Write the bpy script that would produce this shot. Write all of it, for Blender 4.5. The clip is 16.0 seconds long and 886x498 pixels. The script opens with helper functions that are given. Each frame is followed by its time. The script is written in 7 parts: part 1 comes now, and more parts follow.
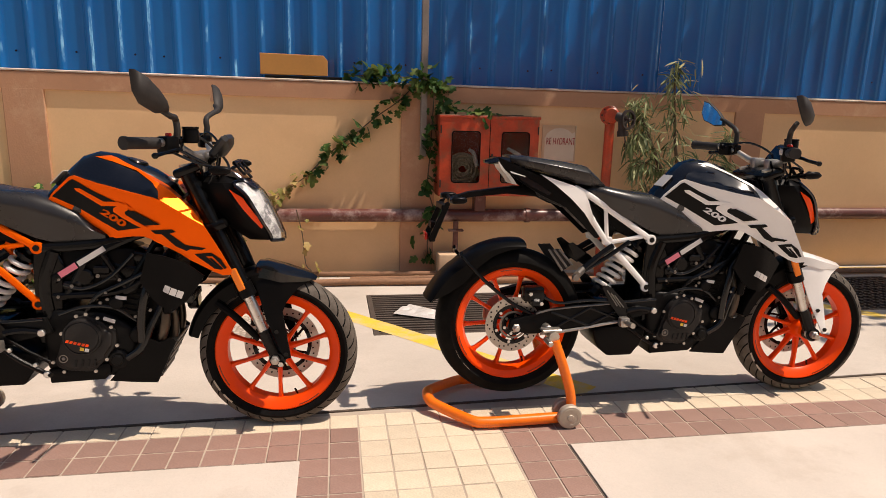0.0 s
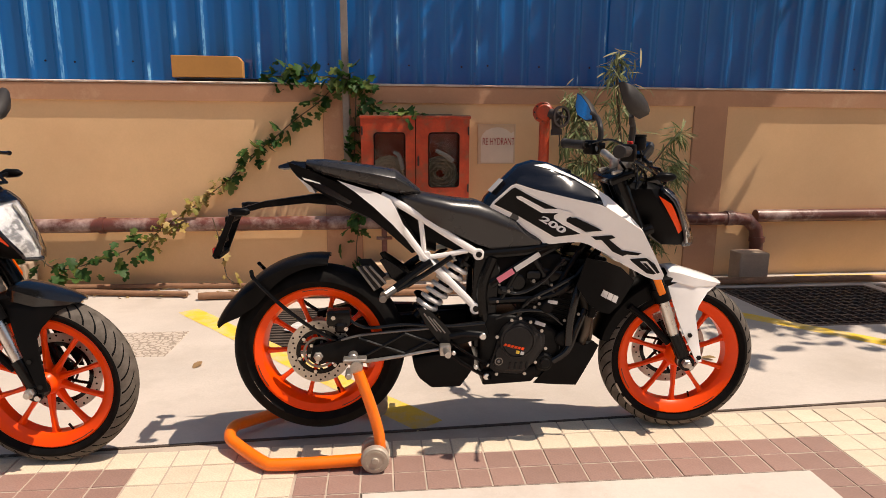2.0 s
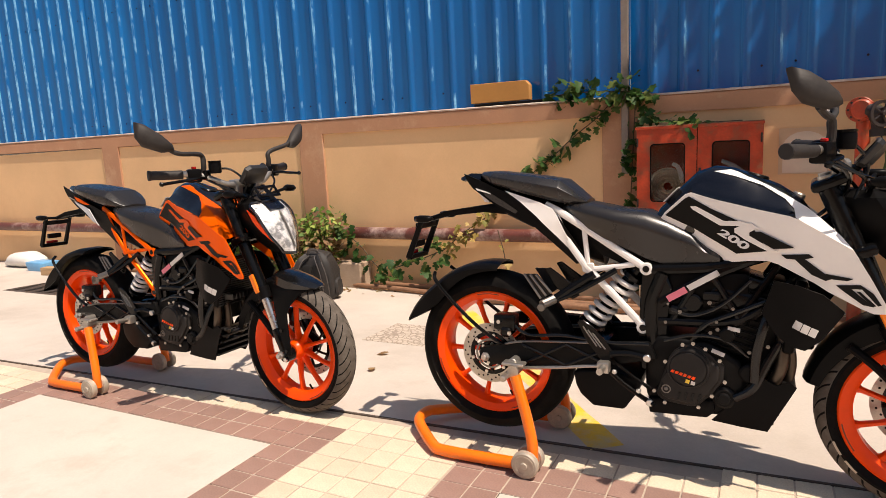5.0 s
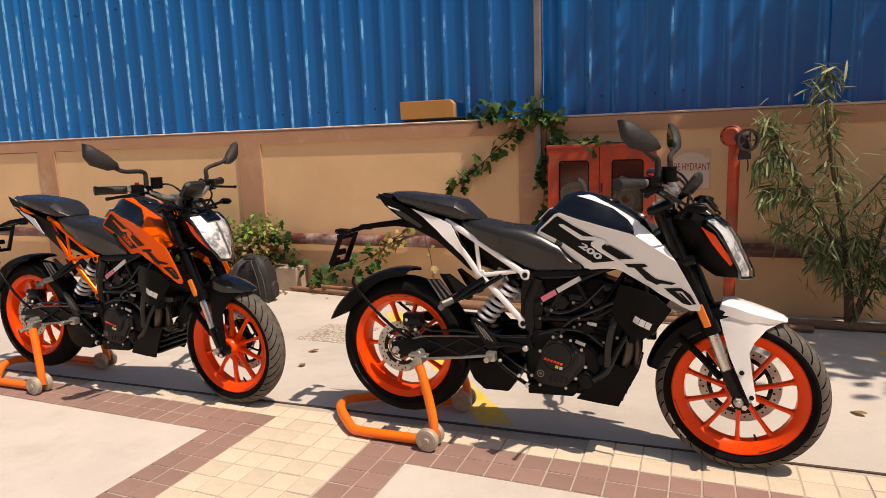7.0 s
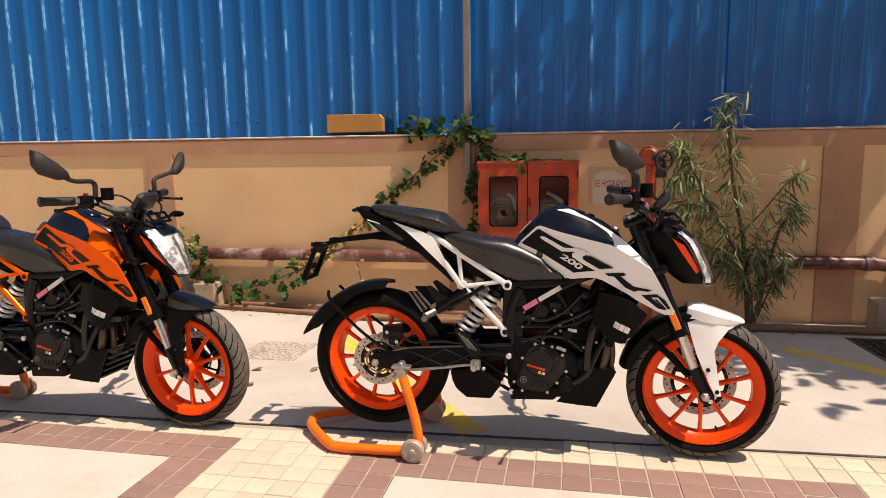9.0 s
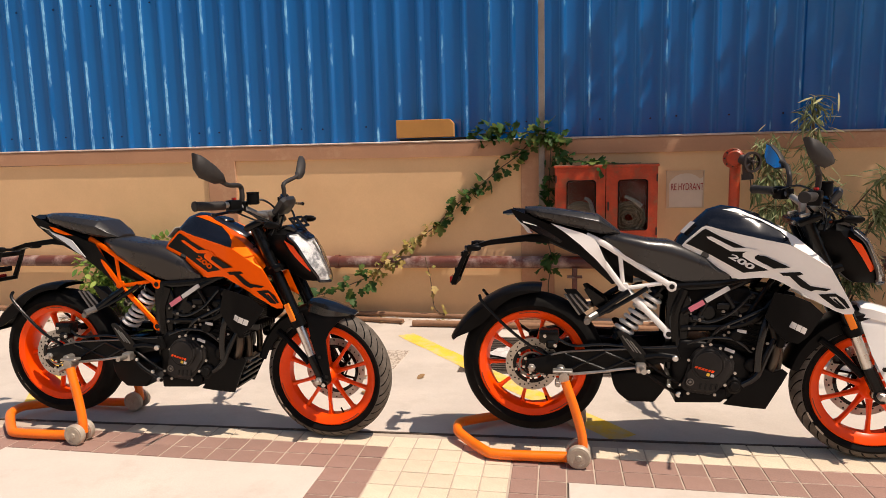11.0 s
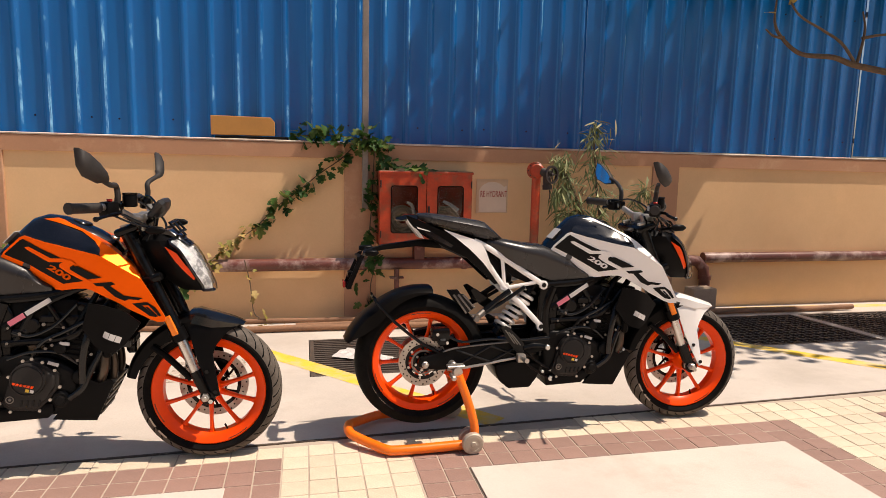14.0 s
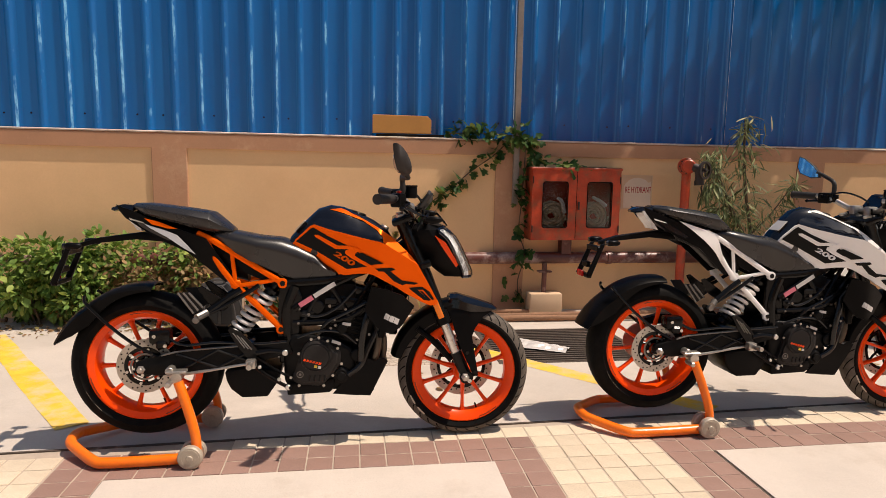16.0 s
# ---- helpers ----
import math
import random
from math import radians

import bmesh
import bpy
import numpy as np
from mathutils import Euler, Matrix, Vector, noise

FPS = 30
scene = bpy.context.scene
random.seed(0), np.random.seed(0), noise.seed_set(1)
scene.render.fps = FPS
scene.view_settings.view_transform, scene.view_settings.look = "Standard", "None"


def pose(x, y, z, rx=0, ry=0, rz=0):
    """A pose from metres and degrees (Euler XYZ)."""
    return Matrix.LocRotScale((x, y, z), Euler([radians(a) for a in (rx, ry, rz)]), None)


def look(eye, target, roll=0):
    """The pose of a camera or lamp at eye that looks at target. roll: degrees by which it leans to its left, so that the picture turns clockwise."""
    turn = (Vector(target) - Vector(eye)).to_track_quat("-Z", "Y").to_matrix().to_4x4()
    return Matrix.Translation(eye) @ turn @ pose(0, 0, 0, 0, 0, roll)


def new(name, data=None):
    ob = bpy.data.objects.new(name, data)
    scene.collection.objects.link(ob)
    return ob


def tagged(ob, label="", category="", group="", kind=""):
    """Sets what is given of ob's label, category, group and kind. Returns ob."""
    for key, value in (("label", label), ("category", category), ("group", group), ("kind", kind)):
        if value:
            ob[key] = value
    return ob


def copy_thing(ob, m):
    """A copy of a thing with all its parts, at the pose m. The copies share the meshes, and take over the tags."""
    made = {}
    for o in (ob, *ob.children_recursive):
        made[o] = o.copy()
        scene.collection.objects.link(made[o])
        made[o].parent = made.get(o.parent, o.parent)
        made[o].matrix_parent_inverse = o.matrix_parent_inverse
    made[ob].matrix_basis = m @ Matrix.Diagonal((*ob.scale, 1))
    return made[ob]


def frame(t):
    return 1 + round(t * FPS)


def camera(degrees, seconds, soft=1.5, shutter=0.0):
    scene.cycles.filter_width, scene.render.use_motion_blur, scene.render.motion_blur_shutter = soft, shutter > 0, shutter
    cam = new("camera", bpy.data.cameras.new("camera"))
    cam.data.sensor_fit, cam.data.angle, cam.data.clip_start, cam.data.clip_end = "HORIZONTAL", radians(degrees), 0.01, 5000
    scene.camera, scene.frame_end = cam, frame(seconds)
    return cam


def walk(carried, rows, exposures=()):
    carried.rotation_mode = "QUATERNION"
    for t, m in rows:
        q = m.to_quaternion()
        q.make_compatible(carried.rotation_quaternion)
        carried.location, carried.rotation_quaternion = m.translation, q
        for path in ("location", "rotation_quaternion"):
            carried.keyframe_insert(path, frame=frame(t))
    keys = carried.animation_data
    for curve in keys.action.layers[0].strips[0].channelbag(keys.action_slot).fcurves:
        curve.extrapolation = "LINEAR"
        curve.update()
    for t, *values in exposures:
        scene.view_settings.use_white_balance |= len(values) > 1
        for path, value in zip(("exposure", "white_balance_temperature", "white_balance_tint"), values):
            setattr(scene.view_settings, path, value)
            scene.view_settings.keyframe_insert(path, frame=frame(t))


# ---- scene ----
cam = camera(69.7, 16.0, soft=0.75)
METRES, EYE, TILT, LEAN, TURN = 5.1, 1.185, 0.0, 0.0, -9.7
ROWS = [
    (0.0, 0.0, 0.0, 0.0, 0.3, -11.89, -1.44),
    (0.5, 0.0541, 0.0065, 0.0031, -0.14, -11.98, -1.26),
    (1.0, 0.0971, 0.027, 0.0015, -0.12, -11.93, -1.17),
    (1.5, 0.1325, 0.0575, -0.0003, 0.83, -11.92, -0.99),
    (2.0, 0.1714, 0.0699, -0.0004, 4.11, -11.76, -0.23),
    (2.5, 0.211, 0.0817, 0.0007, 9.32, -11.6, 0.68),
    (3.0, 0.2345, 0.1121, -0.0042, 12.79, -11.34, 1.15),
    (3.5, 0.2573, 0.1318, -0.0074, 16.33, -11.46, 1.55),
    (4.0, 0.2875, 0.1352, -0.0065, 23.14, -11.29, 2.27),
    (4.5, 0.2962, 0.1176, -0.0012, 32.63, -10.48, 2.98),
    (7.0, 0.3668, 0.0565, 0.0088, 31.59, -9.35, 2.08),
    (7.5, 0.3477, 0.0567, 0.0075, 26.37, -9.43, 1.33),
    (8.0, 0.3277, 0.0523, 0.0085, 23.35, -8.96, 0.86),
    (8.5, 0.3173, 0.0341, 0.0084, 21.63, -8.71, 0.77),
    (9.0, 0.2977, 0.0105, 0.0112, 20.86, -8.36, 0.92),
    (9.5, 0.2569, -0.0002, 0.0105, 20.39, -8.12, 0.93),
    (10.0, 0.2154, -0.0071, 0.0085, 20.17, -8.05, 1.0),
    (12.5, 0.102, -0.0629, 0.013, 12.75, -7.7, 0.43),
    (13.0, 0.0989, -0.0732, 0.0165, 5.18, -7.8, -0.15),
    (13.5, 0.0747, -0.0681, 0.0158, -0.34, -7.81, -0.81),
    (14.0, 0.0464, -0.0676, 0.0155, -2.54, -7.72, -1.18),
    (14.5, 0.0077, -0.0844, 0.0142, -3.15, -7.68, -1.31),
    (15.0, -0.0421, -0.0955, 0.0158, -1.15, -7.67, -1.13),
    (15.5, -0.095, -0.091, 0.0108, 1.21, -7.9, -0.84),
    (16.0, -0.1233, -0.096, 0.0084, 1.85, -7.89, -0.93),
]
PATH = [(t, pose(0, 0, EYE, TILT, LEAN, TURN) @ pose(METRES * x, METRES * y, METRES * z, 90 + pitch, roll, yaw)) for t, x, y, z, yaw, pitch, roll in ROWS]
PATH += [
    (4.7, look((1.587, 0.309, 1.139), (0.683, 2.063, 0.810), -3.1)),
    (6.8, look((1.889, -0.025, 1.229), (1.075, 1.772, 0.901), -2.4)),
    (10.2, look((1.035, -0.241, 1.224), (0.667, 1.706, 0.952), -1.3)),
    (12.3, look((0.467, -0.367, 1.233), (0.253, 1.604, 0.968), -0.7)),
]
walk(cam, sorted(PATH, key=lambda row: row[0]), exposures=[(0.0, 0.12), (1.0, 0.20), (2.5, 0.24), (4.5, 0.38), (7.0, 0.10), (8.5, 0.24), (10.0, 0.27), (12.5, 0.16), (14.2, 0.30), (16.0, 0.12)])

# ---- light ----
SUN = Vector((0.47, -0.140, 1.0)).normalized()
world = bpy.data.worlds.new("sky")
scene.world = world
world.use_nodes = True
wn = world.node_tree.nodes
sky = wn.new("ShaderNodeTexSky")
sky.sky_type = "NISHITA"
sky.sun_disc = False
sky.sun_elevation = math.asin(SUN.z)
sky.sun_rotation = math.atan2(SUN.x, SUN.y)
sky.air_density, sky.dust_density, sky.ozone_density = 1.1, 2.5, 1.3
wn["Background"].inputs["Strength"].default_value = 0.072
world.node_tree.links.new(sky.outputs["Color"], wn["Background"].inputs["Color"])
sun = new("sun", bpy.data.lights.new("sun", "SUN"))
sun.data.energy, sun.data.angle, sun.data.color = 4.5, radians(0.6), (1.0, 0.855, 0.72)
sun.matrix_world = look(SUN * 20, (0, 0, 0))


# ---- materials ----
def nodes_of(name):
    m = bpy.data.materials.new(name)
    m.use_nodes = True
    nt = m.node_tree
    return m, nt, nt.nodes["Principled BSDF"]


def link(nt, a, b):
    nt.links.new(a, b)


def noise_node(nt, scale, detail=5.0, rough=0.6, stretch=None):
    tc = nt.nodes.new("ShaderNodeTexCoord")
    n = nt.nodes.new("ShaderNodeTexNoise")
    n.inputs["Scale"].default_value, n.inputs["Detail"].default_value = scale, detail
    n.inputs["Roughness"].default_value = rough
    if stretch:
        mp = nt.nodes.new("ShaderNodeMapping")
        mp.inputs["Scale"].default_value = stretch
        link(nt, tc.outputs["Object"], mp.inputs["Vector"])
        link(nt, mp.outputs["Vector"], n.inputs["Vector"])
    else:
        link(nt, tc.outputs["Object"], n.inputs["Vector"])
    return n


def ramp(nt, fac, stops):
    r = nt.nodes.new("ShaderNodeValToRGB")
    while len(r.color_ramp.elements) < len(stops):
        r.color_ramp.elements.new(0.5)
    for e, (p, c) in zip(r.color_ramp.elements, stops):
        e.position, e.color = p, (*c, 1)
    link(nt, fac, r.inputs["Fac"])
    return r


def mix(nt, fac, a, b, kind="MIX"):
    m = nt.nodes.new("ShaderNodeMix")
    m.data_type, m.blend_type = "RGBA", kind
    for k, v in ((0, fac), (6, a), (7, b)):
        if hasattr(v, "links"):
            link(nt, v, m.inputs[k])
        else:
            m.inputs[k].default_value = v if k == 0 else (*v, 1)
    return m.outputs[2]


def paint(name, colour, rough=0.5, metal=0.0, vary=0.12, scale=6.0, fine=60.0, bump=0.0, coat=0.0, spec=0.5, stretch=None, dirt=None, dirt_at=(0.55, 0.75), dirt_scale=3.0):
    """A painted, moulded or cast surface: base colour with broad and fine variation, optional dirt patches and relief."""
    m, nt, b = nodes_of(name)
    n1, n2 = noise_node(nt, scale, stretch=stretch), noise_node(nt, fine)
    lo = tuple(c * (1 - vary) for c in colour)
    hi = tuple(min(1, c * (1 + vary)) for c in colour)
    col = ramp(nt, n1.outputs["Fac"], [(0.3, lo), (0.7, hi)]).outputs["Color"]
    g = ramp(nt, n2.outputs["Fac"], [(0.3, (1 - vary * 0.7,) * 3), (0.7, (1, 1, 1))]).outputs["Color"]
    col = mix(nt, 1.0, col, g, "MULTIPLY")
    if dirt:
        n3 = noise_node(nt, dirt_scale, 8.0, 0.7)
        f = ramp(nt, n3.outputs["Fac"], [(dirt_at[0], (0, 0, 0)), (dirt_at[1], (1, 1, 1))])
        col = mix(nt, f.outputs["Color"], col, dirt)
    link(nt, col, b.inputs["Base Color"])
    b.inputs["Metallic"].default_value = metal
    rr = nt.nodes.new("ShaderNodeMapRange")
    link(nt, n1.outputs["Fac"], rr.inputs["Value"])
    rr.inputs["To Min"].default_value, rr.inputs["To Max"].default_value = max(0.02, rough - 0.07), min(1, rough + 0.07)
    link(nt, rr.outputs["Result"], b.inputs["Roughness"])
    b.inputs["Specular IOR Level"].default_value = spec
    b.inputs["Coat Weight"].default_value = coat
    b.inputs["Coat Roughness"].default_value = 0.04
    if bump:
        bp = nt.nodes.new("ShaderNodeBump")
        bp.inputs["Strength"].default_value, bp.inputs["Distance"].default_value = bump, 0.004
        link(nt, n2.outputs["Fac"], bp.inputs["Height"])
        link(nt, bp.outputs["Normal"], b.inputs["Normal"])
    return m


def sheet_material():
    """Blue coated steel: broad tone lighter towards -X, fine grain, and glints painted into the colour along the rib
    edges.
    """
    m, nt, b = nodes_of("blue_sheet")
    tc = nt.nodes.new("ShaderNodeTexCoord")
    sp = nt.nodes.new("ShaderNodeSeparateXYZ")
    link(nt, tc.outputs["Object"], sp.inputs["Vector"])

    def calc(op, a, c=None):
        n = nt.nodes.new("ShaderNodeMath")
        n.operation = op
        for k, v in ((0, a), (1, c)):
            if hasattr(v, "links"):
                link(nt, v, n.inputs[k])
            elif v is not None:
                n.inputs[k].default_value = v
        return n.outputs["Value"]
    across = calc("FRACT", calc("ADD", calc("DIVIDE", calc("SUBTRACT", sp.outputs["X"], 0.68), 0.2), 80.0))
    # Bands for painted glints: dashes on the right flank, a line at left.
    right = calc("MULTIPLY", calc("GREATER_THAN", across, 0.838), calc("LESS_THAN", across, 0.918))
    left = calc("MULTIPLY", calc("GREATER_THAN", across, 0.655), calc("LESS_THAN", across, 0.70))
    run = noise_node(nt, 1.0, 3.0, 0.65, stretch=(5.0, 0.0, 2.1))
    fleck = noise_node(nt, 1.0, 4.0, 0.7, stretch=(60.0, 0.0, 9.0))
    broad_tone = noise_node(nt, 1.0, 5.0, 0.6, stretch=(3.0, 1.0, 0.25))
    # Noise masks that cut the painted glints into dashes, denser towards -X.
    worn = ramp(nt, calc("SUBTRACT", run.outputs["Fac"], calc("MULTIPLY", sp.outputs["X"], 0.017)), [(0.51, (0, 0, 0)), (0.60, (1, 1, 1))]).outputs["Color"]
    dash_gaps = ramp(nt, fleck.outputs["Fac"], [(0.36, (0, 0, 0)), (0.60, (1, 1, 1))]).outputs["Color"]
    base = ramp(nt, calc("SUBTRACT", broad_tone.outputs["Fac"], calc("MULTIPLY", sp.outputs["X"], 0.030)), [(0.3, (0.0020, 0.100, 0.345)), (0.7, (0.0034, 0.142, 0.450)), (0.9, (0.0060, 0.190, 0.560))]).outputs["Color"]
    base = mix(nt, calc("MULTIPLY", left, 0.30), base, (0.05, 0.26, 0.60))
    # The glint is mixed into the base colour as pale blue.
    glint = calc("MULTIPLY", calc("MULTIPLY", right, worn), dash_gaps)
    link(nt, mix(nt, calc("MULTIPLY", glint, 0.85), base, (0.26, 0.62, 0.88)), b.inputs["Base Color"])
    b.inputs["Roughness"].default_value = 0.17
    b.inputs["Specular IOR Level"].default_value = 0.85
    n2 = noise_node(nt, 2.2)
    bp = nt.nodes.new("ShaderNodeBump")
    bp.inputs["Strength"].default_value, bp.inputs["Distance"].default_value = 0.5, 0.004
    link(nt, n2.outputs["Fac"], bp.inputs["Height"])
    link(nt, bp.outputs["Normal"], b.inputs["Normal"])
    return m


M = {}
M["concrete"] = paint("concrete", (0.555, 0.487, 0.42), 0.85, vary=0.10, scale=1.3, fine=90, bump=0.35, dirt=(0.40, 0.34, 0.28), dirt_at=(0.50, 0.80), dirt_scale=1.1)
M["joint"] = paint("dirty_joint", (0.15, 0.115, 0.09), 0.9, vary=0.25, scale=12)
M["dark_joint"] = paint("dirt_filled_joint", (0.09, 0.065, 0.05), 0.9, vary=0.3, scale=14, dirt=(0.35, 0.28, 0.22), dirt_at=(0.6, 0.7), dirt_scale=7)
M["slab"] = paint("slab_concrete", (0.60, 0.525, 0.455), 0.85, vary=0.08, scale=2.0, fine=120, bump=0.3, dirt=(0.46, 0.38, 0.31), dirt_at=(0.52, 0.8), dirt_scale=2.2)
M["yellow"] = paint("road_paint", (0.80, 0.52, 0.04), 0.7, vary=0.10, scale=9, bump=0.3, dirt=(0.62, 0.50, 0.30), dirt_at=(0.44, 0.66), dirt_scale=7)
M["wall"] = paint("ochre_plaster", (0.82, 0.525, 0.275), 0.9, vary=0.06, scale=1.5, fine=70, bump=0.10, dirt=(0.74, 0.45, 0.23), dirt_at=(0.5, 0.85), dirt_scale=1.2)
M["trim"] = paint("brown_plaster", (0.52, 0.275, 0.155), 0.85, vary=0.08, scale=2, fine=80, bump=0.3, dirt=(0.64, 0.42, 0.26), dirt_at=(0.55, 0.8), dirt_scale=2.5)
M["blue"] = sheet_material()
M["pipe"] = paint("maroon_pipe", (0.135, 0.042, 0.030), 0.36, vary=0.30, scale=5, fine=60, bump=0.2, stretch=(0.35, 1, 1), dirt=(0.42, 0.30, 0.26), dirt_at=(0.50, 0.66), dirt_scale=3.2)
M["log"] = paint("wooden_pole", (0.29, 0.15, 0.08), 0.8, vary=0.3, scale=4, stretch=(1, 8, 8), bump=0.5)
M["red"] = paint("red_enamel", (0.52, 0.060, 0.018), 0.4, vary=0.28, scale=6, bump=0.15, dirt=(0.26, 0.085, 0.04), dirt_at=(0.48, 0.64), dirt_scale=7)
M["carton"] = paint("cardboard", (0.50, 0.24, 0.06), 0.8, vary=0.08, scale=5)
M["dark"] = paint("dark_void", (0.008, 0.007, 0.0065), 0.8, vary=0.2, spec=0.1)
M["grate"] = paint("iron_grate", (0.11, 0.085, 0.07), 0.6, metal=0.4, vary=0.3, bump=0.3)
M["grey_pole"] = paint("galvanised_pole", (0.30, 0.25, 0.21), 0.5, metal=0.3, vary=0.2)
M["cement"] = paint("pale_cement", (0.66, 0.56, 0.47), 0.85, vary=0.18, scale=7, fine=60, bump=0.4, dirt=(0.40, 0.26, 0.17), dirt_at=(0.48, 0.66), dirt_scale=5)
M["block"] = paint("cement_block", (0.42, 0.31, 0.22), 0.9, vary=0.12, bump=0.5)


def tile_material(name, colour):
    m, nt, b = nodes_of(name)
    oi = nt.nodes.new("ShaderNodeObjectInfo")
    n1, n2 = noise_node(nt, 9.0), noise_node(nt, 140.0)
    c0 = ramp(nt, oi.outputs["Random"], [(0.0, tuple(c * 0.92 for c in colour)), (1.0, tuple(min(1, c * 1.07) for c in colour))]).outputs["Color"]
    c1 = ramp(nt, n1.outputs["Fac"], [(0.3, (0.88, 0.86, 0.84)), (0.7, (1, 1, 1))]).outputs["Color"]
    c2 = ramp(nt, n2.outputs["Fac"], [(0.35, (0.85, 0.85, 0.85)), (0.6, (1, 1, 1))]).outputs["Color"]
    link(nt, mix(nt, 1.0, mix(nt, 1.0, c0, c1, "MULTIPLY"), c2, "MULTIPLY"), b.inputs["Base Color"])
    b.inputs["Roughness"].default_value = 0.62
    bp = nt.nodes.new("ShaderNodeBump")
    bp.inputs["Strength"].default_value, bp.inputs["Distance"].default_value = 0.25, 0.003
    link(nt, n2.outputs["Fac"], bp.inputs["Height"])
    link(nt, bp.outputs["Normal"], b.inputs["Normal"])
    return m


M["tile_brown"] = tile_material("brown_tile", (0.335, 0.208, 0.168))
M["tile_beige"] = tile_material("beige_tile", (0.73, 0.615, 0.46))
M["grout"] = paint("pale_grout", (0.47, 0.38, 0.30), 0.9, vary=0.12, scale=8, bump=0.3)


# ---- mesh helpers ----
def finish(name, bm, material, smooth=None):
    """A mesh object from a bmesh; smooth: the angle under which edges are shaded smooth."""
    bmesh.ops.recalc_face_normals(bm, faces=bm.faces)
    me = bpy.data.meshes.new(name)
    if smooth:
        lim = radians(smooth)
        for f in bm.faces:
            f.smooth = True
        for e in bm.edges:
            e.smooth = len(e.link_faces) == 2 and e.calc_face_angle(0.0) < lim
    bm.to_mesh(me)
    bm.free()
    for mt in material if isinstance(material, (list, tuple)) else [material]:
        me.materials.append(mt)
    return me


def thing(name, bm, material, label, category, at=None, group="", kind="", smooth=None):
    ob = new(name, finish(name, bm, material, smooth))
    if at is not None:
        ob.matrix_world = at
    return tagged(ob, label, category, group, kind)


def empty(name, label, category, at=None, group="", kind=""):
    ob = new(name)
    ob.empty_display_size = 0.1
    if at is not None:
        ob.matrix_world = at
    return tagged(ob, label, category, group, kind)


def part(name, bm, material, parent, label="", smooth=35, at=None):
    if isinstance(bm, list):
        return [part(name, b, material, parent, label, smooth, at) for b in bm][0]
    ob = new(name, finish(name, bm, material, smooth))
    ob.parent = parent
    if at is not None:
        ob.matrix_basis = at
    return tagged(ob, label)


def box(x0, x1, y0, y1, z0, z1, bevel=0.0, seg=1, bm=None):
    bm2 = bmesh.new()
    bmesh.ops.create_cube(bm2, size=1.0)
    for v in bm2.verts:
        v.co = Vector(((x0 + x1) / 2 + v.co.x * (x1 - x0), (y0 + y1) / 2 + v.co.y * (y1 - y0), (z0 + z1) / 2 + v.co.z * (z1 - z0)))
    if bevel:
        bmesh.ops.bevel(bm2, geom=bm2.edges[:], offset=bevel, segments=seg, affect="EDGES", profile=0.5)
    return merge(bm, bm2)


def merge(bm, other, m=None):
    """Adds other into bm (or returns other), moved by m."""
    if m is not None:
        bmesh.ops.transform(other, matrix=m, verts=other.verts[:])
    if bm is None:
        return other
    me = bpy.data.meshes.new("tmp")
    other.to_mesh(me)
    other.free()
    bm.from_mesh(me)
    bpy.data.meshes.remove(me)
    return bm


def rings(loops, closed_ends=True, bm=None, wrap=True):
    """A skin over rings of points of equal number."""
    bm = bm or bmesh.new()
    vs = [[bm.verts.new(p) for p in loop] for loop in loops]
    n = len(vs[0])
    for a, b in zip(vs, vs[1:]):
        for i in range(n if wrap else n - 1):
            j = (i + 1) % n
            bm.faces.new((a[i], a[j], b[j], b[i]))
    if closed_ends and wrap:
        bm.faces.new(vs[0][::-1])
        bm.faces.new(vs[-1])
    return bm


def spline(pts, n=6):
    """Catmull-Rom points through pts."""
    P = [Vector(p) for p in pts]
    if len(P) < 3:
        return P
    Q = [2 * P[0] - P[1], *P, 2 * P[-1] - P[-2]]
    out = []
    for i in range(1, len(Q) - 2):
        for k in range(n):
            t = k / n
            a, b, c, d = Q[i - 1:i + 3]
            out.append(0.5 * (2 * b + (c - a) * t + (2 * a - 5 * b + 4 * c - d) * t * t + (3 * b - a - 3 * c + d) * t ** 3))
    return out + [P[-1]]


def tube(pts, r, seg=10, n=6, bm=None, r2=None, smooth=True):
    """A round bar along points, bent smoothly; r2: the radius at the end."""
    P = spline(pts, n) if smooth else [Vector(p) for p in pts]
    loops, up = [], None
    for i, p in enumerate(P):
        d = (P[min(i + 1, len(P) - 1)] - P[max(i - 1, 0)]).normalized()
        if up is None:
            up = d.orthogonal().normalized()
        up = (up - d * up.dot(d)).normalized()
        side = d.cross(up)
        rr = r if r2 is None else r + (r2 - r) * i / (len(P) - 1)
        loops.append([p + rr * (math.cos(a) * up + math.sin(a) * side) for a in (2 * math.pi * k / seg for k in range(seg))])
    return rings(loops, bm=bm)


def lathe(profile, seg=32, bm=None, m=None, close=True):
    """A turned shape round the y axis: profile of (radius, y)."""
    bm2 = bmesh.new()
    loops = [[Vector((r * math.cos(a), y, r * math.sin(a))) for r, y in profile] for a in (2 * math.pi * k / seg for k in range(seg))]
    vs = [[bm2.verts.new(p) for p in loop] for loop in loops]
    n = len(profile)
    for k in range(seg):
        a, b = vs[k], vs[(k + 1) % seg]
        for i in range(n if close else n - 1):
            j = (i + 1) % n
            bm2.faces.new((a[i], b[i], b[j], a[j]))
    bmesh.ops.remove_doubles(bm2, verts=bm2.verts[:], dist=1e-6)
    return merge(bm, bm2, m)


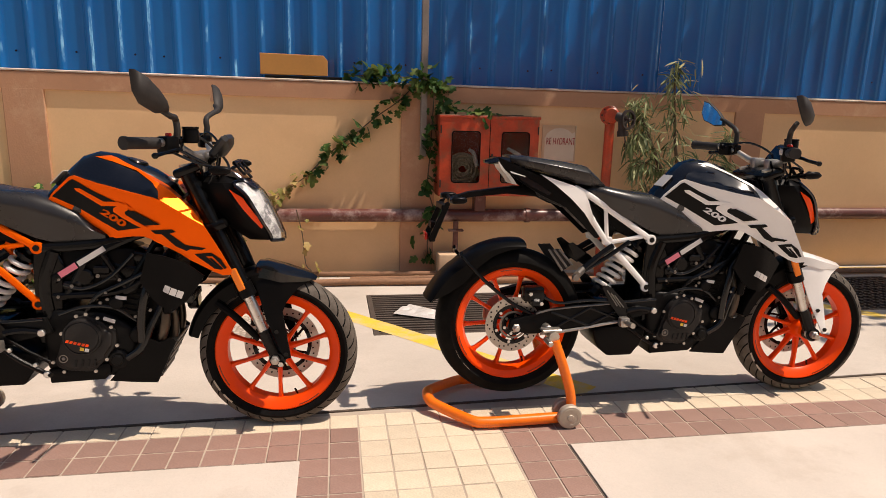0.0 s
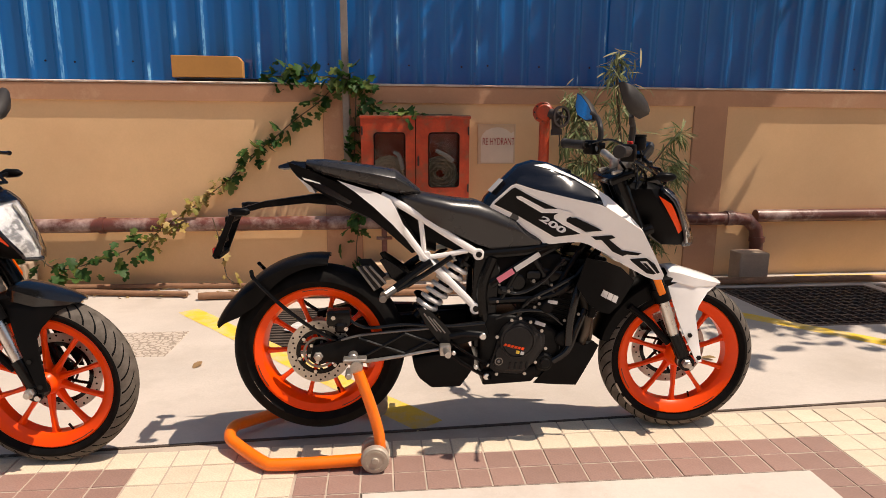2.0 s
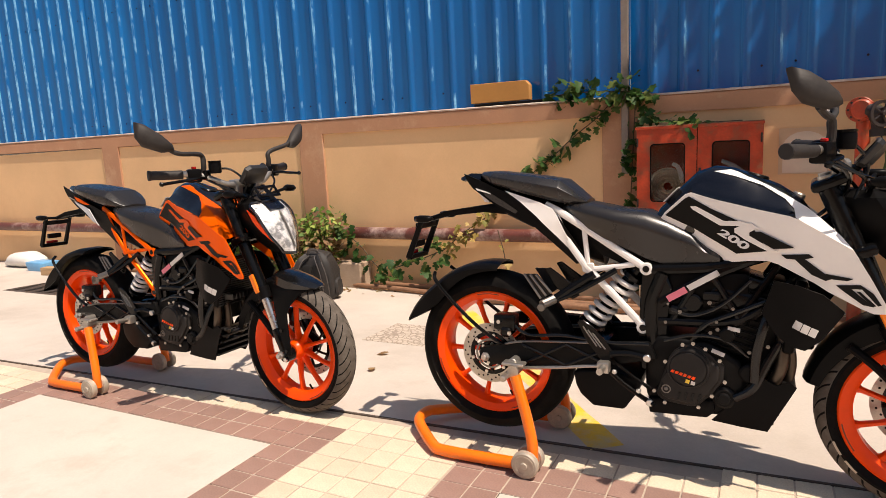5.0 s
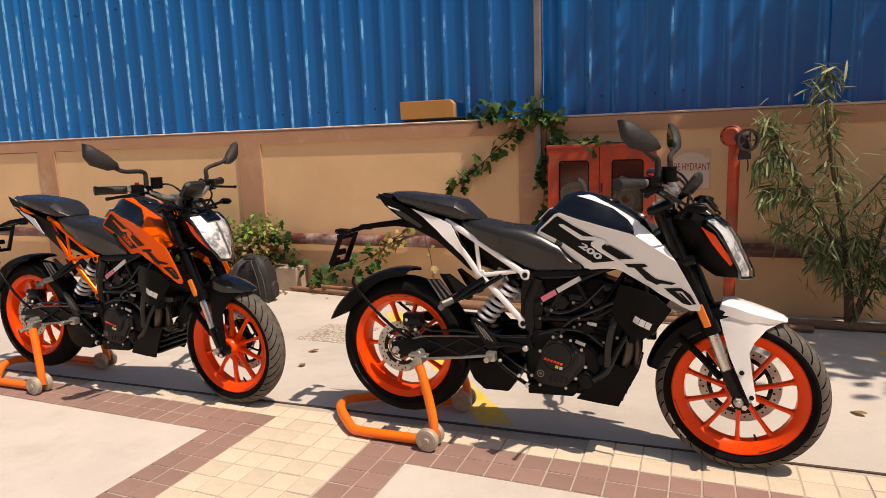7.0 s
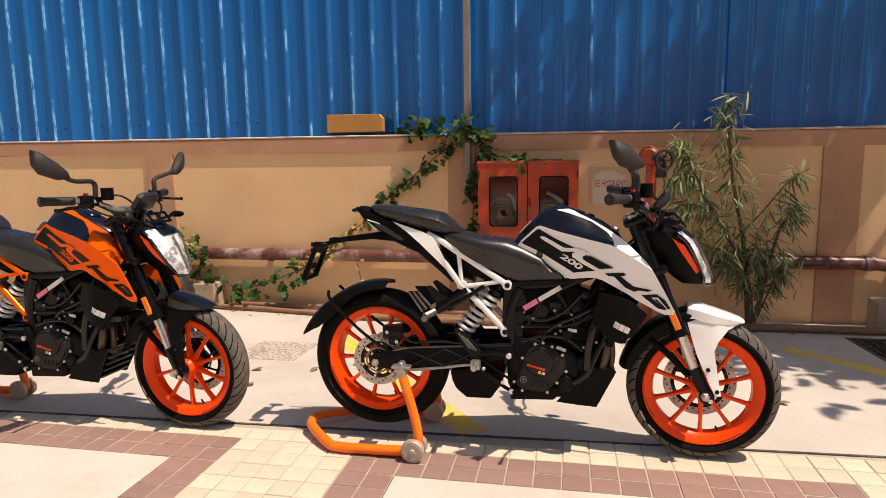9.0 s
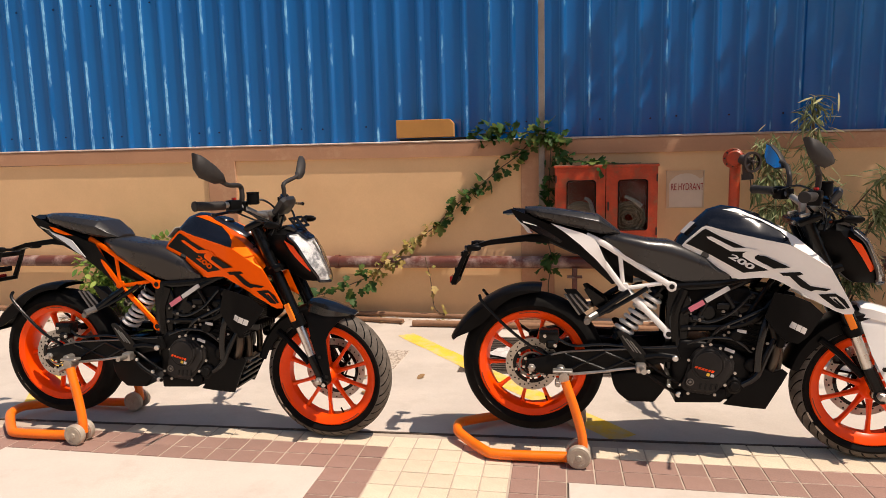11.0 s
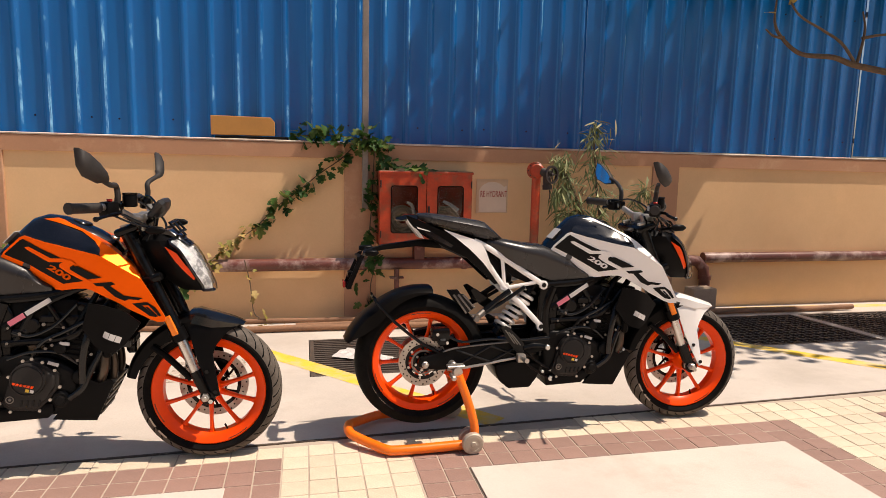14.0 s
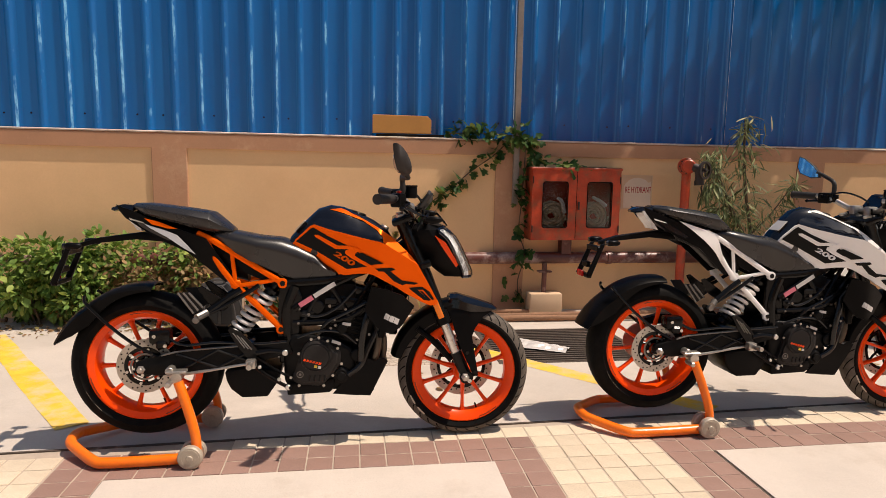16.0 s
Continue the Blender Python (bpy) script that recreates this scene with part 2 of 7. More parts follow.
def disc(r, y0, y1, seg=24, bevel=0.0, bm=None, m=None):
    """A solid wheel or boss round the y axis."""
    b = bevel
    return lathe([(0, y0), (r - b, y0), (r, y0 + b), (r, y1 - b), (r - b, y1), (0, y1)] if b else [(0, y0), (r, y0), (r, y1), (0, y1)], seg, bm, m, close=False)


def prism(outline, y0, y1, bevel=0.0, seg=1, bm=None):
    """An outline in (x, z), extruded across y."""
    bm2 = bmesh.new()
    a = [bm2.verts.new((x, y0, z)) for x, z in outline]
    b = [bm2.verts.new((x, y1, z)) for x, z in outline]
    n = len(a)
    bm2.faces.new(a[::-1])
    bm2.faces.new(b)
    for i in range(n):
        bm2.faces.new((a[i], a[(i + 1) % n], b[(i + 1) % n], b[i]))
    if bevel:
        bmesh.ops.bevel(bm2, geom=bm2.edges[:], offset=bevel, segments=seg, affect="EDGES", profile=0.5)
    return merge(bm, bm2)


def plate(outline, across, thick=0.004, step=0.03, bm=None, side=-1):
    """A thin shell over an outline in (x, z); across(x, z) gives its distance from the middle plane, side -1 the right, 1 the left."""
    bm2 = bmesh.new()
    bm2.faces.new([bm2.verts.new((x, 0, z)) for x, z in outline])
    xs, zs = [p[0] for p in outline], [p[1] for p in outline]
    for lo, hi, no in ((min(xs), max(xs), (1, 0, 0)), (min(zs), max(zs), (0, 0, 1))):
        k = lo + step
        while k < hi - step * 0.3:
            bmesh.ops.bisect_plane(bm2, geom=bm2.verts[:] + bm2.edges[:] + bm2.faces[:], plane_co=Vector(no) * k, plane_no=no, dist=1e-5)
            k += step
    top, low = {}, {}
    faces = [f.verts[:] for f in bm2.faces]
    edges = [(e.verts[0], e.verts[1]) for e in bm2.edges if len(e.link_faces) == 1]
    out = bmesh.new()
    for v in bm2.verts:
        a = across(v.co.x, v.co.z)
        top[v] = out.verts.new((v.co.x, side * a, v.co.z))
        low[v] = out.verts.new((v.co.x, side * (a - thick), v.co.z))
    for f in faces:
        out.faces.new([top[v] for v in f])
        out.faces.new([low[v] for v in reversed(f)])
    for a, b in edges:
        out.faces.new((top[a], top[b], low[b], low[a]))
    bm2.free()
    return merge(bm, out)


def lerp(x, table):
    """The value at x of a table of (x, value)."""
    if x <= table[0][0]:
        return table[0][1]
    for (a, p), (b, q) in zip(table, table[1:]):
        if x <= b:
            return p + (q - p) * (x - a) / (b - a)
    return table[-1][1]


# ---- the yard ----
FALL = 0.035       # the concrete falls towards the drains at the wall
def ground_z(y):
    return -FALL * max(0.0, min(y, 5.4) - 2.45)


SEAM = 0.040       # the edge of the concrete runs slightly askew to the tiles
def seam_y(x):
    return 2.415 + SEAM * x


bm = bmesh.new()
rows_y = [-60, -10, 1.0, 2.0]
vs = [[bm.verts.new((x, y, -0.0028)) for x in (-60, -8, -3, 0, 3, 8, 60)] for y in rows_y]
vs.append([bm.verts.new((x, seam_y(x) if abs(x) < 10 else seam_y(math.copysign(8, x)), -0.0028)) for x in (-60, -8, -3, 0, 3, 8, 60)])
for a, b in zip(vs, vs[1:]):
    for i in range(6):
        bm.faces.new((a[i], a[i + 1], b[i + 1], b[i]))
ground = thing("ground", bm, M["grout"], "pale mortar bed under the tiled forecourt", "ground", kind="structure")

# concrete pad from the seam to the wall, with openings for the two drains
DRAINS = [(-5.1, -4.0, 3.75, 4.65), (0.20, 1.25, 3.40, 4.33), (3.42, 4.62, 3.62, 4.62), (4.70, 5.90, 3.62, 4.62)]
xs = sorted({-60.0, -8.0, -3.0, -1.5, 2.0, 8.0, 60.0, *[d[0] for d in DRAINS], *[d[1] for d in DRAINS]})
ys = sorted({2.9, 5.4, 60.0, *[d[2] for d in DRAINS], *[d[3] for d in DRAINS]})
bm = bmesh.new()
grid = [[bm.verts.new((x, seam_y(max(-8, min(8, x))) + 0.012, 0.0)) for x in xs]] + [[bm.verts.new((x, y, ground_z(y))) for x in xs] for y in ys]
for j in range(len(grid) - 1):
    for i in range(len(xs) - 1):
        cx, cy = (xs[i] + xs[i + 1]) / 2, (grid[j][i].co.y + grid[j + 1][i].co.y) / 2
        if not any(d[0] < cx < d[1] and d[2] < cy < d[3] for d in DRAINS):
            bm.faces.new((grid[j][i], grid[j][i + 1], grid[j + 1][i + 1], grid[j + 1][i]))
open_edges = [e for e in bm.edges if len(e.link_faces) == 1]
ext = bmesh.ops.extrude_edge_only(bm, edges=open_edges)
for g in ext["geom"]:
    if isinstance(g, bmesh.types.BMVert):
        g.co.z -= 0.12
pavement = thing("pavement", bm, M["concrete"], "sunlit dusty concrete pad falling towards the drains", "pavement", kind="structure")


def painted_line(x0, y0, x1, y1, width, name="trim_line"):
    bm = bmesh.new()
    n = 14
    d = Vector((x1 - x0, y1 - y0, 0)).normalized()
    s = Vector((-d.y, d.x, 0)) * width / 2
    rng = random.Random(x0)
    pts = []
    for k in range(n + 1):
        p = Vector((x0, y0, 0)).lerp(Vector((x1, y1, 0)), k / n)
        p.z = ground_z(p.y) + 0.0025
        w = 1 + rng.uniform(-0.06, 0.06)
        pts.append((bm.verts.new(p + s * w), bm.verts.new(p - s * w)))
    for (a, b), (c, e) in zip(pts, pts[1:]):
        bm.faces.new((a, b, e, c))
    return thing(name, bm, M["yellow"], "worn yellow painted parking line on the concrete", "road marking", kind="structure", group="parking lines")


painted_line(-3.27, 4.45, -1.985, 2.60, 0.148)
painted_line(-0.34, 4.33, 1.10, 2.49, 0.13)
painted_line(2.92, 4.24, 4.10, 2.75, 0.12)
painted_line(4.3, 4.95, 6.2, 4.86, 0.10)

# slabs and tiles
PITCH, TOP = 0.1085, 2.06
SLABS = [(-4.16, -2.625), (-1.66, -0.125), (0.84, 2.375), (3.34, 4.875)]
for x0, x1 in SLABS:
    thing("trim_joint", box(x0 + 0.001, x1 - 0.001, -1.6, TOP - 0.001, -0.05, -0.0012), M["joint"], "dirty joint round a concrete slab", "joint", kind="structure", group="slab joints")
    thing("pavement_slab", box(x0 + 0.007, x1 - 0.007, -1.6, TOP - 0.012, -0.001, 0.005, 0.003, 2), M["slab"], "smooth pale concrete slab framed by brown tiles", "paving slab", kind="structure", group="forecourt slabs")


seam = box(-5.6, 6.7, -0.006, 0.006, -0.03, 0.0030)
seam.transform(Matrix.Translation((0, seam_y(0) + 0.004, 0)) @ Matrix.Rotation(math.atan(SEAM), 4, "Z"))
thing("trim_joint", seam, M["dark_joint"], "dark dirt-filled joint between concrete and tiles", "joint", kind="structure")


def tile_mesh(material, name):
    bm = box(-PITCH / 2 + 0.003, PITCH / 2 - 0.003, -PITCH / 2 + 0.003, PITCH / 2 - 0.003, -0.012, 0.0, 0.0015)
    return finish(name, bm, material)


def build_tiles():
    """The tiles round the slabs: two brown courses framing each slab, beige between; the nearest are pieces of their own."""
    meshes = {"b": tile_mesh(M["tile_brown"], "brown_tile"), "c": tile_mesh(M["tile_beige"], "beige_tile")}
    rest = {"b": bmesh.new(), "c": bmesh.new()}
    rng = random.Random(4)
    near = []
    period = SLABS[1][0] - SLABS[0][0]
    for i in range(-52, 62):
        for j in range(-20, 6):
            x = SLABS[1][0] - 2 * PITCH + (i + 0.5) * PITCH
            k = math.floor((x - SLABS[1][0] + 2 * PITCH) / period)
            base = SLABS[1][0] - 2 * PITCH + k * period
            col = round((x - base) / PITCH - 0.5)
            width = period / PITCH
            x = base + (col + 0.5) * PITCH
            if (col + 1) * PITCH > period + 0.02:
                continue
            y = TOP + (j + 0.5) * PITCH
            inside = 2 * PITCH - 0.01 < x - base < 2 * PITCH + 1.535
            if inside and j < 0:
                continue
            frame_of = x - base < 4 * PITCH + 1.535
            kind = "b" if frame_of and j < 2 else "c"
            if y + PITCH / 2 > seam_y(x) + 0.02:
                continue
            near.append((abs(x - 0.4) + 1.6 * abs(y - 2.2), kind, x, y))
    seen = set()
    near = [n for n in sorted(near) if not ((round(n[2], 2), round(n[3], 2)) in seen or seen.add((round(n[2], 2), round(n[3], 2))))]
    for n, (d, kind, x, y) in enumerate(near):
        z = rng.uniform(-0.0015, 0.001)
        if n < 300:
            ob = new("tile", meshes[kind])
            ob.parent = ground
            ob.location = (x, y, z)
            ob.rotation_euler = (rng.uniform(-0.006, 0.006), rng.uniform(-0.006, 0.006), 0)
        else:
            bm = rest[kind]
            h = PITCH / 2 - 0.003
            v = [bm.verts.new((x + a * h, y + b * h, z)) for a, b in ((-1, -1), (1, -1), (1, 1), (-1, 1))]
            w = [bm.verts.new((q.co.x, q.co.y, z - 0.011)) for q in v]
            bm.faces.new(v)
            for a in range(4):
                bm.faces.new((v[a], w[a], w[(a + 1) % 4], v[(a + 1) % 4]))
    for kind, name in (("b", "outer_brown_tiles"), ("c", "outer_beige_tiles")):
        me = bpy.data.meshes.new(name)
        rest[kind].to_mesh(me)
        rest[kind].free()
        me.materials.append(M["tile_brown" if kind == "b" else "tile_beige"])
        ob = new(name, me)
        ob.parent = ground
        tagged(ob, kind="stuff")


# ---- the boundary wall ----
WALL, PROUD, SHEET = 5.075, 0.018, 5.19
COPE_LO, COPE_HI = 1.285, 1.415
thing("wall_north", box(-14, 14, WALL, WALL + 0.22, -0.25, 1.30), M["wall"], "ochre plastered boundary wall with recessed panels", "wall", kind="structure")
bm = bmesh.new()
v = [[bm.verts.new((x, y, z + (0.008 if abs(x) < 20 else 0) * -x * 0.55)) for y, z in ((WALL - PROUD, COPE_LO), (WALL - PROUD, COPE_HI - 0.022), (WALL - PROUD + 0.003, COPE_HI - 0.014), (WALL - PROUD + 0.020, COPE_HI), (WALL + 0.26, COPE_HI + 0.004), (WALL + 0.26, COPE_LO))] for x in (-14, -9, -4, 0, 4, 9, 14)]
rings_in = [[p.co.copy() for p in a] for a in v]
bm.free()
thing("trim_coping", rings(rings_in), M["trim"], "brown plaster coping along the top of the wall", "coping", kind="structure")
cap = [[Vector((x, y, z - 0.0044 * x)) for y, z in ((WALL - PROUD - 0.003, COPE_HI - 0.007), (WALL - PROUD - 0.004, COPE_HI + 0.002), (WALL - PROUD + 0.004, COPE_HI + 0.008), (WALL + 0.10, COPE_HI + 0.009), (WALL + 0.10, COPE_HI - 0.007))] for x in (-13.9, -9, -4, 0, 4, 9, 13.9)]
thing("trim_cap", rings(cap), M["cement"], "thin pale cement skim along the wall top", "coping", kind="structure")
for px in (-7.98, -5.15, -2.32, 0.506, 3.365, 6.20, 9.03):
    thing("trim_pilaster", box(px, px + 0.275, WALL - PROUD - 0.0004, WALL + 0.05, -0.25, COPE_LO + 0.006 - 0.0044 * px, 0.007, 2), M["trim"], "brown plaster pilaster dividing the ochre wall panels", "pilaster", kind="structure", group="wall pilasters")


def sheet_panel(x0, x1, y, z0, z1):
    """One profiled steel sheet with trapezoid ribs."""
    pts = []
    x = x0
    while x < x1 - 0.01:
        pts += [(x, 0), (x + 0.06, -0.0012), (x + 0.120, 0), (x + 0.131, -0.007), (x + 0.141, -0.020), (x + 0.149, -0.0245), (x + 0.167, -0.0245), (x + 0.175, -0.020), (x + 0.185, -0.007)]
        x += 0.2
    pts += [(x1, 0), (x1 + 0.012, 0.002)]
    bm = bmesh.new()
    rows = [[bm.verts.new((px, y + py, z)) for px, py in pts] for z in (z0, z1)]
    for i in range(len(pts) - 1):
        bm.faces.new((rows[0][i], rows[0][i + 1], rows[1][i + 1], rows[1][i]))
    return bm


# Unseen wall, added to close the yard for bounce and reflections.
thing("wall_south", box(-5, 34, -13.4, -13, -0.3, 5.2), M["trim"], "plain brown wall added unseen behind the camera", "wall", kind="structure")

hoarding = empty("blue_hoarding", "tall fence of blue profiled steel sheets on the wall", "fence", kind="structure")
rng = random.Random(8)
bolt_bm = bmesh.new()
for k in range(-13, 14):
    x0 = 0.68 + k * 1.0
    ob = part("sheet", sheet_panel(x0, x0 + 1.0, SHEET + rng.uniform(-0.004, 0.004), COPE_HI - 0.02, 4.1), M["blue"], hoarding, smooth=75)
    ob.rotation_euler = (rng.uniform(-0.004, 0.004), 0, rng.uniform(-0.002, 0.002))
    for q in (0, 2, 4):
        for z in (1.56, 2.75):
            disc(0.008, 0.0045, 0.006, 8, bm=bolt_bm, m=Matrix.Translation((x0 + 0.07 + 0.2 * q, SHEET - 0.006, z + rng.uniform(-0.01, 0.01))))
part("rivets", bolt_bm, M["dark"], hoarding, "dark screw heads in rows")
for z in (1.55, 2.8, 3.9):
    part("rail", box(-13, 13, SHEET + 0.03, SHEET + 0.07, z, z + 0.05), M["grey_pole"], hoarding)
bm = box(0.655, 0.705, WALL - PROUD - 0.045, WALL - PROUD - 0.004, 0.86, 4.1, 0.004)
thing("metal_post", bm, M["grey_pole"], "thin grey steel post fixed to the wall and fence", "post")


# ---- motorcycles ----
M["gloss_black"] = paint("gloss_black_paint", (0.004, 0.0045, 0.008), 0.10, vary=0.1, scale=8, coat=0.3)
M["plastic"] = paint("matt_black_plastic", (0.0050, 0.0046, 0.0046), 0.34, vary=0.15, scale=20, fine=300, bump=0.10, spec=0.08)
M["black_metal"] = paint("black_metal", (0.0042, 0.004, 0.004), 0.17, vary=0.2, scale=14, fine=160, bump=0.1, spec=0.20)
M["engine"] = paint("engine_casting", (0.007, 0.0066, 0.0064), 0.36, vary=0.2, scale=18, fine=220, bump=0.2, spec=0.10)
M["seat"] = paint("grained_seat_vinyl", (0.020, 0.018, 0.0175), 0.28, vary=0.14, scale=9, fine=420, bump=0.06, spec=0.5)
M["white"] = paint("white_paint", (0.90, 0.87, 0.83), 0.20, vary=0.03, scale=4, coat=0.4)
M["orange"] = paint("orange_paint", (1.0, 0.125, 0.0), 0.30, metal=0.40, vary=0.04, scale=5, spec=0.10)
M["rim"] = paint("orange_rim_paint", (1.0, 0.074, 0.0), 0.3, vary=0.06, scale=9, spec=0.3)
# Pale silver stands for the sky reflected in the gloss black tail.
M["tail_sheen"] = paint("silver_sky_sheen", (0.50, 0.50, 0.51), 0.22, vary=0.05, scale=6)
M["gloss_guard"] = paint("gloss_black_guard", (0.006, 0.0058, 0.006), 0.16, vary=0.1, scale=9, spec=0.6)
M["silver"] = paint("bright_steel", (0.62, 0.60, 0.57), 0.28, metal=1.0, vary=0.1, scale=20)
M["steel"] = paint("brushed_steel", (0.50, 0.46, 0.41), 0.38, metal=0.85, vary=0.15, scale=25, fine=200)
M["spring"] = paint("grey_spring_enamel", (0.74, 0.70, 0.65), 0.30, vary=0.06)
M["amber"] = paint("amber_reflector", (0.85, 0.20, 0.005), 0.2, vary=0.08)
M["tail_red"] = paint("red_lens", (0.45, 0.01, 0.008), 0.15, vary=0.08)
M["decal_black"] = paint("black_decal", (0.005, 0.005, 0.005), 0.3, vary=0.1, spec=0.12)
M["decal_grey"] = paint("grey_decal", (0.55, 0.52, 0.50), 0.35, vary=0.05)
M["rubber"] = paint("grip_rubber", (0.030, 0.026, 0.024), 0.6, vary=0.15, scale=30, bump=0.2, spec=0.3)
M["pink"] = paint("pink_label", (0.62, 0.16, 0.22), 0.4, vary=0.1)
M["cable"] = paint("black_cable", (0.006, 0.006, 0.006), 0.22, vary=0.1, spec=0.40)
M["stand"] = paint("orange_stand_enamel", (0.95, 0.18, 0.002), 0.33, vary=0.10, scale=7, fine=90, coat=0.2, bump=0.1, dirt=(0.45, 0.12, 0.03), dirt_at=(0.64, 0.72), dirt_scale=16)
M["roller"] = paint("cast_roller", (0.52, 0.45, 0.36), 0.5, metal=0.35, vary=0.15, scale=20, bump=0.2)
M["shade_glass"], _nt, _b = nodes_of("mirror_glass")
_b.inputs["Metallic"].default_value, _b.inputs["Roughness"].default_value = 1.0, 0.03
_b.inputs["Base Color"].default_value = (0.75, 0.82, 0.9, 1)
M["lens"], _nt, _b = nodes_of("clear_lens")
_b.inputs["Roughness"].default_value, _b.inputs["IOR"].default_value = 0.03, 1.12
_b.inputs["Transmission Weight"].default_value = 1.0
M["clutch"] = paint("grey_clutch_casting", (0.022, 0.0195, 0.018), 0.5, vary=0.15, scale=20, fine=220, bump=0.2, spec=0.2)
M["rim_decal"] = paint("dark_rim_decal", (0.16, 0.03, 0.01), 0.4, vary=0.2, scale=60)
M["header"] = paint("heat_browned_steel", (0.10, 0.080, 0.062), 0.40, metal=0.9, vary=0.25, scale=10)
M["fin"] = paint("grey_fin", (0.018, 0.017, 0.017), 0.5, metal=0.2, vary=0.15)
M["satin"] = paint("satin_black_plastic", (0.010, 0.0095, 0.009), 0.34, vary=0.12, scale=14, fine=200, bump=0.05, spec=0.45)
M["lamp_white"] = paint("clear_lamp_plastic", (0.80, 0.79, 0.77), 0.12, vary=0.10, scale=40)
M["pod"] = paint("satin_grey_plastic", (0.022, 0.021, 0.021), 0.36, vary=0.08, scale=12)
M["dull_bolt"] = paint("dull_steel", (0.22, 0.20, 0.18), 0.4, metal=0.8, vary=0.2)
M["reflector"], _nt, _b = nodes_of("bright_reflector")
_n = noise_node(_nt, 1.0, 3.0, 0.55, stretch=(14.0, 26.0, 30.0))
link(_nt, ramp(_nt, _n.outputs["Fac"], [(0.36, (0.30, 0.30, 0.31)), (0.47, (0.80, 0.80, 0.80)), (0.8, (0.95, 0.95, 0.94))]).outputs["Color"], _b.inputs["Base Color"])
_b.inputs["Roughness"].default_value, _b.inputs["Metallic"].default_value = 0.25, 0.35
_bp = _nt.nodes.new("ShaderNodeBump")
_bp.inputs["Strength"].default_value, _bp.inputs["Distance"].default_value = 0.6, 0.012
link(_nt, _n.outputs["Fac"], _bp.inputs["Height"])
link(_nt, _bp.outputs["Normal"], _b.inputs["Normal"])


def tyre_material(dusty):
    """Rubber with slanting tread grooves worked out from the angle round the axle."""
    m, nt, b = nodes_of("dusty_tyre_rubber" if dusty else "tyre_rubber")
    tc = nt.nodes.new("ShaderNodeTexCoord")
    sp = nt.nodes.new("ShaderNodeSeparateXYZ")
    link(nt, tc.outputs["Object"], sp.inputs["Vector"])

    def calc(op, a, c=None):
        n = nt.nodes.new("ShaderNodeMath")
        n.operation = op
        for k, v in ((0, a), (1, c)):
            if v is None:
                continue
            if hasattr(v, "links"):
                link(nt, v, n.inputs[k])
            else:
                n.inputs[k].default_value = v
        return n.outputs["Value"]
    ang = calc("ARCTAN2", sp.outputs["Z"], sp.outputs["X"])
    ay = calc("ABSOLUTE", sp.outputs["Y"])
    turn = calc("ADD", calc("MULTIPLY", ang, 36 / (2 * math.pi)), calc("MULTIPLY", ay, 34.0))
    saw = calc("FRACT", calc("ADD", turn, 50.0))
    groove = calc("LESS_THAN", saw, 0.16)
    edge = calc("GREATER_THAN", ay, 0.012)
    lim = calc("LESS_THAN", ay, 0.052)
    cut = calc("MULTIPLY", calc("MULTIPLY", groove, edge), lim)
    n = noise_node(nt, 30.0)
    dust = ramp(nt, n.outputs["Fac"], [(0.3, (0.005, 0.0047, 0.0045)), (0.75, (0.011, 0.010, 0.009))]).outputs["Color"]
    if dusty:
        rr = calc("ADD", calc("MULTIPLY", sp.outputs["Z"], sp.outputs["Z"]), calc("MULTIPLY", sp.outputs["X"], sp.outputs["X"]))
        tread = calc("GREATER_THAN", rr, 0.260 ** 2)
        pale = ramp(nt, n.outputs["Fac"], [(0.3, (0.085, 0.072, 0.060)), (0.75, (0.17, 0.145, 0.122))]).outputs["Color"]
        dust = mix(nt, tread, dust, pale)
    link(nt, mix(nt, cut, dust, (0.006, 0.006, 0.006)), b.inputs["Base Color"])
    b.inputs["Roughness"].default_value = 0.62
    b.inputs["Specular IOR Level"].default_value = 0.06
    bp = nt.nodes.new("ShaderNodeBump")
    bp.inputs["Strength"].default_value, bp.inputs["Distance"].default_value = 0.9, 0.006
    bp.invert = True
    link(nt, cut, bp.inputs["Height"])
    link(nt, bp.outputs["Normal"], b.inputs["Normal"])
    return m


M["tyre"], M["tyre_dusty"] = tyre_material(False), tyre_material(True)


def hull(sections, p=2.6, n=20):
    """A rounded body along x: sections of (x, z_low, z_high, half_width)."""
    loops = []
    for x, z0, z1, w in sections:
        ring = []
        for k in range(n):
            a = 2 * math.pi * (k + 0.5) / n
            c, s = math.cos(a), math.sin(a)
            ring.append(Vector((x, w * math.copysign(abs(c) ** (2 / p), c), (z0 + z1) / 2 + (z1 - z0) / 2 * math.copysign(abs(s) ** (2 / p), s))))
        loops.append(ring)
    return rings(loops)


def both(make):
    """The bmeshes of make(side) for the right (-1) and the left (1)."""
    return [make(-1), make(1)]


def bolt_at(x, y, z, r=0.008, h=0.006, side=-1, bm=None):
    bm2 = lathe([(0, 0), (r * 0.55, 0), (r * 0.55, 0.002), (r, 0.002), (r, h + 0.002), (0, h + 0.002)], 6, close=False)
    return merge(bm, bm2, Matrix.Translation((x, y, z)) @ Matrix.Diagonal((1, side, 1, 1)))


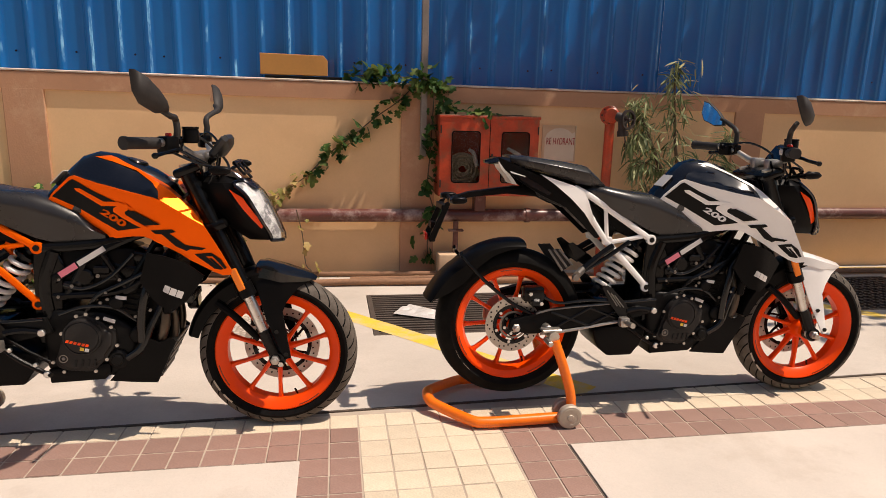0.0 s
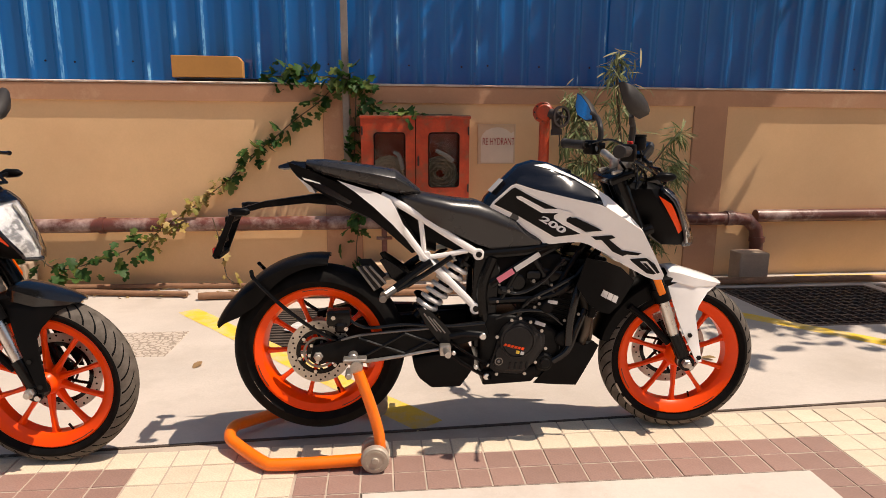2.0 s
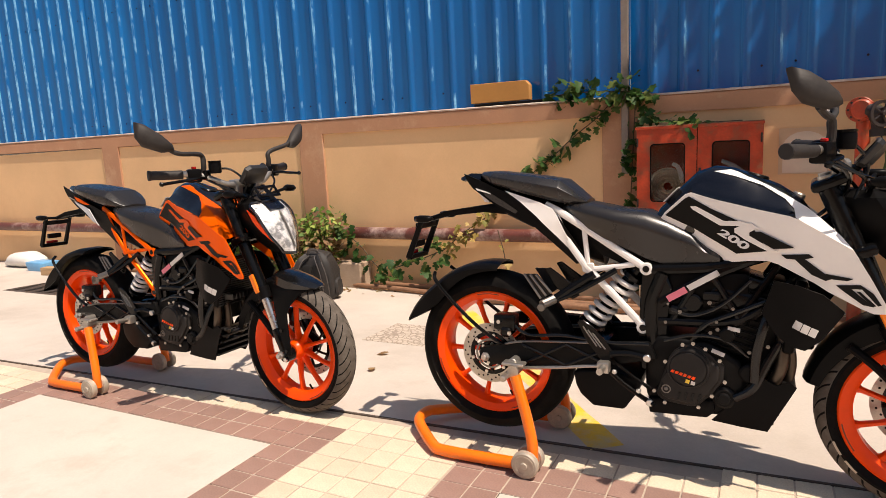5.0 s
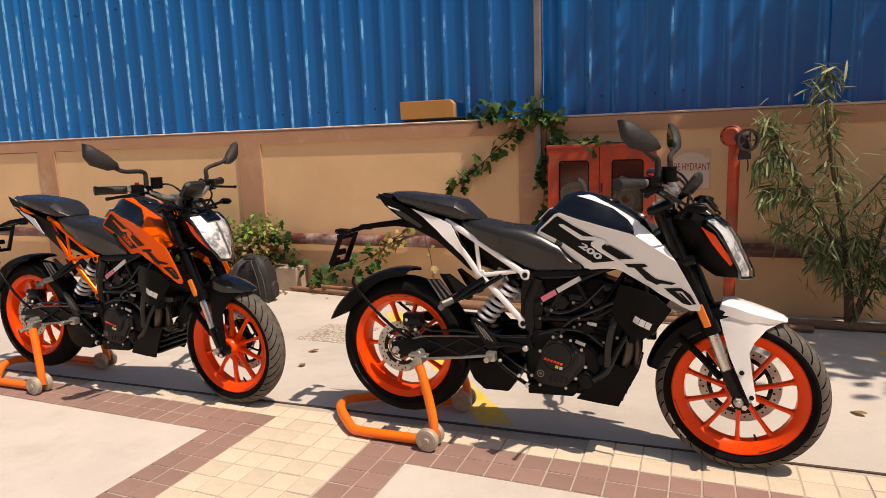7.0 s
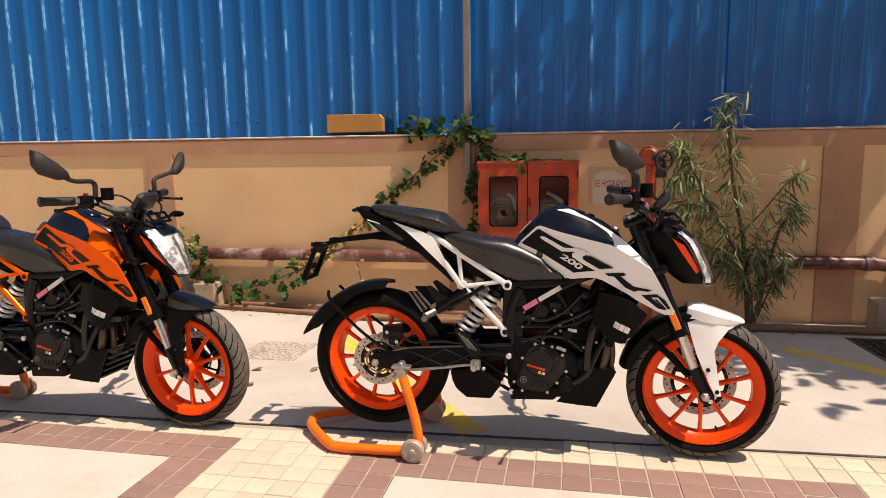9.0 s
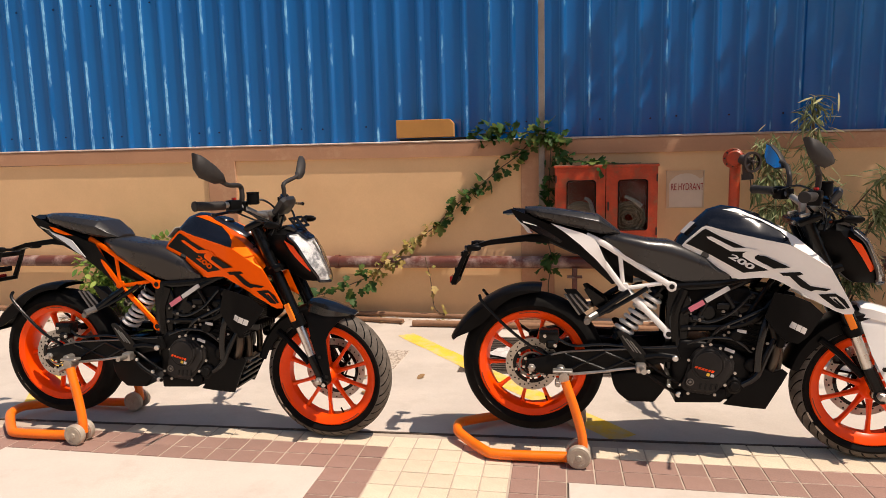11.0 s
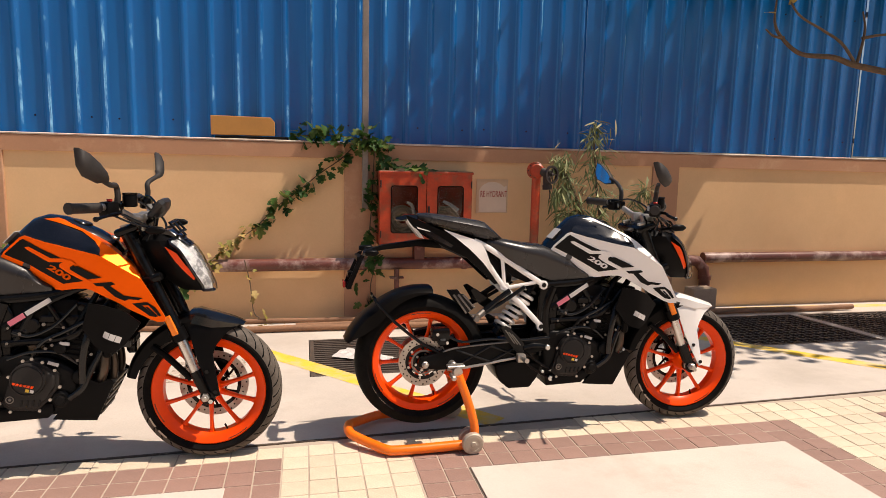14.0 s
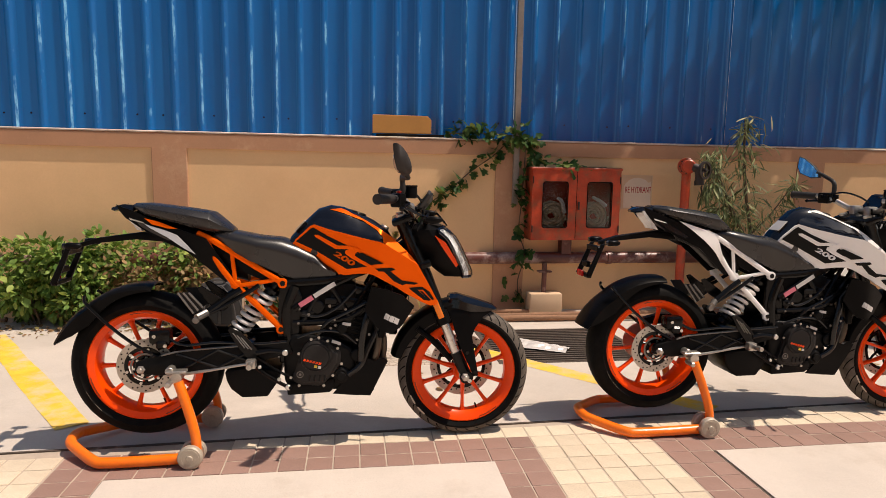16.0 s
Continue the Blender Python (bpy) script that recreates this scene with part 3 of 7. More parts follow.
def arc_shell(cx, cz, r, a0, a1, half, depth, n=16, thick=0.004, flare=None, lift=None):
    """A mudguard: a U section swept round an axle from angle a0 to a1 in degrees."""
    loops = []
    for k in range(n + 1):
        a = radians(a0 + (a1 - a0) * k / n)
        f = flare(k / n) if flare else 1.0
        rise = lift(k / n) if lift else 0.0
        sec = []
        prof = [(-half, -depth * f), (-half, -0.014), (-half * 0.85, -0.003), (-half * 0.4, 0.006), (half * 0.4, 0.006), (half * 0.85, -0.003), (half, -0.014), (half, -depth * f)]
        inner = [(y * (1 - thick / half), d - (thick if abs(y) < half * 0.99 else 0)) for y, d in reversed(prof)]
        for y, d in prof + inner:
            sec.append(Vector((cx + (r + d + rise) * math.cos(a), y, cz + (r + d + rise) * math.sin(a))))
        loops.append(sec)
    return rings(loops)


def wheel(name, parent, radius, half, rim_half, at, disc_side, disc_r, spoke_turn=0.0):
    bm = lathe([(0.232, -rim_half), (0.222, -rim_half + 0.010), (0.214, -rim_half + 0.022), (0.214, rim_half - 0.022), (0.222, rim_half - 0.010), (0.232, rim_half),
                (0.227, rim_half + 0.004), (0.203, rim_half - 0.006), (0.190, 0.020), (0.190, -0.020), (0.203, -rim_half + 0.006), (0.227, -rim_half - 0.004)], 64)
    hub = lathe([(0.0, -0.052), (0.030, -0.052), (0.036, -0.046), (0.046, -0.020), (0.046, 0.020), (0.036, 0.046), (0.030, 0.052), (0.0, 0.052)], 24, close=False)
    merge(bm, hub)
    loops = []
    for _ in (0,):
        for r, w, d, off in ((0.034, 0.013, 0.020, 0.0), (0.075, 0.0088, 0.015, -0.006), (0.13, 0.0070, 0.012, -0.008), (0.178, 0.0085, 0.013, -0.004), (0.197, 0.016, 0.016, 0.0)):
            loops.append([Vector((r, off + y * d, z * w)) for y, z in ((-1, -0.55), (-1, 0.55), (-0.5, 1), (0.5, 1), (1, 0.55), (1, -0.55), (0.5, -1), (-0.5, -1))])
    w = part(name, bm, M["rim"], parent, "orange cast wheel with ten thin spokes", at=at)
    spoke = finish("spoke", rings(loops), M["rim"], 35)
    for k in range(10):
        ob = new("spoke", spoke)
        ob.parent = w
        ob.matrix_basis = Matrix.Rotation(-(math.pi * 2 * k / 10 + spoke_turn), 4, "Y")
    prof = []
    for k in range(17):
        t = radians(-90 + 180 * k / 16)
        prof.append((0.226 + (radius - 0.226) * math.cos(t) ** 0.62, half * math.sin(t)))
    prof = [(0.218, -rim_half + 0.012), (0.226, -rim_half + 0.004)] + prof[1:-1] + [(0.226, rim_half - 0.004), (0.218, rim_half - 0.012)]
    part("tyre", lathe(prof, 96), M["tyre_dusty" if "front" in name else "tyre"], w, "dusty black tyre with slanting tread grooves" if "front" in name else "black rubber tyre with slanting tread grooves")
    y = disc_side * 0.066
    bm = lathe([(disc_r - 0.034, y - 0.002), (disc_r, y - 0.002), (disc_r, y + 0.002), (disc_r - 0.034, y + 0.002)], 48)
    d = part("brake_disc", bm, M["steel"], w, "drilled steel brake disc")
    holes = bmesh.new()
    for k in range(36):
        a = 2 * math.pi * k / 36
        r = disc_r - 0.009 - 0.008 * (k % 3)
        for s in (-1, 1):
            disc(0.0038, -0.0005, 0.0005, 8, bm=holes, m=Matrix.Translation((r * math.cos(a), y + s * 0.0022, r * math.sin(a))))
    tagged(part("brake_disc_holes", holes, M["dark"], w), kind="stuff")
    car = lathe([(disc_r - 0.046, y - 0.003), (disc_r - 0.031, y - 0.003), (disc_r - 0.031, y + 0.003), (disc_r - 0.046, y + 0.003)], 48)
    lathe([(0.028, y - 0.006), (0.046, y - 0.006), (0.046, y + 0.006), (0.028, y + 0.006)], 24, bm=car)
    for k in range(6):
        a = 2 * math.pi * k / 6 + 0.3
        arm_pts = [(r * math.cos(a + q), y, r * math.sin(a + q)) for r, q in ((0.040, 0.0), ((0.04 + disc_r - 0.04) / 2, 0.22), (disc_r - 0.040, 0.34))]
        tube(arm_pts, 0.0055, 6, 4, bm=car)
    stud = finish("disc_bolt", bolt_at(0, 0, 0, 0.0065, 0.005, disc_side), M["silver"])
    for k in range(6):
        a = 2 * math.pi * k / 6 + 0.3
        for r in (0.037, disc_r - 0.041):
            ob = new("disc_bolt", stud)
            ob.parent, ob.location = w, (r * math.cos(a), y + disc_side * 0.005, r * math.sin(a))
    part("speed_ring", lathe([(0.049, y + disc_side * 0.008), (0.057, y + disc_side * 0.008), (0.057, y + disc_side * 0.010), (0.049, y + disc_side * 0.010)], 40), M["dull_bolt"], w)
    part("disc_carrier", car, M["black_metal"], w)
    ax = disc(0.017, -0.128, -0.095, 6, 0.003)
    disc(0.011, -0.14, 0.13, 12, 0.002, bm=ax)
    disc(0.026, -0.098, -0.088, 20, 0.002, bm=ax)
    part("axle", ax, M["steel"], w)
    for k in (1.42, 3.35, 5.05):
        loop = [[Vector((r * math.cos(k + 0.08 * q), -rim_half - 0.0035 + (0.2275 - r) * 0.2, r * math.sin(k + 0.08 * q))) for r in (0.2265, 0.2205)] for q in range(6)]
        part("rim_sticker", rings(loop, closed_ends=False, wrap=False), M["rim_decal"], w, "thin dark rim sticker", smooth=None)
    for k in (3.55, 3.80):
        loop = [[Vector((r * math.cos(k + 0.035 * q), -half * 0.95 + (0.262 - r) * -0.10, r * math.sin(k + 0.035 * q))) for r in (0.262, 0.252)] for q in range(6)]
        part("tyre_mark", rings(loop, closed_ends=False, wrap=False), M["roller"], w, "pale scuffed marking on the tyre wall", smooth=None)
    vs = tube([(0.19, -0.012, 0.0), (0.165, -0.02, 0.0)], 0.004, 8)
    part("valve", vs, M["black_metal"], w, at=pose(0, 0, 0, 0, 70, 0))
    return w


# side shells: how far they stand from the middle plane
PANEL_TOP = [(0.616, 0.891), (0.694, 0.954), (0.756, 0.935), (0.885, 0.904), (0.964, 0.888), (0.990, 0.877), (1.121, 0.794), (1.21, 0.635)]
PANEL_OUT = [(0.58, 0.062), (0.70, 0.084), (0.85, 0.128), (0.96, 0.166), (1.08, 0.172), (1.21, 0.168)]


def shroud_out(x, z):
    top = lerp(x, PANEL_TOP)
    v = lerp(x, PANEL_OUT) - 0.16 * max(0.0, 0.80 - z) * (1.2 - x) * 1.6
    return v - 0.13 * (top - z)


def tail_out(x, z):
    return lerp(x, [(-0.08, 0.075), (0.05, 0.095), (0.2, 0.112), (0.4, 0.120)]) - 0.30 * max(0.0, 0.86 - z) + 0.02


def motorcycle(name, label, at, body, tail, guard, frame_paint, body_word, mirror, swing):
    bike = empty(name, label, "motorcycle", at=at, group="parked motorcycles")
    wide = {"tail_fairing": 0.72, "tail_lamp": 0.8, "rider_seat": 0.76, "seat_skirt": 0.66, "subframe": 0.66, "subframe_bolt": 0.66, "main_frame": 0.66, "pillion_peg_bracket": 0.78, "engine": 0.77, "airbox": 0.75, "throttle_body": 0.75}
    ST = Matrix.Translation((1.10, 0, 0.93)) @ Matrix.Rotation(radians(-4), 4, Vector((-0.39, 0, 0.92))) @ Matrix.Translation((-1.10, 0, -0.93))

    wheel("rear_wheel", bike, 0.306, 0.073, 0.056, pose(0, 0, 0.364), -1, 0.113, 0.06)
    wheel("front_wheel", bike, 0.295, 0.056, 0.042, ST @ pose(1.345, 0, 0.293), 1, 0.145, math.pi / 10)

    # --- rear end ---
    def arm(side):
        out = [(-0.02, 0.395), (0.07, 0.418), (0.17, 0.436), (0.40, 0.452), (0.58, 0.470), (0.60, 0.415), (0.43, 0.375), (0.17, 0.340), (0.06, 0.335), (-0.03, 0.352)]
        return prism(out, side * 0.118, side * 0.088, 0.006, 2)
    sw = part("swingarm", both(arm), M["engine"], bike, "dark cast swingarm with crossed ribs")
    def rib(side):
        y = side * 0.121
        ribs = bmesh.new()
        for a, b in (((0.14, 0.425), (0.30, 0.365)), ((0.14, 0.35), (0.30, 0.438)), ((0.30, 0.365), (0.45, 0.44)), ((0.30, 0.438), (0.44, 0.385))):
            tube([(a[0], y, a[1]), (b[0], y, b[1])], 0.006, 6, bm=ribs)
        return ribs
    part("swingarm_rib", both(rib), M["black_metal"], sw)
    part("swingarm_edge", both(lambda q: tube([(0.08, q * 0.119, 0.421), (0.17, q * 0.119, 0.438), (0.40, q * 0.119, 0.454)], 0.004, 8)), M["dull_bolt"], sw)
    part("swingarm_rail", both(lambda q: tube([(0.10, q * 0.121, 0.338), (0.20, q * 0.121, 0.345), (0.45, q * 0.121, 0.382)], 0.0065, 8)), M["steel"], sw)
    part("swingarm_bridge", box(0.36, 0.44, -0.09, 0.09, 0.39, 0.455, 0.012, 2), M["black_metal"], sw)
    part("stand_spool", both(lambda q: disc(0.017, 0, 0.045, 16, 0.003, m=Matrix.Translation((0.12, q * 0.118 - (0.045 if q < 0 else 0), 0.365)))), M["steel"], sw)

    part("rear_hugger", arc_shell(0, 0.364, 0.336, 83, 163, 0.088, 0.075, 24, flare=lambda t: lerp(t, [(0, 0.25), (0.3, 0.5), (0.72, 0.95), (0.88, 0.70), (1.0, 0.12)]), lift=lambda t: 0.028 * max(0.0, t - 0.62) / 0.38), M["plastic"], bike, "matt black rear tyre hugger")
    part("hugger_stay", both(lambda s: tube([(0.07, s * 0.11, 0.412), (-0.02, s * 0.112, 0.465), (-0.12, s * 0.104, 0.545), (-0.205, s * 0.096, 0.632), (-0.222, s * 0.07, 0.66)], 0.007, 8)), M["black_metal"], bike)
    ca = box(0.03, 0.115, -0.115, -0.055, 0.465, 0.525, 0.012, 2)
    box(0.06, 0.10, -0.125, -0.06, 0.445, 0.48, 0.008, bm=ca)
    cal = part("rear_caliper", ca, M["black_metal"], bike)
    bb = [bolt_at(0.055, -0.115, 0.50), bolt_at(0.098, -0.122, 0.462)]
    part("caliper_bolt", bb, M["silver"], cal)
    part("chain", both(lambda s: tube([(0.0, 0.095, 0.364 + s * 0.085), (0.3, 0.095, 0.41 + s * 0.055), (0.6, 0.095, 0.44 + s * 0.035)], 0.009, 8)), M["engine"], bike)
    sprk = disc(0.088, 0.088, 0.096, 36, 0.002)
    part("sprocket", sprk, M["steel"], bike, at=pose(0, 0, 0.364))
    part("chain_guard", prism([(-0.02, 0.47), (0.10, 0.50), (0.40, 0.49), (0.42, 0.47), (0.1, 0.475), (-0.02, 0.45)], 0.07, 0.115, 0.005), M["plastic"], bike)
    part("brake_hose", tube([(0.10, -0.10, 0.49), (0.17, -0.118, 0.462), (0.30, -0.12, 0.470), (0.45, -0.125, 0.462), (0.58, -0.13, 0.47)], 0.006, 8), M["cable"], bike)

    # number plate carrier
    pc = prism([(0.14, 0.905), (0.11, 0.872), (-0.03, 0.893), (-0.18, 0.872), (-0.262, 0.850), (-0.268, 0.868), (-0.18, 0.893), (0.0, 0.918)], -0.022, 0.022, 0.006, 2)
    carrier = part("plate_carrier", pc, M["plastic"], bike, "long black number plate carrier")
    for s in (-1, 1):
        ind = bmesh.new()
        merge(ind, hull([(-0.035, -0.012, 0.012, 0.012), (-0.02, -0.02, 0.02, 0.022), (0.03, -0.018, 0.018, 0.02), (0.045, -0.008, 0.008, 0.008)]), Matrix.Translation((-0.245, s * 0.105, 0.868)) @ Matrix.Diagonal((0.8, 0.8, 0.7, 1)))
        tube([(-0.25, s * 0.02, 0.860), (-0.25, s * 0.10, 0.868)], 0.007, 8, bm=ind)
        part("indicator", ind, M["plastic"], carrier)
        lensb = bmesh.new()
        merge(lensb, hull([(-0.03, -0.014, 0.014, 0.012), (0.0, -0.017, 0.017, 0.014), (0.025, -0.014, 0.014, 0.01)]), Matrix.Translation((-0.252, s * 0.107, 0.868)) @ Matrix.Diagonal((0.85, 0.85, 0.75, 1)))
        part("indicator_lens", lensb, M["gloss_black"], carrier)
    br = bmesh.new()
    for s in (-1, 1):
        prism([(-0.262, 0.862), (-0.285, 0.855), (-0.350, 0.712), (-0.325, 0.708)], s * 0.066 - 0.007, s * 0.066 + 0.007, 0.003, bm=br)
    box(-0.345, -0.322, -0.07, 0.07, 0.704, 0.722, 0.003, bm=br)
    box(-0.30, -0.275, -0.07, 0.07, 0.826, 0.848, 0.003, bm=br)
    box(-0.335, -0.315, -0.035, 0.035, 0.75, 0.775, 0.003, bm=br)
    part("plate_bracket", br, M["plastic"], carrier)
    part("reflector", box(-0.358, -0.346, -0.03, 0.03, 0.706, 0.735, 0.003), M["tail_red"], carrier, "red rear reflector")

    # --- tail and seats ---
    low = [(-0.068, 1.036), (-0.055, 1.010), (-0.035, 0.985), (0.022, 0.945), (0.094, 0.900), (0.197, 0.852), (0.262, 0.795), (0.335, 0.727), (0.375, 0.735), (0.36, 0.765), (0.30, 0.86), (0.27, 0.905), (0.10, 0.965), (-0.02, 1.018)]
    tl = both(lambda s: plate(low, tail_out, 0.006, 0.03, side=s))
    tailp = part("tail_fairing", tl, M["plastic"], bike, "black tail fairing")
    fill = hull([(-0.02, 0.985, 1.010, 0.055), (0.06, 0.935, 0.990, 0.075), (0.2, 0.862, 0.955, 0.085), (0.32, 0.752, 0.92, 0.085), (0.42, 0.72, 0.86, 0.08)])
    part("tail_core", fill, M["plastic"], tailp)
    up = [(0.080, 0.969), (0.152, 0.946), (0.212, 0.927), (0.255, 0.906), (0.272, 0.880), (0.296, 0.825), (0.328, 0.755), (0.316, 0.756), (0.264, 0.818), (0.200, 0.880), (0.136, 0.932)]
    # On the orange machine the panel takes the outline of the painted sky reflection.
    if body == M["orange"]:
        up = [(0.025, 0.955), (0.10, 0.932), (0.150, 0.912), (0.192, 0.870), (0.222, 0.834), (0.180, 0.858), (0.115, 0.902), (0.045, 0.940)]

    def tail_skin(x, z):
        """How far the tail's side panel stands from the middle plane."""
        return 0.72 * tail_out(x, z) + 0.007 + 0.16 * max(0.0, lerp(x, [(0.03, 0.985), (0.15, 0.946), (0.255, 0.906), (0.30, 0.80)]) - max(z, 0.80))

    tp = part("tail_panel", both(lambda s: plate(up, tail_skin, 0.005, 0.02, side=s)), tail, bike, ("white painted" if tail == M["white"] else "sheen-painted silver") + " tail side panel", smooth=30)
    if body == M["orange"]:
        flash = [(0.025, 0.978), (0.08, 0.965), (0.155, 0.936), (0.115, 0.938), (0.055, 0.954)]
        part("tail_flash", both(lambda s: plate(flash, lambda x, z: tail_skin(x, z) + 0.003, 0.002, side=s)), M["orange"], tp, "orange tail flash")
    blade = [(0.030, 0.990), (0.062, 0.976), (0.110, 0.936), (0.165, 0.888), (0.212, 0.846), (0.186, 0.850), (0.120, 0.880), (0.092, 0.893), (0.066, 0.935)]
    part("tail_blade", both(lambda s: plate(blade, lambda x, z: 0.72 * tail_out(x, z) + (0.016 if body == M["white"] else -0.012), 0.005, side=s)), M["satin"], tailp, "satin black tail fin", smooth=20)
    part("tail_tip", rings([[Vector((x, y * w, z + q * h)) for y, q in ((-1, -0.4), (-0.8, 1), (0.8, 1), (1, -0.4), (0.7, -1), (-0.7, -1))] for x, z, w, h in ((-0.104, 1.016, 0.024, 0.005), (-0.085, 1.017, 0.042, 0.010), (-0.055, 1.022, 0.056, 0.014), (-0.012, 1.020, 0.070, 0.013))]), M["gloss_black"], tailp, smooth=25)
    part("tail_slot", both(lambda s: plate([(0.000, 0.980), (0.035, 0.968), (0.085, 0.940), (0.14, 0.905), (0.13, 0.896), (0.06, 0.930), (0.02, 0.955)], lambda x, z: tail_out(x, z) + 0.003, 0.002, side=s)), M["gloss_black"], tailp)
    part("tail_strip", both(lambda s: plate([(-0.02, 0.985), (0.035, 0.968), (0.04, 0.963), (-0.015, 0.977)], lambda x, z: tail_out(x, z) + 0.006, 0.003, side=s)), M["white"] if body == M["white"] else M["silver"], tailp)
    part("tail_lamp", rings([[Vector((x, s * 0.055, z)) for s in (-1, 1)] + [Vector((x + 0.02, 0.055 * s, z - 0.004)) for s in (1, -1)] for x, z in ((-0.058, 1.018), (-0.045, 0.99), (-0.015, 0.955), (-0.002, 0.935))]), M["lamp_white"], bike, "clear tail lamp lens", smooth=None)
    sp_ = [(-0.028, 1.012, 1.020, 0.045, 1.033, 0.036), (0.03, 0.988, 0.998, 0.092, 1.034, 0.074), (0.12, 0.964, 0.978, 0.108, 1.023, 0.086), (0.20, 0.943, 0.960, 0.112, 1.012, 0.088), (0.275, 0.925, 0.942, 0.107, 0.999, 0.080), (0.322, 0.917, 0.930, 0.092, 0.962, 0.066), (0.362, 0.912, 0.920, 0.062, 0.930, 0.040)]
    ps = rings([[Vector((x, q * k, z)) for q, k, z in ((-1, ws * 0.97, zs), (-1, ws, zt - 0.4 * (zt - zs)), (-1, wt * 0.9, zt), (-1, wt * 0.4, zt + 0.003), (1, wt * 0.4, zt + 0.003), (1, wt * 0.9, zt), (1, ws, zt - 0.4 * (zt - zs)), (1, ws * 0.97, zs), (1, ws * 0.80, zb), (-1, ws * 0.80, zb))] for x, zb, zs, ws, zt, wt in sp_])
    bmesh.ops.bevel(ps, geom=ps.edges[:], offset=0.003, segments=2, affect="EDGES", profile=0.5)
    part("pillion_seat", ps, M["seat"], bike, "creased dark grey vinyl pillion seat", smooth=40)
    sr = [(0.285, 0.890, 0.925, 0.07), (0.31, 0.872, 0.938, 0.11), (0.378, 0.838, 0.928, 0.138), (0.47, 0.800, 0.910, 0.145), (0.56, 0.755, 0.902, 0.132), (0.62, 0.735, 0.878, 0.118), (0.69, 0.732, 0.842, 0.118), (0.735, 0.732, 0.80, 0.122), (0.775, 0.738, 0.775, 0.120)]
    rl = []
    for x, zl, zh, w in sr:
        h = zh - zl
        half = [(0.30, zh), (0.62, zh - 0.02 * h), (0.86, zh - 0.10 * h), (1.0, zh - 0.30 * h), (0.985, zh - 0.42 * h), (0.93, zh - 0.68 * h), (0.84, zl)]
        rl.append([Vector((x, w * a, z)) for a, z in half] + [Vector((x, -w * a, z)) for a, z in reversed(half)])
    part("rider_seat", rings(rl), M["seat"], bike, "dark grey grained rider seat", smooth=60)
    part("seat_skirt", both(lambda s: plate([(0.30, 0.885), (0.36, 0.895), (0.44, 0.83), (0.565, 0.74), (0.70, 0.735), (0.70, 0.71), (0.56, 0.70), (0.42, 0.76)], lambda x, z: 0.105, 0.006, side=s)), M["plastic"], bike)

    # --- subframe and main frame ---
    def sub(s):
        y = s * 0.128
        bm = tube([(0.235, s * 0.118, 0.925), (0.30, y, 0.892), (0.43, y, 0.808), (0.562, y, 0.722)], 0.0125, 10)
        tube([(0.262, y, 0.905), (0.315, y, 0.80), (0.378, y, 0.712)], 0.012, 10, bm=bm)
        tube([(0.365, y, 0.845), (0.372, y, 0.78), (0.378, y, 0.716)], 0.0085, 8, bm=bm)
        tube([(0.378, y, 0.712), (0.45, y, 0.722), (0.525, y, 0.735)], 0.009, 8, bm=bm)
        tube([(0.375, y, 0.718), (0.46, y, 0.632), (0.553, y, 0.535)], 0.0125, 10, bm=bm)
        prism([(0.355, 0.735), (0.395, 0.735), (0.405, 0.705), (0.385, 0.695), (0.36, 0.705)], y - 0.009, y + 0.009, 0.003, bm=bm)
        for x, z in ((0.562, 0.722), (0.553, 0.532)):
            disc(0.0200, y - 0.013, y + 0.013, 20, 0.003, bm=bm, m=Matrix.Translation((x, 0, z)))
        return bm
    part("subframe", both(sub), frame_paint, bike, body_word.split()[0] + " tubular trellis subframe")
    bl = [disc(0.0105, -0.004, 0.004, 14, 0.001, m=Matrix.Translation((x, s * 0.1405, z))) for s in (-1, 1) for x, z in ((0.562, 0.722), (0.553, 0.532))]
    part("subframe_bolt", bl, M["black_metal"], bike)

    def main(s):
        bm = tube([(1.075, s * 0.03, 0.885), (0.93, s * 0.10, 0.785), (0.76, s * 0.125, 0.735), (0.56, s * 0.125, 0.718)], 0.016, 10)
        for pts, r in ((((1.06, 0.03, 0.80), (0.96, 0.10, 0.69), (0.83, 0.13, 0.575), (0.60, 0.13, 0.555)), 0.014),
                       (((0.90, 0.105, 0.775), (0.76, 0.128, 0.712), (0.605, 0.13, 0.615)), 0.016),
                       (((0.61, 0.13, 0.71), (0.575, 0.13, 0.60), (0.585, 0.13, 0.46), (0.59, 0.12, 0.39)), 0.02),
                       (((0.83, 0.13, 0.58), (0.76, 0.128, 0.70)), 0.011), (((0.70, 0.13, 0.67), (0.64, 0.13, 0.56)), 0.011),
                       (((0.83, 0.13, 0.58), (0.94, 0.10, 0.76)), 0.011)):
            tube([(x, s * y, z) for x, y, z in pts], r, 9, bm=bm)
        prism([(0.54, 0.50), (0.545, 0.73), (0.61, 0.735), (0.64, 0.66), (0.62, 0.48), (0.60, 0.39), (0.545, 0.39)], s * 0.105, s * 0.128, 0.006, bm=bm)
        return bm
    fr = part("main_frame", both(main), M["black_metal"], bike, "black tubular trellis main frame")
    lab = Matrix.Translation((0.70, -0.147, 0.676)) @ Matrix.Rotation(radians(-32), 4, "Y")
    part("frame_label", merge(None, box(-0.015, 0.085, -0.002, 0.002, -0.009, 0.009), lab), M["decal_grey"], fr, "pale sticker", smooth=None)
    part("warning_label", merge(None, box(-0.085, -0.022, -0.002, 0.002, -0.010, 0.010), lab), M["pink"], fr, "pink sticker", smooth=None)
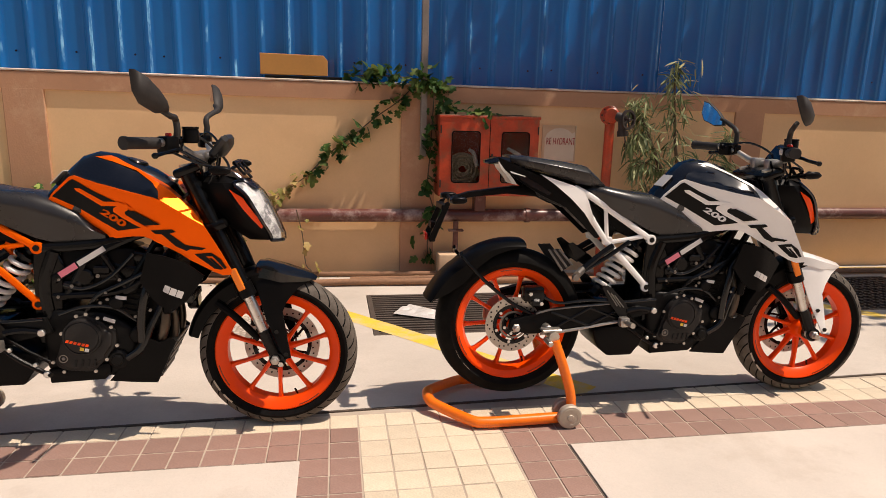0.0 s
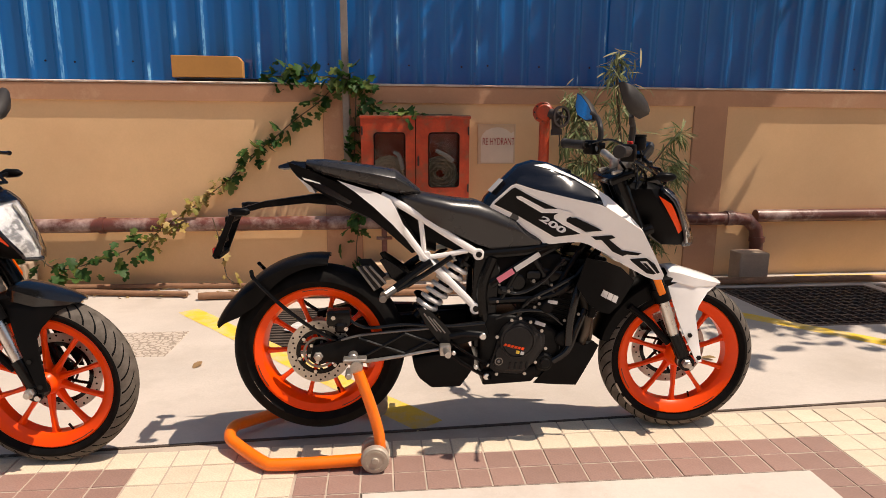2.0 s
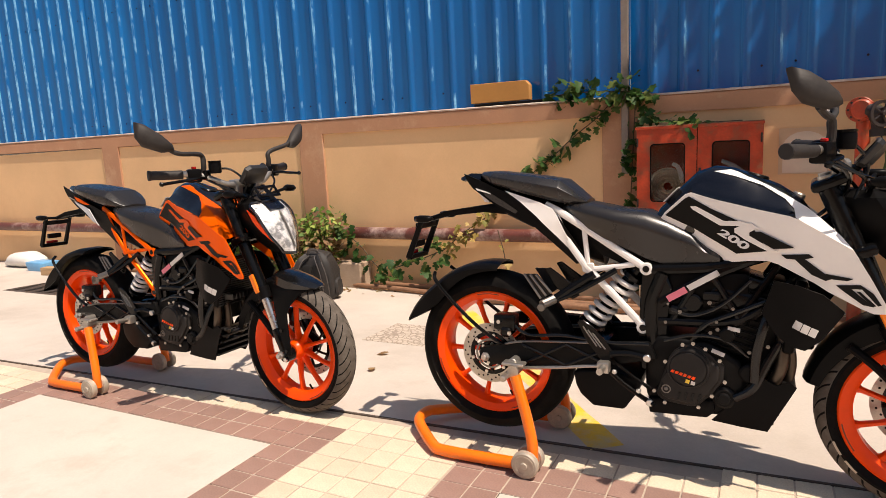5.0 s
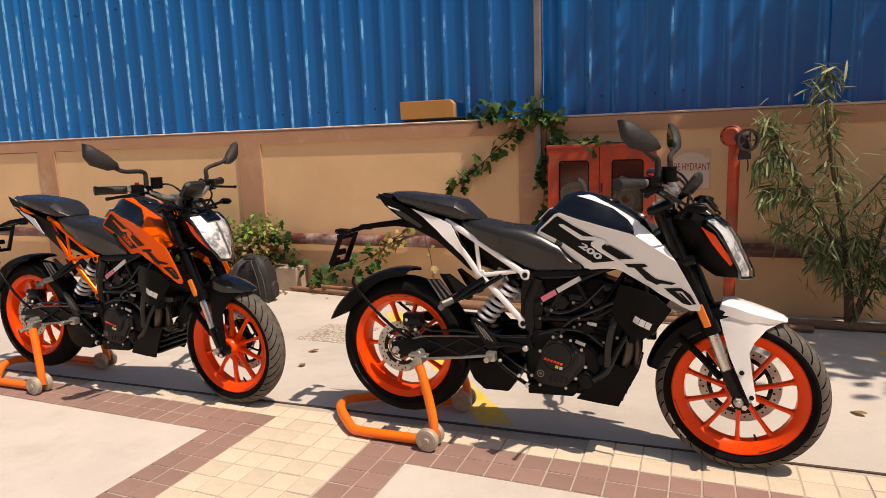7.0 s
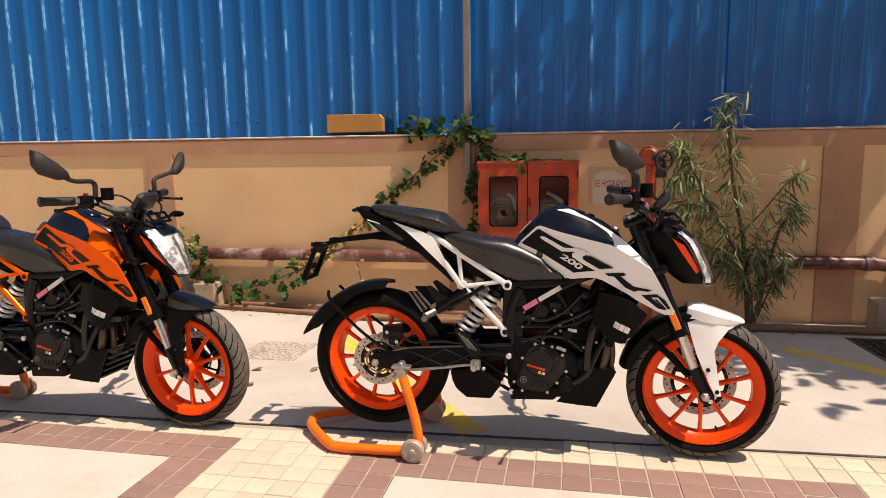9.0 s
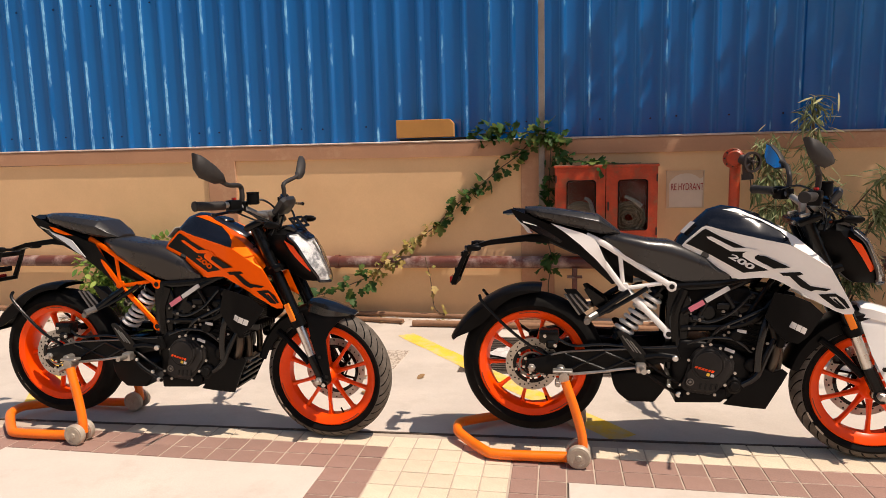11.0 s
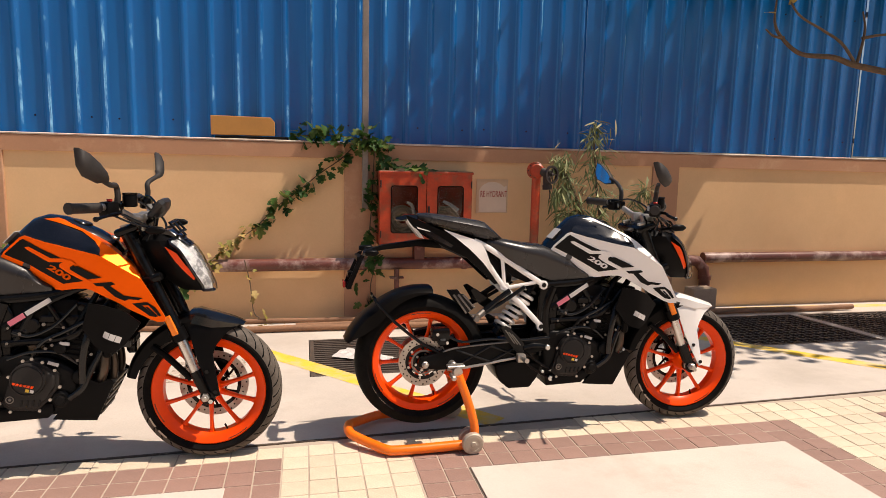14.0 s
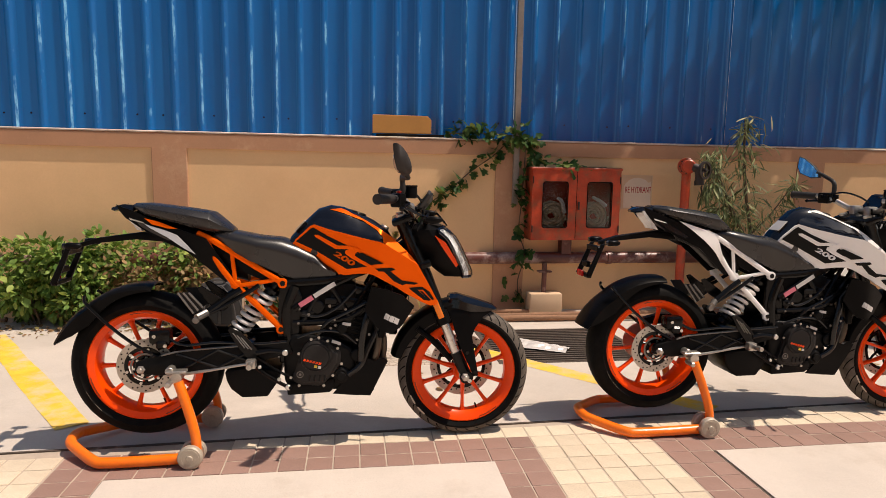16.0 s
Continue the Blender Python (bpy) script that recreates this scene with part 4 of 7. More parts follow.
    part("headstock", tube([(1.125, 0, 0.83), (1.055, 0, 0.985)], 0.033, 16, smooth=False), M["black_metal"], fr)

    # --- shock ---
    ax0, ax1 = Vector((0.366, -0.040, 0.498)), Vector((0.523, -0.040, 0.690))
    d = (ax1 - ax0).normalized()
    u_ = d.orthogonal().normalized()
    w_ = d.cross(u_)
    coil = [ax0 + (ax1 - ax0) * (0.04 + 0.86 * t) + 0.0345 * (math.cos(7.5 * 2 * math.pi * t) * u_ + math.sin(7.5 * 2 * math.pi * t) * w_) for t in (k / 150 for k in range(151))]
    sh = part("shock_absorber", tube([ax0 - d * 0.03, ax1 + d * 0.05], 0.022, 14, smooth=False), M["black_metal"], bike)
    part("coil_spring", tube(coil, 0.0088, 8, smooth=False), M["spring"], sh, "pale grey coil spring")
    part("spring_seat", [disc(0.042, -0.006, 0.006, 20, 0.002, m=Matrix.Translation(ax0) @ d.to_track_quat("Y", "Z").to_matrix().to_4x4()), disc(0.042, -0.008, 0.008, 20, 0.002, m=Matrix.Translation(ax0 + (ax1 - ax0) * 0.93) @ d.to_track_quat("Y", "Z").to_matrix().to_4x4())], M["black_metal"], sh)

    # --- foot controls ---
    for s in (-1, 1):
        hg = prism([(0.344, 0.524), (0.352, 0.532), (0.366, 0.533), (0.390, 0.520), (0.440, 0.468), (0.462, 0.440), (0.460, 0.405), (0.442, 0.386), (0.418, 0.410), (0.378, 0.462)], s * 0.126, s * 0.133, 0.002)
        h = part("heel_guard", hg, M["black_metal"], bike)
        part("heel_guard_rib", [tube([(0.366 + 0.016 * k, s * 0.135, 0.512 - 0.010 * k), (0.412 + 0.014 * k, s * 0.135, 0.448 - 0.004 * k)], 0.0028, 6) for k in range(3)], M["dull_bolt"], h)
        pg = tube([(0.437, s * 0.125, 0.386), (0.441, s * 0.225, 0.390)], 0.011, 10)
        box(0.418, 0.458, s * 0.150 - 0.018, s * 0.150 + 0.018, 0.366, 0.404, 0.006, 2, bm=pg)
        part("footpeg", pg, M["steel"], h, "grey cast footpeg")
        lv = tube([(0.445, s * 0.130, 0.372), (0.50, s * 0.138, 0.330), (0.575, s * 0.140, 0.284), (0.600, s * 0.152, 0.278)], 0.008, 8)
        tube([(0.455, s * 0.128, 0.410), (0.52, s * 0.128, 0.360), (0.59, s * 0.130, 0.318)], 0.006, 8, bm=lv)
        tube([(0.455, s * 0.128, 0.425), (0.51, s * 0.124, 0.432), (0.575, s * 0.120, 0.424)], 0.012, 8, bm=lv)
        part("foot_lever", lv, M["black_metal"], h)
        part("lever_bolt", [disc(r, -0.007, 0.007, 12, 0.002, m=Matrix.Translation((x, s * y, z))) for x, y, z, r in ((0.573, 0.132, 0.423, 0.0125), (0.585, 0.146, 0.280, 0.0115), (0.548, 0.138, 0.312, 0.008), (0.470, 0.134, 0.366, 0.008))], M["silver"], h)
        bk = tube([(0.40, s * 0.12, 0.70), (0.345, s * 0.13, 0.665), (0.27, s * 0.15, 0.612)], 0.013, 8)
        tube([(0.47, s * 0.115, 0.715), (0.36, s * 0.13, 0.648), (0.28, s * 0.15, 0.61)], 0.009, 8, bm=bk)
        prism([(0.225, 0.705), (0.245, 0.712), (0.325, 0.655), (0.345, 0.62), (0.32, 0.605), (0.265, 0.640)], s * 0.085, s * 0.092, 0.003, bm=bk)
        p = part("pillion_peg_bracket", bk, M["black_metal"], bike)
        gr_ = prism([(0.146, 0.684), (0.196, 0.686), (0.250, 0.624), (0.206, 0.594)], s * 0.078, s * 0.084, 0.002)
        g_ = part("heat_shield", gr_, M["clutch"], p)
        part("shield_slat", [tube([(0.150 + 0.021 * k, s * 0.087, 0.684), (0.208 + 0.019 * k, s * 0.087, 0.600 + 0.011 * k)], 0.0045, 6) for k in range(3)], M["dull_bolt"], p)
        pp = tube([(0.27, s * 0.15, 0.612), (0.238, s * 0.19, 0.598)], 0.015, 10)
        disc(0.013, -0.012, 0.012, 10, 0.002, bm=pp, m=Matrix.Translation((0.235, s * 0.185, 0.588)))
        part("pillion_peg", pp, M["dull_bolt"], p)

    # --- engine ---
    cc = prism([(0.56, 0.47), (0.60, 0.515), (0.76, 0.50), (0.845, 0.445), (0.86, 0.36), (0.80, 0.275), (0.62, 0.268), (0.565, 0.31)], -0.13, 0.13, 0.018, 3)
    eng = part("engine", cc, M["engine"], bike, "black liquid-cooled engine block")
    cyl = Matrix.Translation((0.79, 0, 0.47)) @ Matrix.Rotation(radians(14), 4, "Y")
    cb = merge(None, box(-0.075, 0.075, -0.085, 0.085, 0.0, 0.115, 0.012, 2), cyl)
    for k in range(5):
        merge(cb, box(-0.085, 0.085, -0.093, 0.093, 0.014 + 0.02 * k, 0.021 + 0.02 * k, 0.002), cyl)
    part("cylinder", cb, M["engine"], eng)
    hd = merge(None, box(-0.09, 0.09, -0.10, 0.10, 0.118, 0.20, 0.018, 3), cyl)
    merge(hd, box(-0.08, 0.08, -0.09, 0.09, 0.205, 0.25, 0.016, 3), cyl)
    part("cylinder_head", hd, M["black_metal"], eng)
    def inner(pts):
        """True places on the machine, as the engine's own before it is set."""
        return [(0.55 + (x - 0.55) / 1.03, 1.18 + (z - 1.18) / 1.03) for x, z in pts]
    rim_ = inner([(0.598, 0.314), (0.608, 0.292), (0.630, 0.280), (0.708, 0.272), (0.728, 0.278), (0.765, 0.318), (0.800, 0.366), (0.802, 0.415), (0.785, 0.430), (0.757, 0.446), (0.745, 0.462), (0.710, 0.476), (0.680, 0.470), (0.652, 0.450), (0.630, 0.412), (0.622, 0.356)])
    cov = prism(rim_, -0.150, -0.125, 0.005, 2)
    mid_ = (sum(x for x, z in rim_) / len(rim_), sum(z for x, z in rim_) / len(rim_))
    prism([(mid_[0] + (x - mid_[0]) * 0.88, mid_[1] + (z - mid_[1]) * 0.88) for x, z in rim_], -0.166, -0.145, 0.009, 3, bm=cov)
    cl = part("clutch_cover", cov, M["clutch"], eng, "cast black clutch cover")
    part("clutch_cap", lathe([(0, -0.010), (0.050, -0.010), (0.054, -0.006), (0.056, -0.010), (0.060, -0.008), (0.062, 0.0), (0.062, 0.02), (0, 0.02)], 40, close=False, m=Matrix.Translation((inner([(0.698, 0.402)])[0][0], -0.170, inner([(0.698, 0.402)])[0][1]))), M["clutch"], cl)
    bolt = finish("bolt", bolt_at(0, 0, 0, 0.0062, 0.006, -1), M["steel"])
    for x, z in rim_[::2] + rim_[5::6]:
        ob = new("cover_bolt", bolt)
        ob.parent, ob.location = cl, (mid_[0] + (x - mid_[0]) * 1.04, -0.146, mid_[1] + (z - mid_[1]) * 1.04)
    slant = Matrix.Translation((inner([(0.690, 0.382)])[0][0], -0.1815, inner([(0.690, 0.382)])[0][1])) @ Matrix.Rotation(radians(15), 4, "Y")
    stripes = [merge(None, prism([(-0.043 + 0.0125 * k, -0.0045), (-0.034 + 0.0125 * k, -0.0045), (-0.0315 + 0.0125 * k, 0.0045), (-0.0405 + 0.0125 * k, 0.0045)], -0.001, 0.001), slant) for k in range(6)]
    part("cover_mark", stripes, M["rim"], cl, "orange slanted mark", smooth=None)
    for k, mt_ in ((0, M["yellow"]), (1, M["decal_grey"])):
        part("cover_badge", merge(None, box(0.006 + 0.016 * k, 0.018 + 0.016 * k, -0.001, 0.001, -0.0215, -0.0105), slant), mt_, cl, "small pale square badge", smooth=None)
    rb = bmesh.new()
    for k in range(4):
        merge(rb, box(-0.003, 0.003, -0.160, -0.152, -0.012, 0.012), Matrix.Translation((0.668 + 0.020 * k, -0.009, 0.335)) @ Matrix.Rotation(radians(10), 4, "Y"))
    part("cover_rib", rb, M["black_metal"], cl)
    ring = lathe([(0.011, -0.163), (0.014, -0.163), (0.014, -0.155), (0.011, -0.155)], 20, m=Matrix.Translation((0.630, -0.006, 0.352)))
    disc(0.006, -0.163, -0.155, 12, 0.002, bm=ring, m=Matrix.Translation((0.630, -0.006, 0.352)))
    part("oil_filler", ring, M["dull_bolt"], cl)
    wp = disc(0.034, -0.15, -0.10, 20, 0.008, m=Matrix.Translation((0.795, 0, 0.338)))
    disc(0.018, -0.165, -0.145, 16, 0.003, bm=wp, m=Matrix.Translation((0.795, 0, 0.338)))
    part("water_pump", wp, M["engine"], eng)
    part("sensor_cap", disc(0.028, -0.145, -0.10, 18, 0.006, m=Matrix.Translation((0.862, 0, 0.42))), M["engine"], eng)
    part("hose_union", disc(0.022, -0.15, -0.10, 16, 0.006, m=Matrix.Translation((0.80, 0, 0.535))), M["engine"], eng)
    ho = tube([(0.825, -0.14, 0.34), (0.875, -0.15, 0.38), (0.905, -0.14, 0.45), (0.94, -0.12, 0.52)], 0.013, 10)
    tube([(0.876, -0.150, 0.40), (0.879, -0.155, 0.48), (0.896, -0.152, 0.566), (0.92, -0.13, 0.62), (0.97, -0.10, 0.66)], 0.0145, 12, bm=ho)
    tube([(0.70, -0.12, 0.50), (0.74, -0.13, 0.56), (0.82, -0.125, 0.60), (0.90, -0.12, 0.64)], 0.008, 8, bm=ho)
    tube([(0.62, -0.14, 0.50), (0.70, -0.145, 0.525), (0.79, -0.14, 0.52), (0.86, -0.13, 0.47)], 0.006, 8, bm=ho)
    tube([(0.64, -0.135, 0.60), (0.70, -0.13, 0.585), (0.78, -0.125, 0.62), (0.86, -0.12, 0.70)], 0.006, 8, bm=ho)
    part("coolant_hose", ho, M["cable"], eng)
    cl_ = []
    rng = random.Random(11)
    for k in range(26):
        x, z = rng.uniform(0.60, 0.94), rng.uniform(0.36, 0.68)
        if (x - 0.672) ** 2 + (z - 0.418) ** 2 < 0.012:
            continue
        cl_.append(bolt_at(x, -0.128 - rng.uniform(0, 0.02), z, rng.uniform(0.004, 0.008), 0.006, -1))
    part("engine_bolt", cl_, M["dull_bolt"], eng)
    mt = []
    for x, z, w, t_ in ((0.776, 0.478, 0.019, 20), (0.818, 0.554, 0.017, 8)):
        mt.append(merge(None, box(-w, w, -0.002, 0.002, -0.006, 0.006), Matrix.Translation((x, -0.146, z)) @ Matrix.Rotation(radians(t_), 4, "Y")))
    part("engine_label", mt, M["decal_grey"], eng, "small pale maker plate", smooth=None)
    # Black boxes added to fill the middle, so the gap under the tank reads dark.
    mid = box(0.62, 0.86, -0.10, 0.10, 0.55, 0.72, 0.02, 2)
    box(0.84, 0.955, -0.085, 0.085, 0.42, 0.70, 0.02, 2, bm=mid)
    part("airbox", mid, M["plastic"], bike)
    thr = disc(0.03, -0.12, 0.02, 18, 0.006, m=Matrix.Translation((0.70, 0, 0.62)))
    box(0.63, 0.69, -0.125, -0.06, 0.575, 0.61, 0.008, bm=thr)
    box(0.73, 0.78, -0.13, -0.06, 0.63, 0.66, 0.006, bm=thr)
    part("throttle_body", thr, M["black_metal"], bike)
    part("exhaust_header", tube([(0.89, -0.02, 0.60), (0.945, -0.06, 0.56), (0.962, -0.085, 0.48), (0.950, -0.088, 0.40), (0.90, -0.07, 0.32), (0.78, -0.05, 0.275)], 0.0185, 14), M["header"], bike, "heat-browned steel exhaust header pipe")
    part("silencer", prism([(0.325, 0.345), (0.334, 0.300), (0.350, 0.268), (0.394, 0.231), (0.498, 0.232), (0.522, 0.270), (0.545, 0.300), (0.55, 0.345), (0.45, 0.36), (0.36, 0.358)], -0.118, 0.08, 0.010, 3), M["plastic"], bike, "black underslung silencer")
    part("engine_skid", prism([(0.574, 0.285), (0.578, 0.233), (0.755, 0.240), (0.777, 0.264), (0.775, 0.30)], -0.112, 0.112, 0.006, 2), M["plastic"], bike)
    part("belly_pan", both(lambda s: plate([(0.767, 0.231), (0.85, 0.222), (0.926, 0.217), (0.965, 0.30), (1.0, 0.372), (0.98, 0.388), (0.945, 0.372), (0.905, 0.392), (0.870, 0.366), (0.817, 0.292)], lambda x, z: 0.116 - 0.15 * max(0, 0.33 - z), 0.006, side=s)), M["plastic"], bike, "black belly pan")
    part("belly_louvre", [box(0.905 + 0.014 * k, 0.942 + 0.014 * k, -0.092, 0.092, 0.236 + 0.031 * k, 0.248 + 0.031 * k, 0.003) for k in range(5)], M["satin"], bike, "black louvre slat of the belly pan")
    part("down_pipe", both(lambda s: tube([(0.93, s * 0.04, 0.545), (0.972, s * 0.05, 0.50), (0.985, s * 0.052, 0.42), (0.965, s * 0.05, 0.34), (0.91, s * 0.04, 0.28)], 0.015, 12)), M["header"], bike)
    part("cooling_grille", [box(1.005, 1.055, -0.085 + 0.022 * k, -0.078 + 0.022 * k, 0.505, 0.530, 0.002) for k in range(8)], M["satin"], bike)
    part("belly_pan_floor", box(0.79, 0.90, -0.075, 0.075, 0.235, 0.245, 0.004), M["plastic"], bike)

    # --- radiator ---
    rad = Matrix.Translation((0.985, 0, 0.545)) @ Matrix.Rotation(radians(9), 4, "Y")
    rd = merge(None, box(-0.018, 0.012, -0.112, 0.112, -0.075, 0.150, 0.006), rad)
    r_ = part("radiator", rd, M["plastic"], bike)
    fins = [merge(None, box(0.010, 0.017, -0.104, 0.104, -0.068 + 0.0105 * k, -0.064 + 0.0105 * k), rad) for k in range(20)]
    part("radiator_fin", fins, M["fin"], r_, "thin dark grey cooling fin", smooth=None)
    rs = [(0.900, 0.60), (0.93, 0.70), (0.995, 0.690), (1.055, 0.665), (1.110, 0.615), (1.100, 0.598), (1.056, 0.535), (1.013, 0.503), (0.968, 0.515), (0.94, 0.54)]
    rsh = part("radiator_shroud", both(lambda s: plate(rs, lambda x, z: 0.176 - 0.3 * abs(x - 1.0), 0.006, side=s)), M["plastic"], bike, "black radiator side shroud")
    lg = bmesh.new()
    for k in range(3):
        plate([(0.988 + 0.020 * k, 0.592 - 0.010 * k), (1.006 + 0.020 * k, 0.583 - 0.010 * k), (0.997 + 0.020 * k, 0.561 - 0.010 * k), (0.979 + 0.020 * k, 0.570 - 0.010 * k)], lambda x, z: 0.179 - 0.3 * abs(x - 1.0), 0.002, bm=lg)
    part("shroud_badge", lg, M["decal_grey"], rsh, "three pale slanted badge blocks", smooth=None)
    part("horn", disc(0.035, -0.02, 0.02, 20, 0.006, m=Matrix.Translation((1.03, 0.06, 0.48)) @ Matrix.Rotation(radians(90), 4, "Z")), M["black_metal"], bike)

    # --- tank and side panels ---
    tk = [(0.572, 0.76, 0.858, 0.045), (0.596, 0.76, 0.905, 0.052), (0.666, 0.76, 0.978, 0.066), (0.709, 0.76, 1.018, 0.074), (0.761, 0.76, 1.034, 0.086), (0.815, 0.76, 1.026, 0.096), (0.87, 0.76, 1.004, 0.098), (0.94, 0.77, 0.972, 0.074), (1.0, 0.79, 0.930, 0.048), (1.03, 0.80, 0.885, 0.04)]
    tank = part("fuel_tank", hull(tk, 2.7, 28), M["gloss_black"], bike, "gloss black fuel tank", smooth=60)
    part("tank_cap", disc(0.038, -0.012, 0.004, 28, 0.004, m=Matrix.Translation((0.875, 0, 1.001)) @ Matrix.Rotation(radians(18), 4, "Y") @ Matrix.Rotation(radians(90), 4, "X")), M["black_metal"], tank)
    part("tank_label", merge(None, box(-0.030, 0.030, -0.035, 0.035, -0.0015, 0.0015), Matrix.Translation((0.630, -0.02, 0.9445)) @ Matrix.Rotation(radians(-46), 4, "Y")), M["decal_grey"], tank, "pale warning sticker", smooth=None)
    part("ignition_lock", disc(0.018, -0.015, 0.006, 16, 0.003, m=Matrix.Translation((0.992, 0, 0.938)) @ Matrix.Rotation(radians(25), 4, "Y") @ Matrix.Rotation(radians(90), 4, "X")), M["steel"], tank)
    side = [(0.603, 0.872), (0.616, 0.891), (0.677, 0.948), (0.694, 0.954), (0.756, 0.935), (0.885, 0.904), (0.964, 0.888), (0.990, 0.877), (1.055, 0.836), (1.121, 0.794), (1.168, 0.710), (1.206, 0.637), (1.203, 0.622), (1.175, 0.619), (1.146, 0.630), (1.067, 0.672), (1.035, 0.694), (0.972, 0.728), (0.94, 0.745), (0.915, 0.752), (0.876, 0.750), (0.796, 0.737), (0.787, 0.752), (0.706, 0.803), (0.657, 0.834)]
    shell = part("tank_shroud", both(lambda s: plate(side, shroud_out, 0.007, 0.02, side=s)), body, bike, body_word + " angular tank side panel", smooth=30)

    def tank_half(x, z):
        """Half the width of the tank's skin at (x, z)."""
        lo, hi, w = (lerp(x, [(q[0], q[i]) for q in tk]) for i in (1, 2, 3))
        return w * max(0.0, 1 - abs((2 * z - lo - hi) / (hi - lo)) ** 2.7) ** (1 / 2.7)

    def over_tank(x, z):
        top = lerp(x, PANEL_TOP)
        a, b = tank_half(x, z), max(0.0, shroud_out(x, top) - 1.0 * max(0.0, z - top))
        return (a ** 6 + b ** 6) ** (1 / 6)
    facet = [(0.757, 1.017), (0.80, 1.006), (0.821, 1.000), (0.894, 0.972), (0.953, 0.934), (0.975, 0.908), (0.979, 0.884), (0.990, 0.877), (1.055, 0.836), (1.121, 0.794), (1.092, 0.831), (1.044, 0.878), (1.011, 0.908), (0.972, 0.934), (0.923, 0.962), (0.879, 0.984), (0.827, 1.013), (0.805, 1.021)]
    part("shroud_facet", both(lambda s: plate(facet, lambda x, z: over_tank(x, z) + 0.002, 0.006, 0.012, side=s)), body, shell, smooth=40)

    rim_line = [(1.121, 0.794), (1.092, 0.831), (1.044, 0.878), (1.011, 0.908), (0.972, 0.934), (0.923, 0.962), (0.879, 0.984)]

    def bridge(s):
        """The top of the shell, from the facet's upper edge inward to the tank."""
        lp = []
        for x, z in rim_line:
            v = over_tank(x, z) + 0.001
            lp.append([Vector((x, s * v, z)), Vector((x - 0.018, s * (v * 0.72 + 0.012), z + 0.012)), Vector((x - 0.03, s * 0.042, z + 0.014)), Vector((x - 0.03, s * 0.042, z + 0.004)), Vector((x - 0.012, s * v * 0.72, z - 0.004)), Vector((x, s * (v - 0.006), z - 0.006))])
        return rings(lp)
    part("shroud_top", both(bridge), body, shell, smooth=40)

    def decal(pts, name, mat, lab="", lift=0.0025, sides=True):
        fn = lambda x, z: shroud_out(x, z) + lift
        bm = [plate(pts, fn, 0.002, 0.02, side=q) for q in (-1, 1)]
        return part(name, bm, mat, shell, lab, smooth=50)
    decal([(0.617, 0.882), (0.678, 0.936), (0.689, 0.941), (0.752, 0.905), (0.837, 0.866), (0.872, 0.848), (0.914, 0.783), (0.828, 0.768), (0.703, 0.841)], "decal_block", M["decal_black"], "black graphic block")
    decal([(0.692, 0.910), (0.710, 0.911), (0.790, 0.868), (0.837, 0.869), (0.866, 0.861), (0.837, 0.854), (0.780, 0.853), (0.699, 0.901)], "decal_stroke", body, "", 0.004)
    decal([(0.866, 0.865), (0.837, 0.855), (0.821, 0.846), (0.821, 0.834), (0.851, 0.813), (0.910, 0.783), (0.937, 0.784), (0.922, 0.791), (0.862, 0.826), (0.862, 0.836), (0.884, 0.850)], "decal_stroke", body, "", 0.0045)
    decal([(0.862, 0.836), (0.891, 0.840), (0.980, 0.797), (0.926, 0.791), (0.862, 0.828)], "decal_stroke", M["decal_black"], "", 0.0055)
    decal([(0.946, 0.775), (1.015, 0.780), (1.027, 0.771), (1.006, 0.765), (1.055, 0.726), (1.123, 0.715), (1.109, 0.708), (1.072, 0.711), (1.058, 0.705), (1.023, 0.721), (0.981, 0.763), (0.959, 0.764)], "decal_stroke", M["decal_black"])
    decal([(1.084, 0.694), (1.140, 0.699), (1.170, 0.678), (1.190, 0.646), (1.182, 0.643), (1.144, 0.687), (1.120, 0.686), (1.173, 0.639), (1.147, 0.643), (1.099, 0.680)], "decal_stroke", M["decal_black"])
    decal([(1.132, 0.679), (1.140, 0.680), (1.178, 0.643), (1.170, 0.640)], "decal_stroke", M["decal_black"])
    tx = bpy.data.curves.new("model_number", "FONT")
    tx.body, tx.size, tx.extrude, tx.shear, tx.offset = "200", 0.031, 0.0006, 0.15, 0.0011
    tmp = new("tmp_text", tx)
    me = bpy.data.meshes.new_from_object(tmp.evaluated_get(bpy.context.evaluated_depsgraph_get()))
    bpy.data.objects.remove(tmp)
    me.materials.append(body)
    tob = new("number_decal", me)
    tob.parent = shell
    tob.matrix_basis = Matrix.Translation((0.772, -shroud_out(0.772, 0.832) - 0.0055, 0.829)) @ Matrix.Rotation(radians(-17), 4, "Z") @ Matrix.Rotation(radians(29), 4, "Y") @ Matrix.Rotation(radians(84), 4, "X") @ Matrix.Diagonal((2.05, 0.98, 1, 1))
    knee = [(0.655, 0.922), (0.694, 0.943), (0.756, 0.925), (0.885, 0.894), (0.982, 0.873), (0.984, 0.905), (0.957, 0.937), (0.894, 0.974), (0.821, 1.002), (0.77, 1.000), (0.71, 0.977)]
    part("knee_panel", both(lambda s: plate(knee, lambda x, z: over_tank(x, z) - (0.010 if z < lerp(x, PANEL_TOP) + 0.002 else 0.002), 0.006, 0.015, side=s)), M["gloss_black"], tank, smooth=50)

    # --- front end (turned with the steering) ---
    for s in (-1, 1):
        y = s * 0.084
        leg = part("fork_leg", tube([(1.062, y, 0.972), (1.245, y, 0.545)], 0.0275, 16, smooth=False), M["black_metal"], bike, at=ST)
        part("fork_cap", tube([(1.060, y, 0.976), (1.055, y, 0.998)], 0.019, 12, smooth=False), M["steel"], leg)
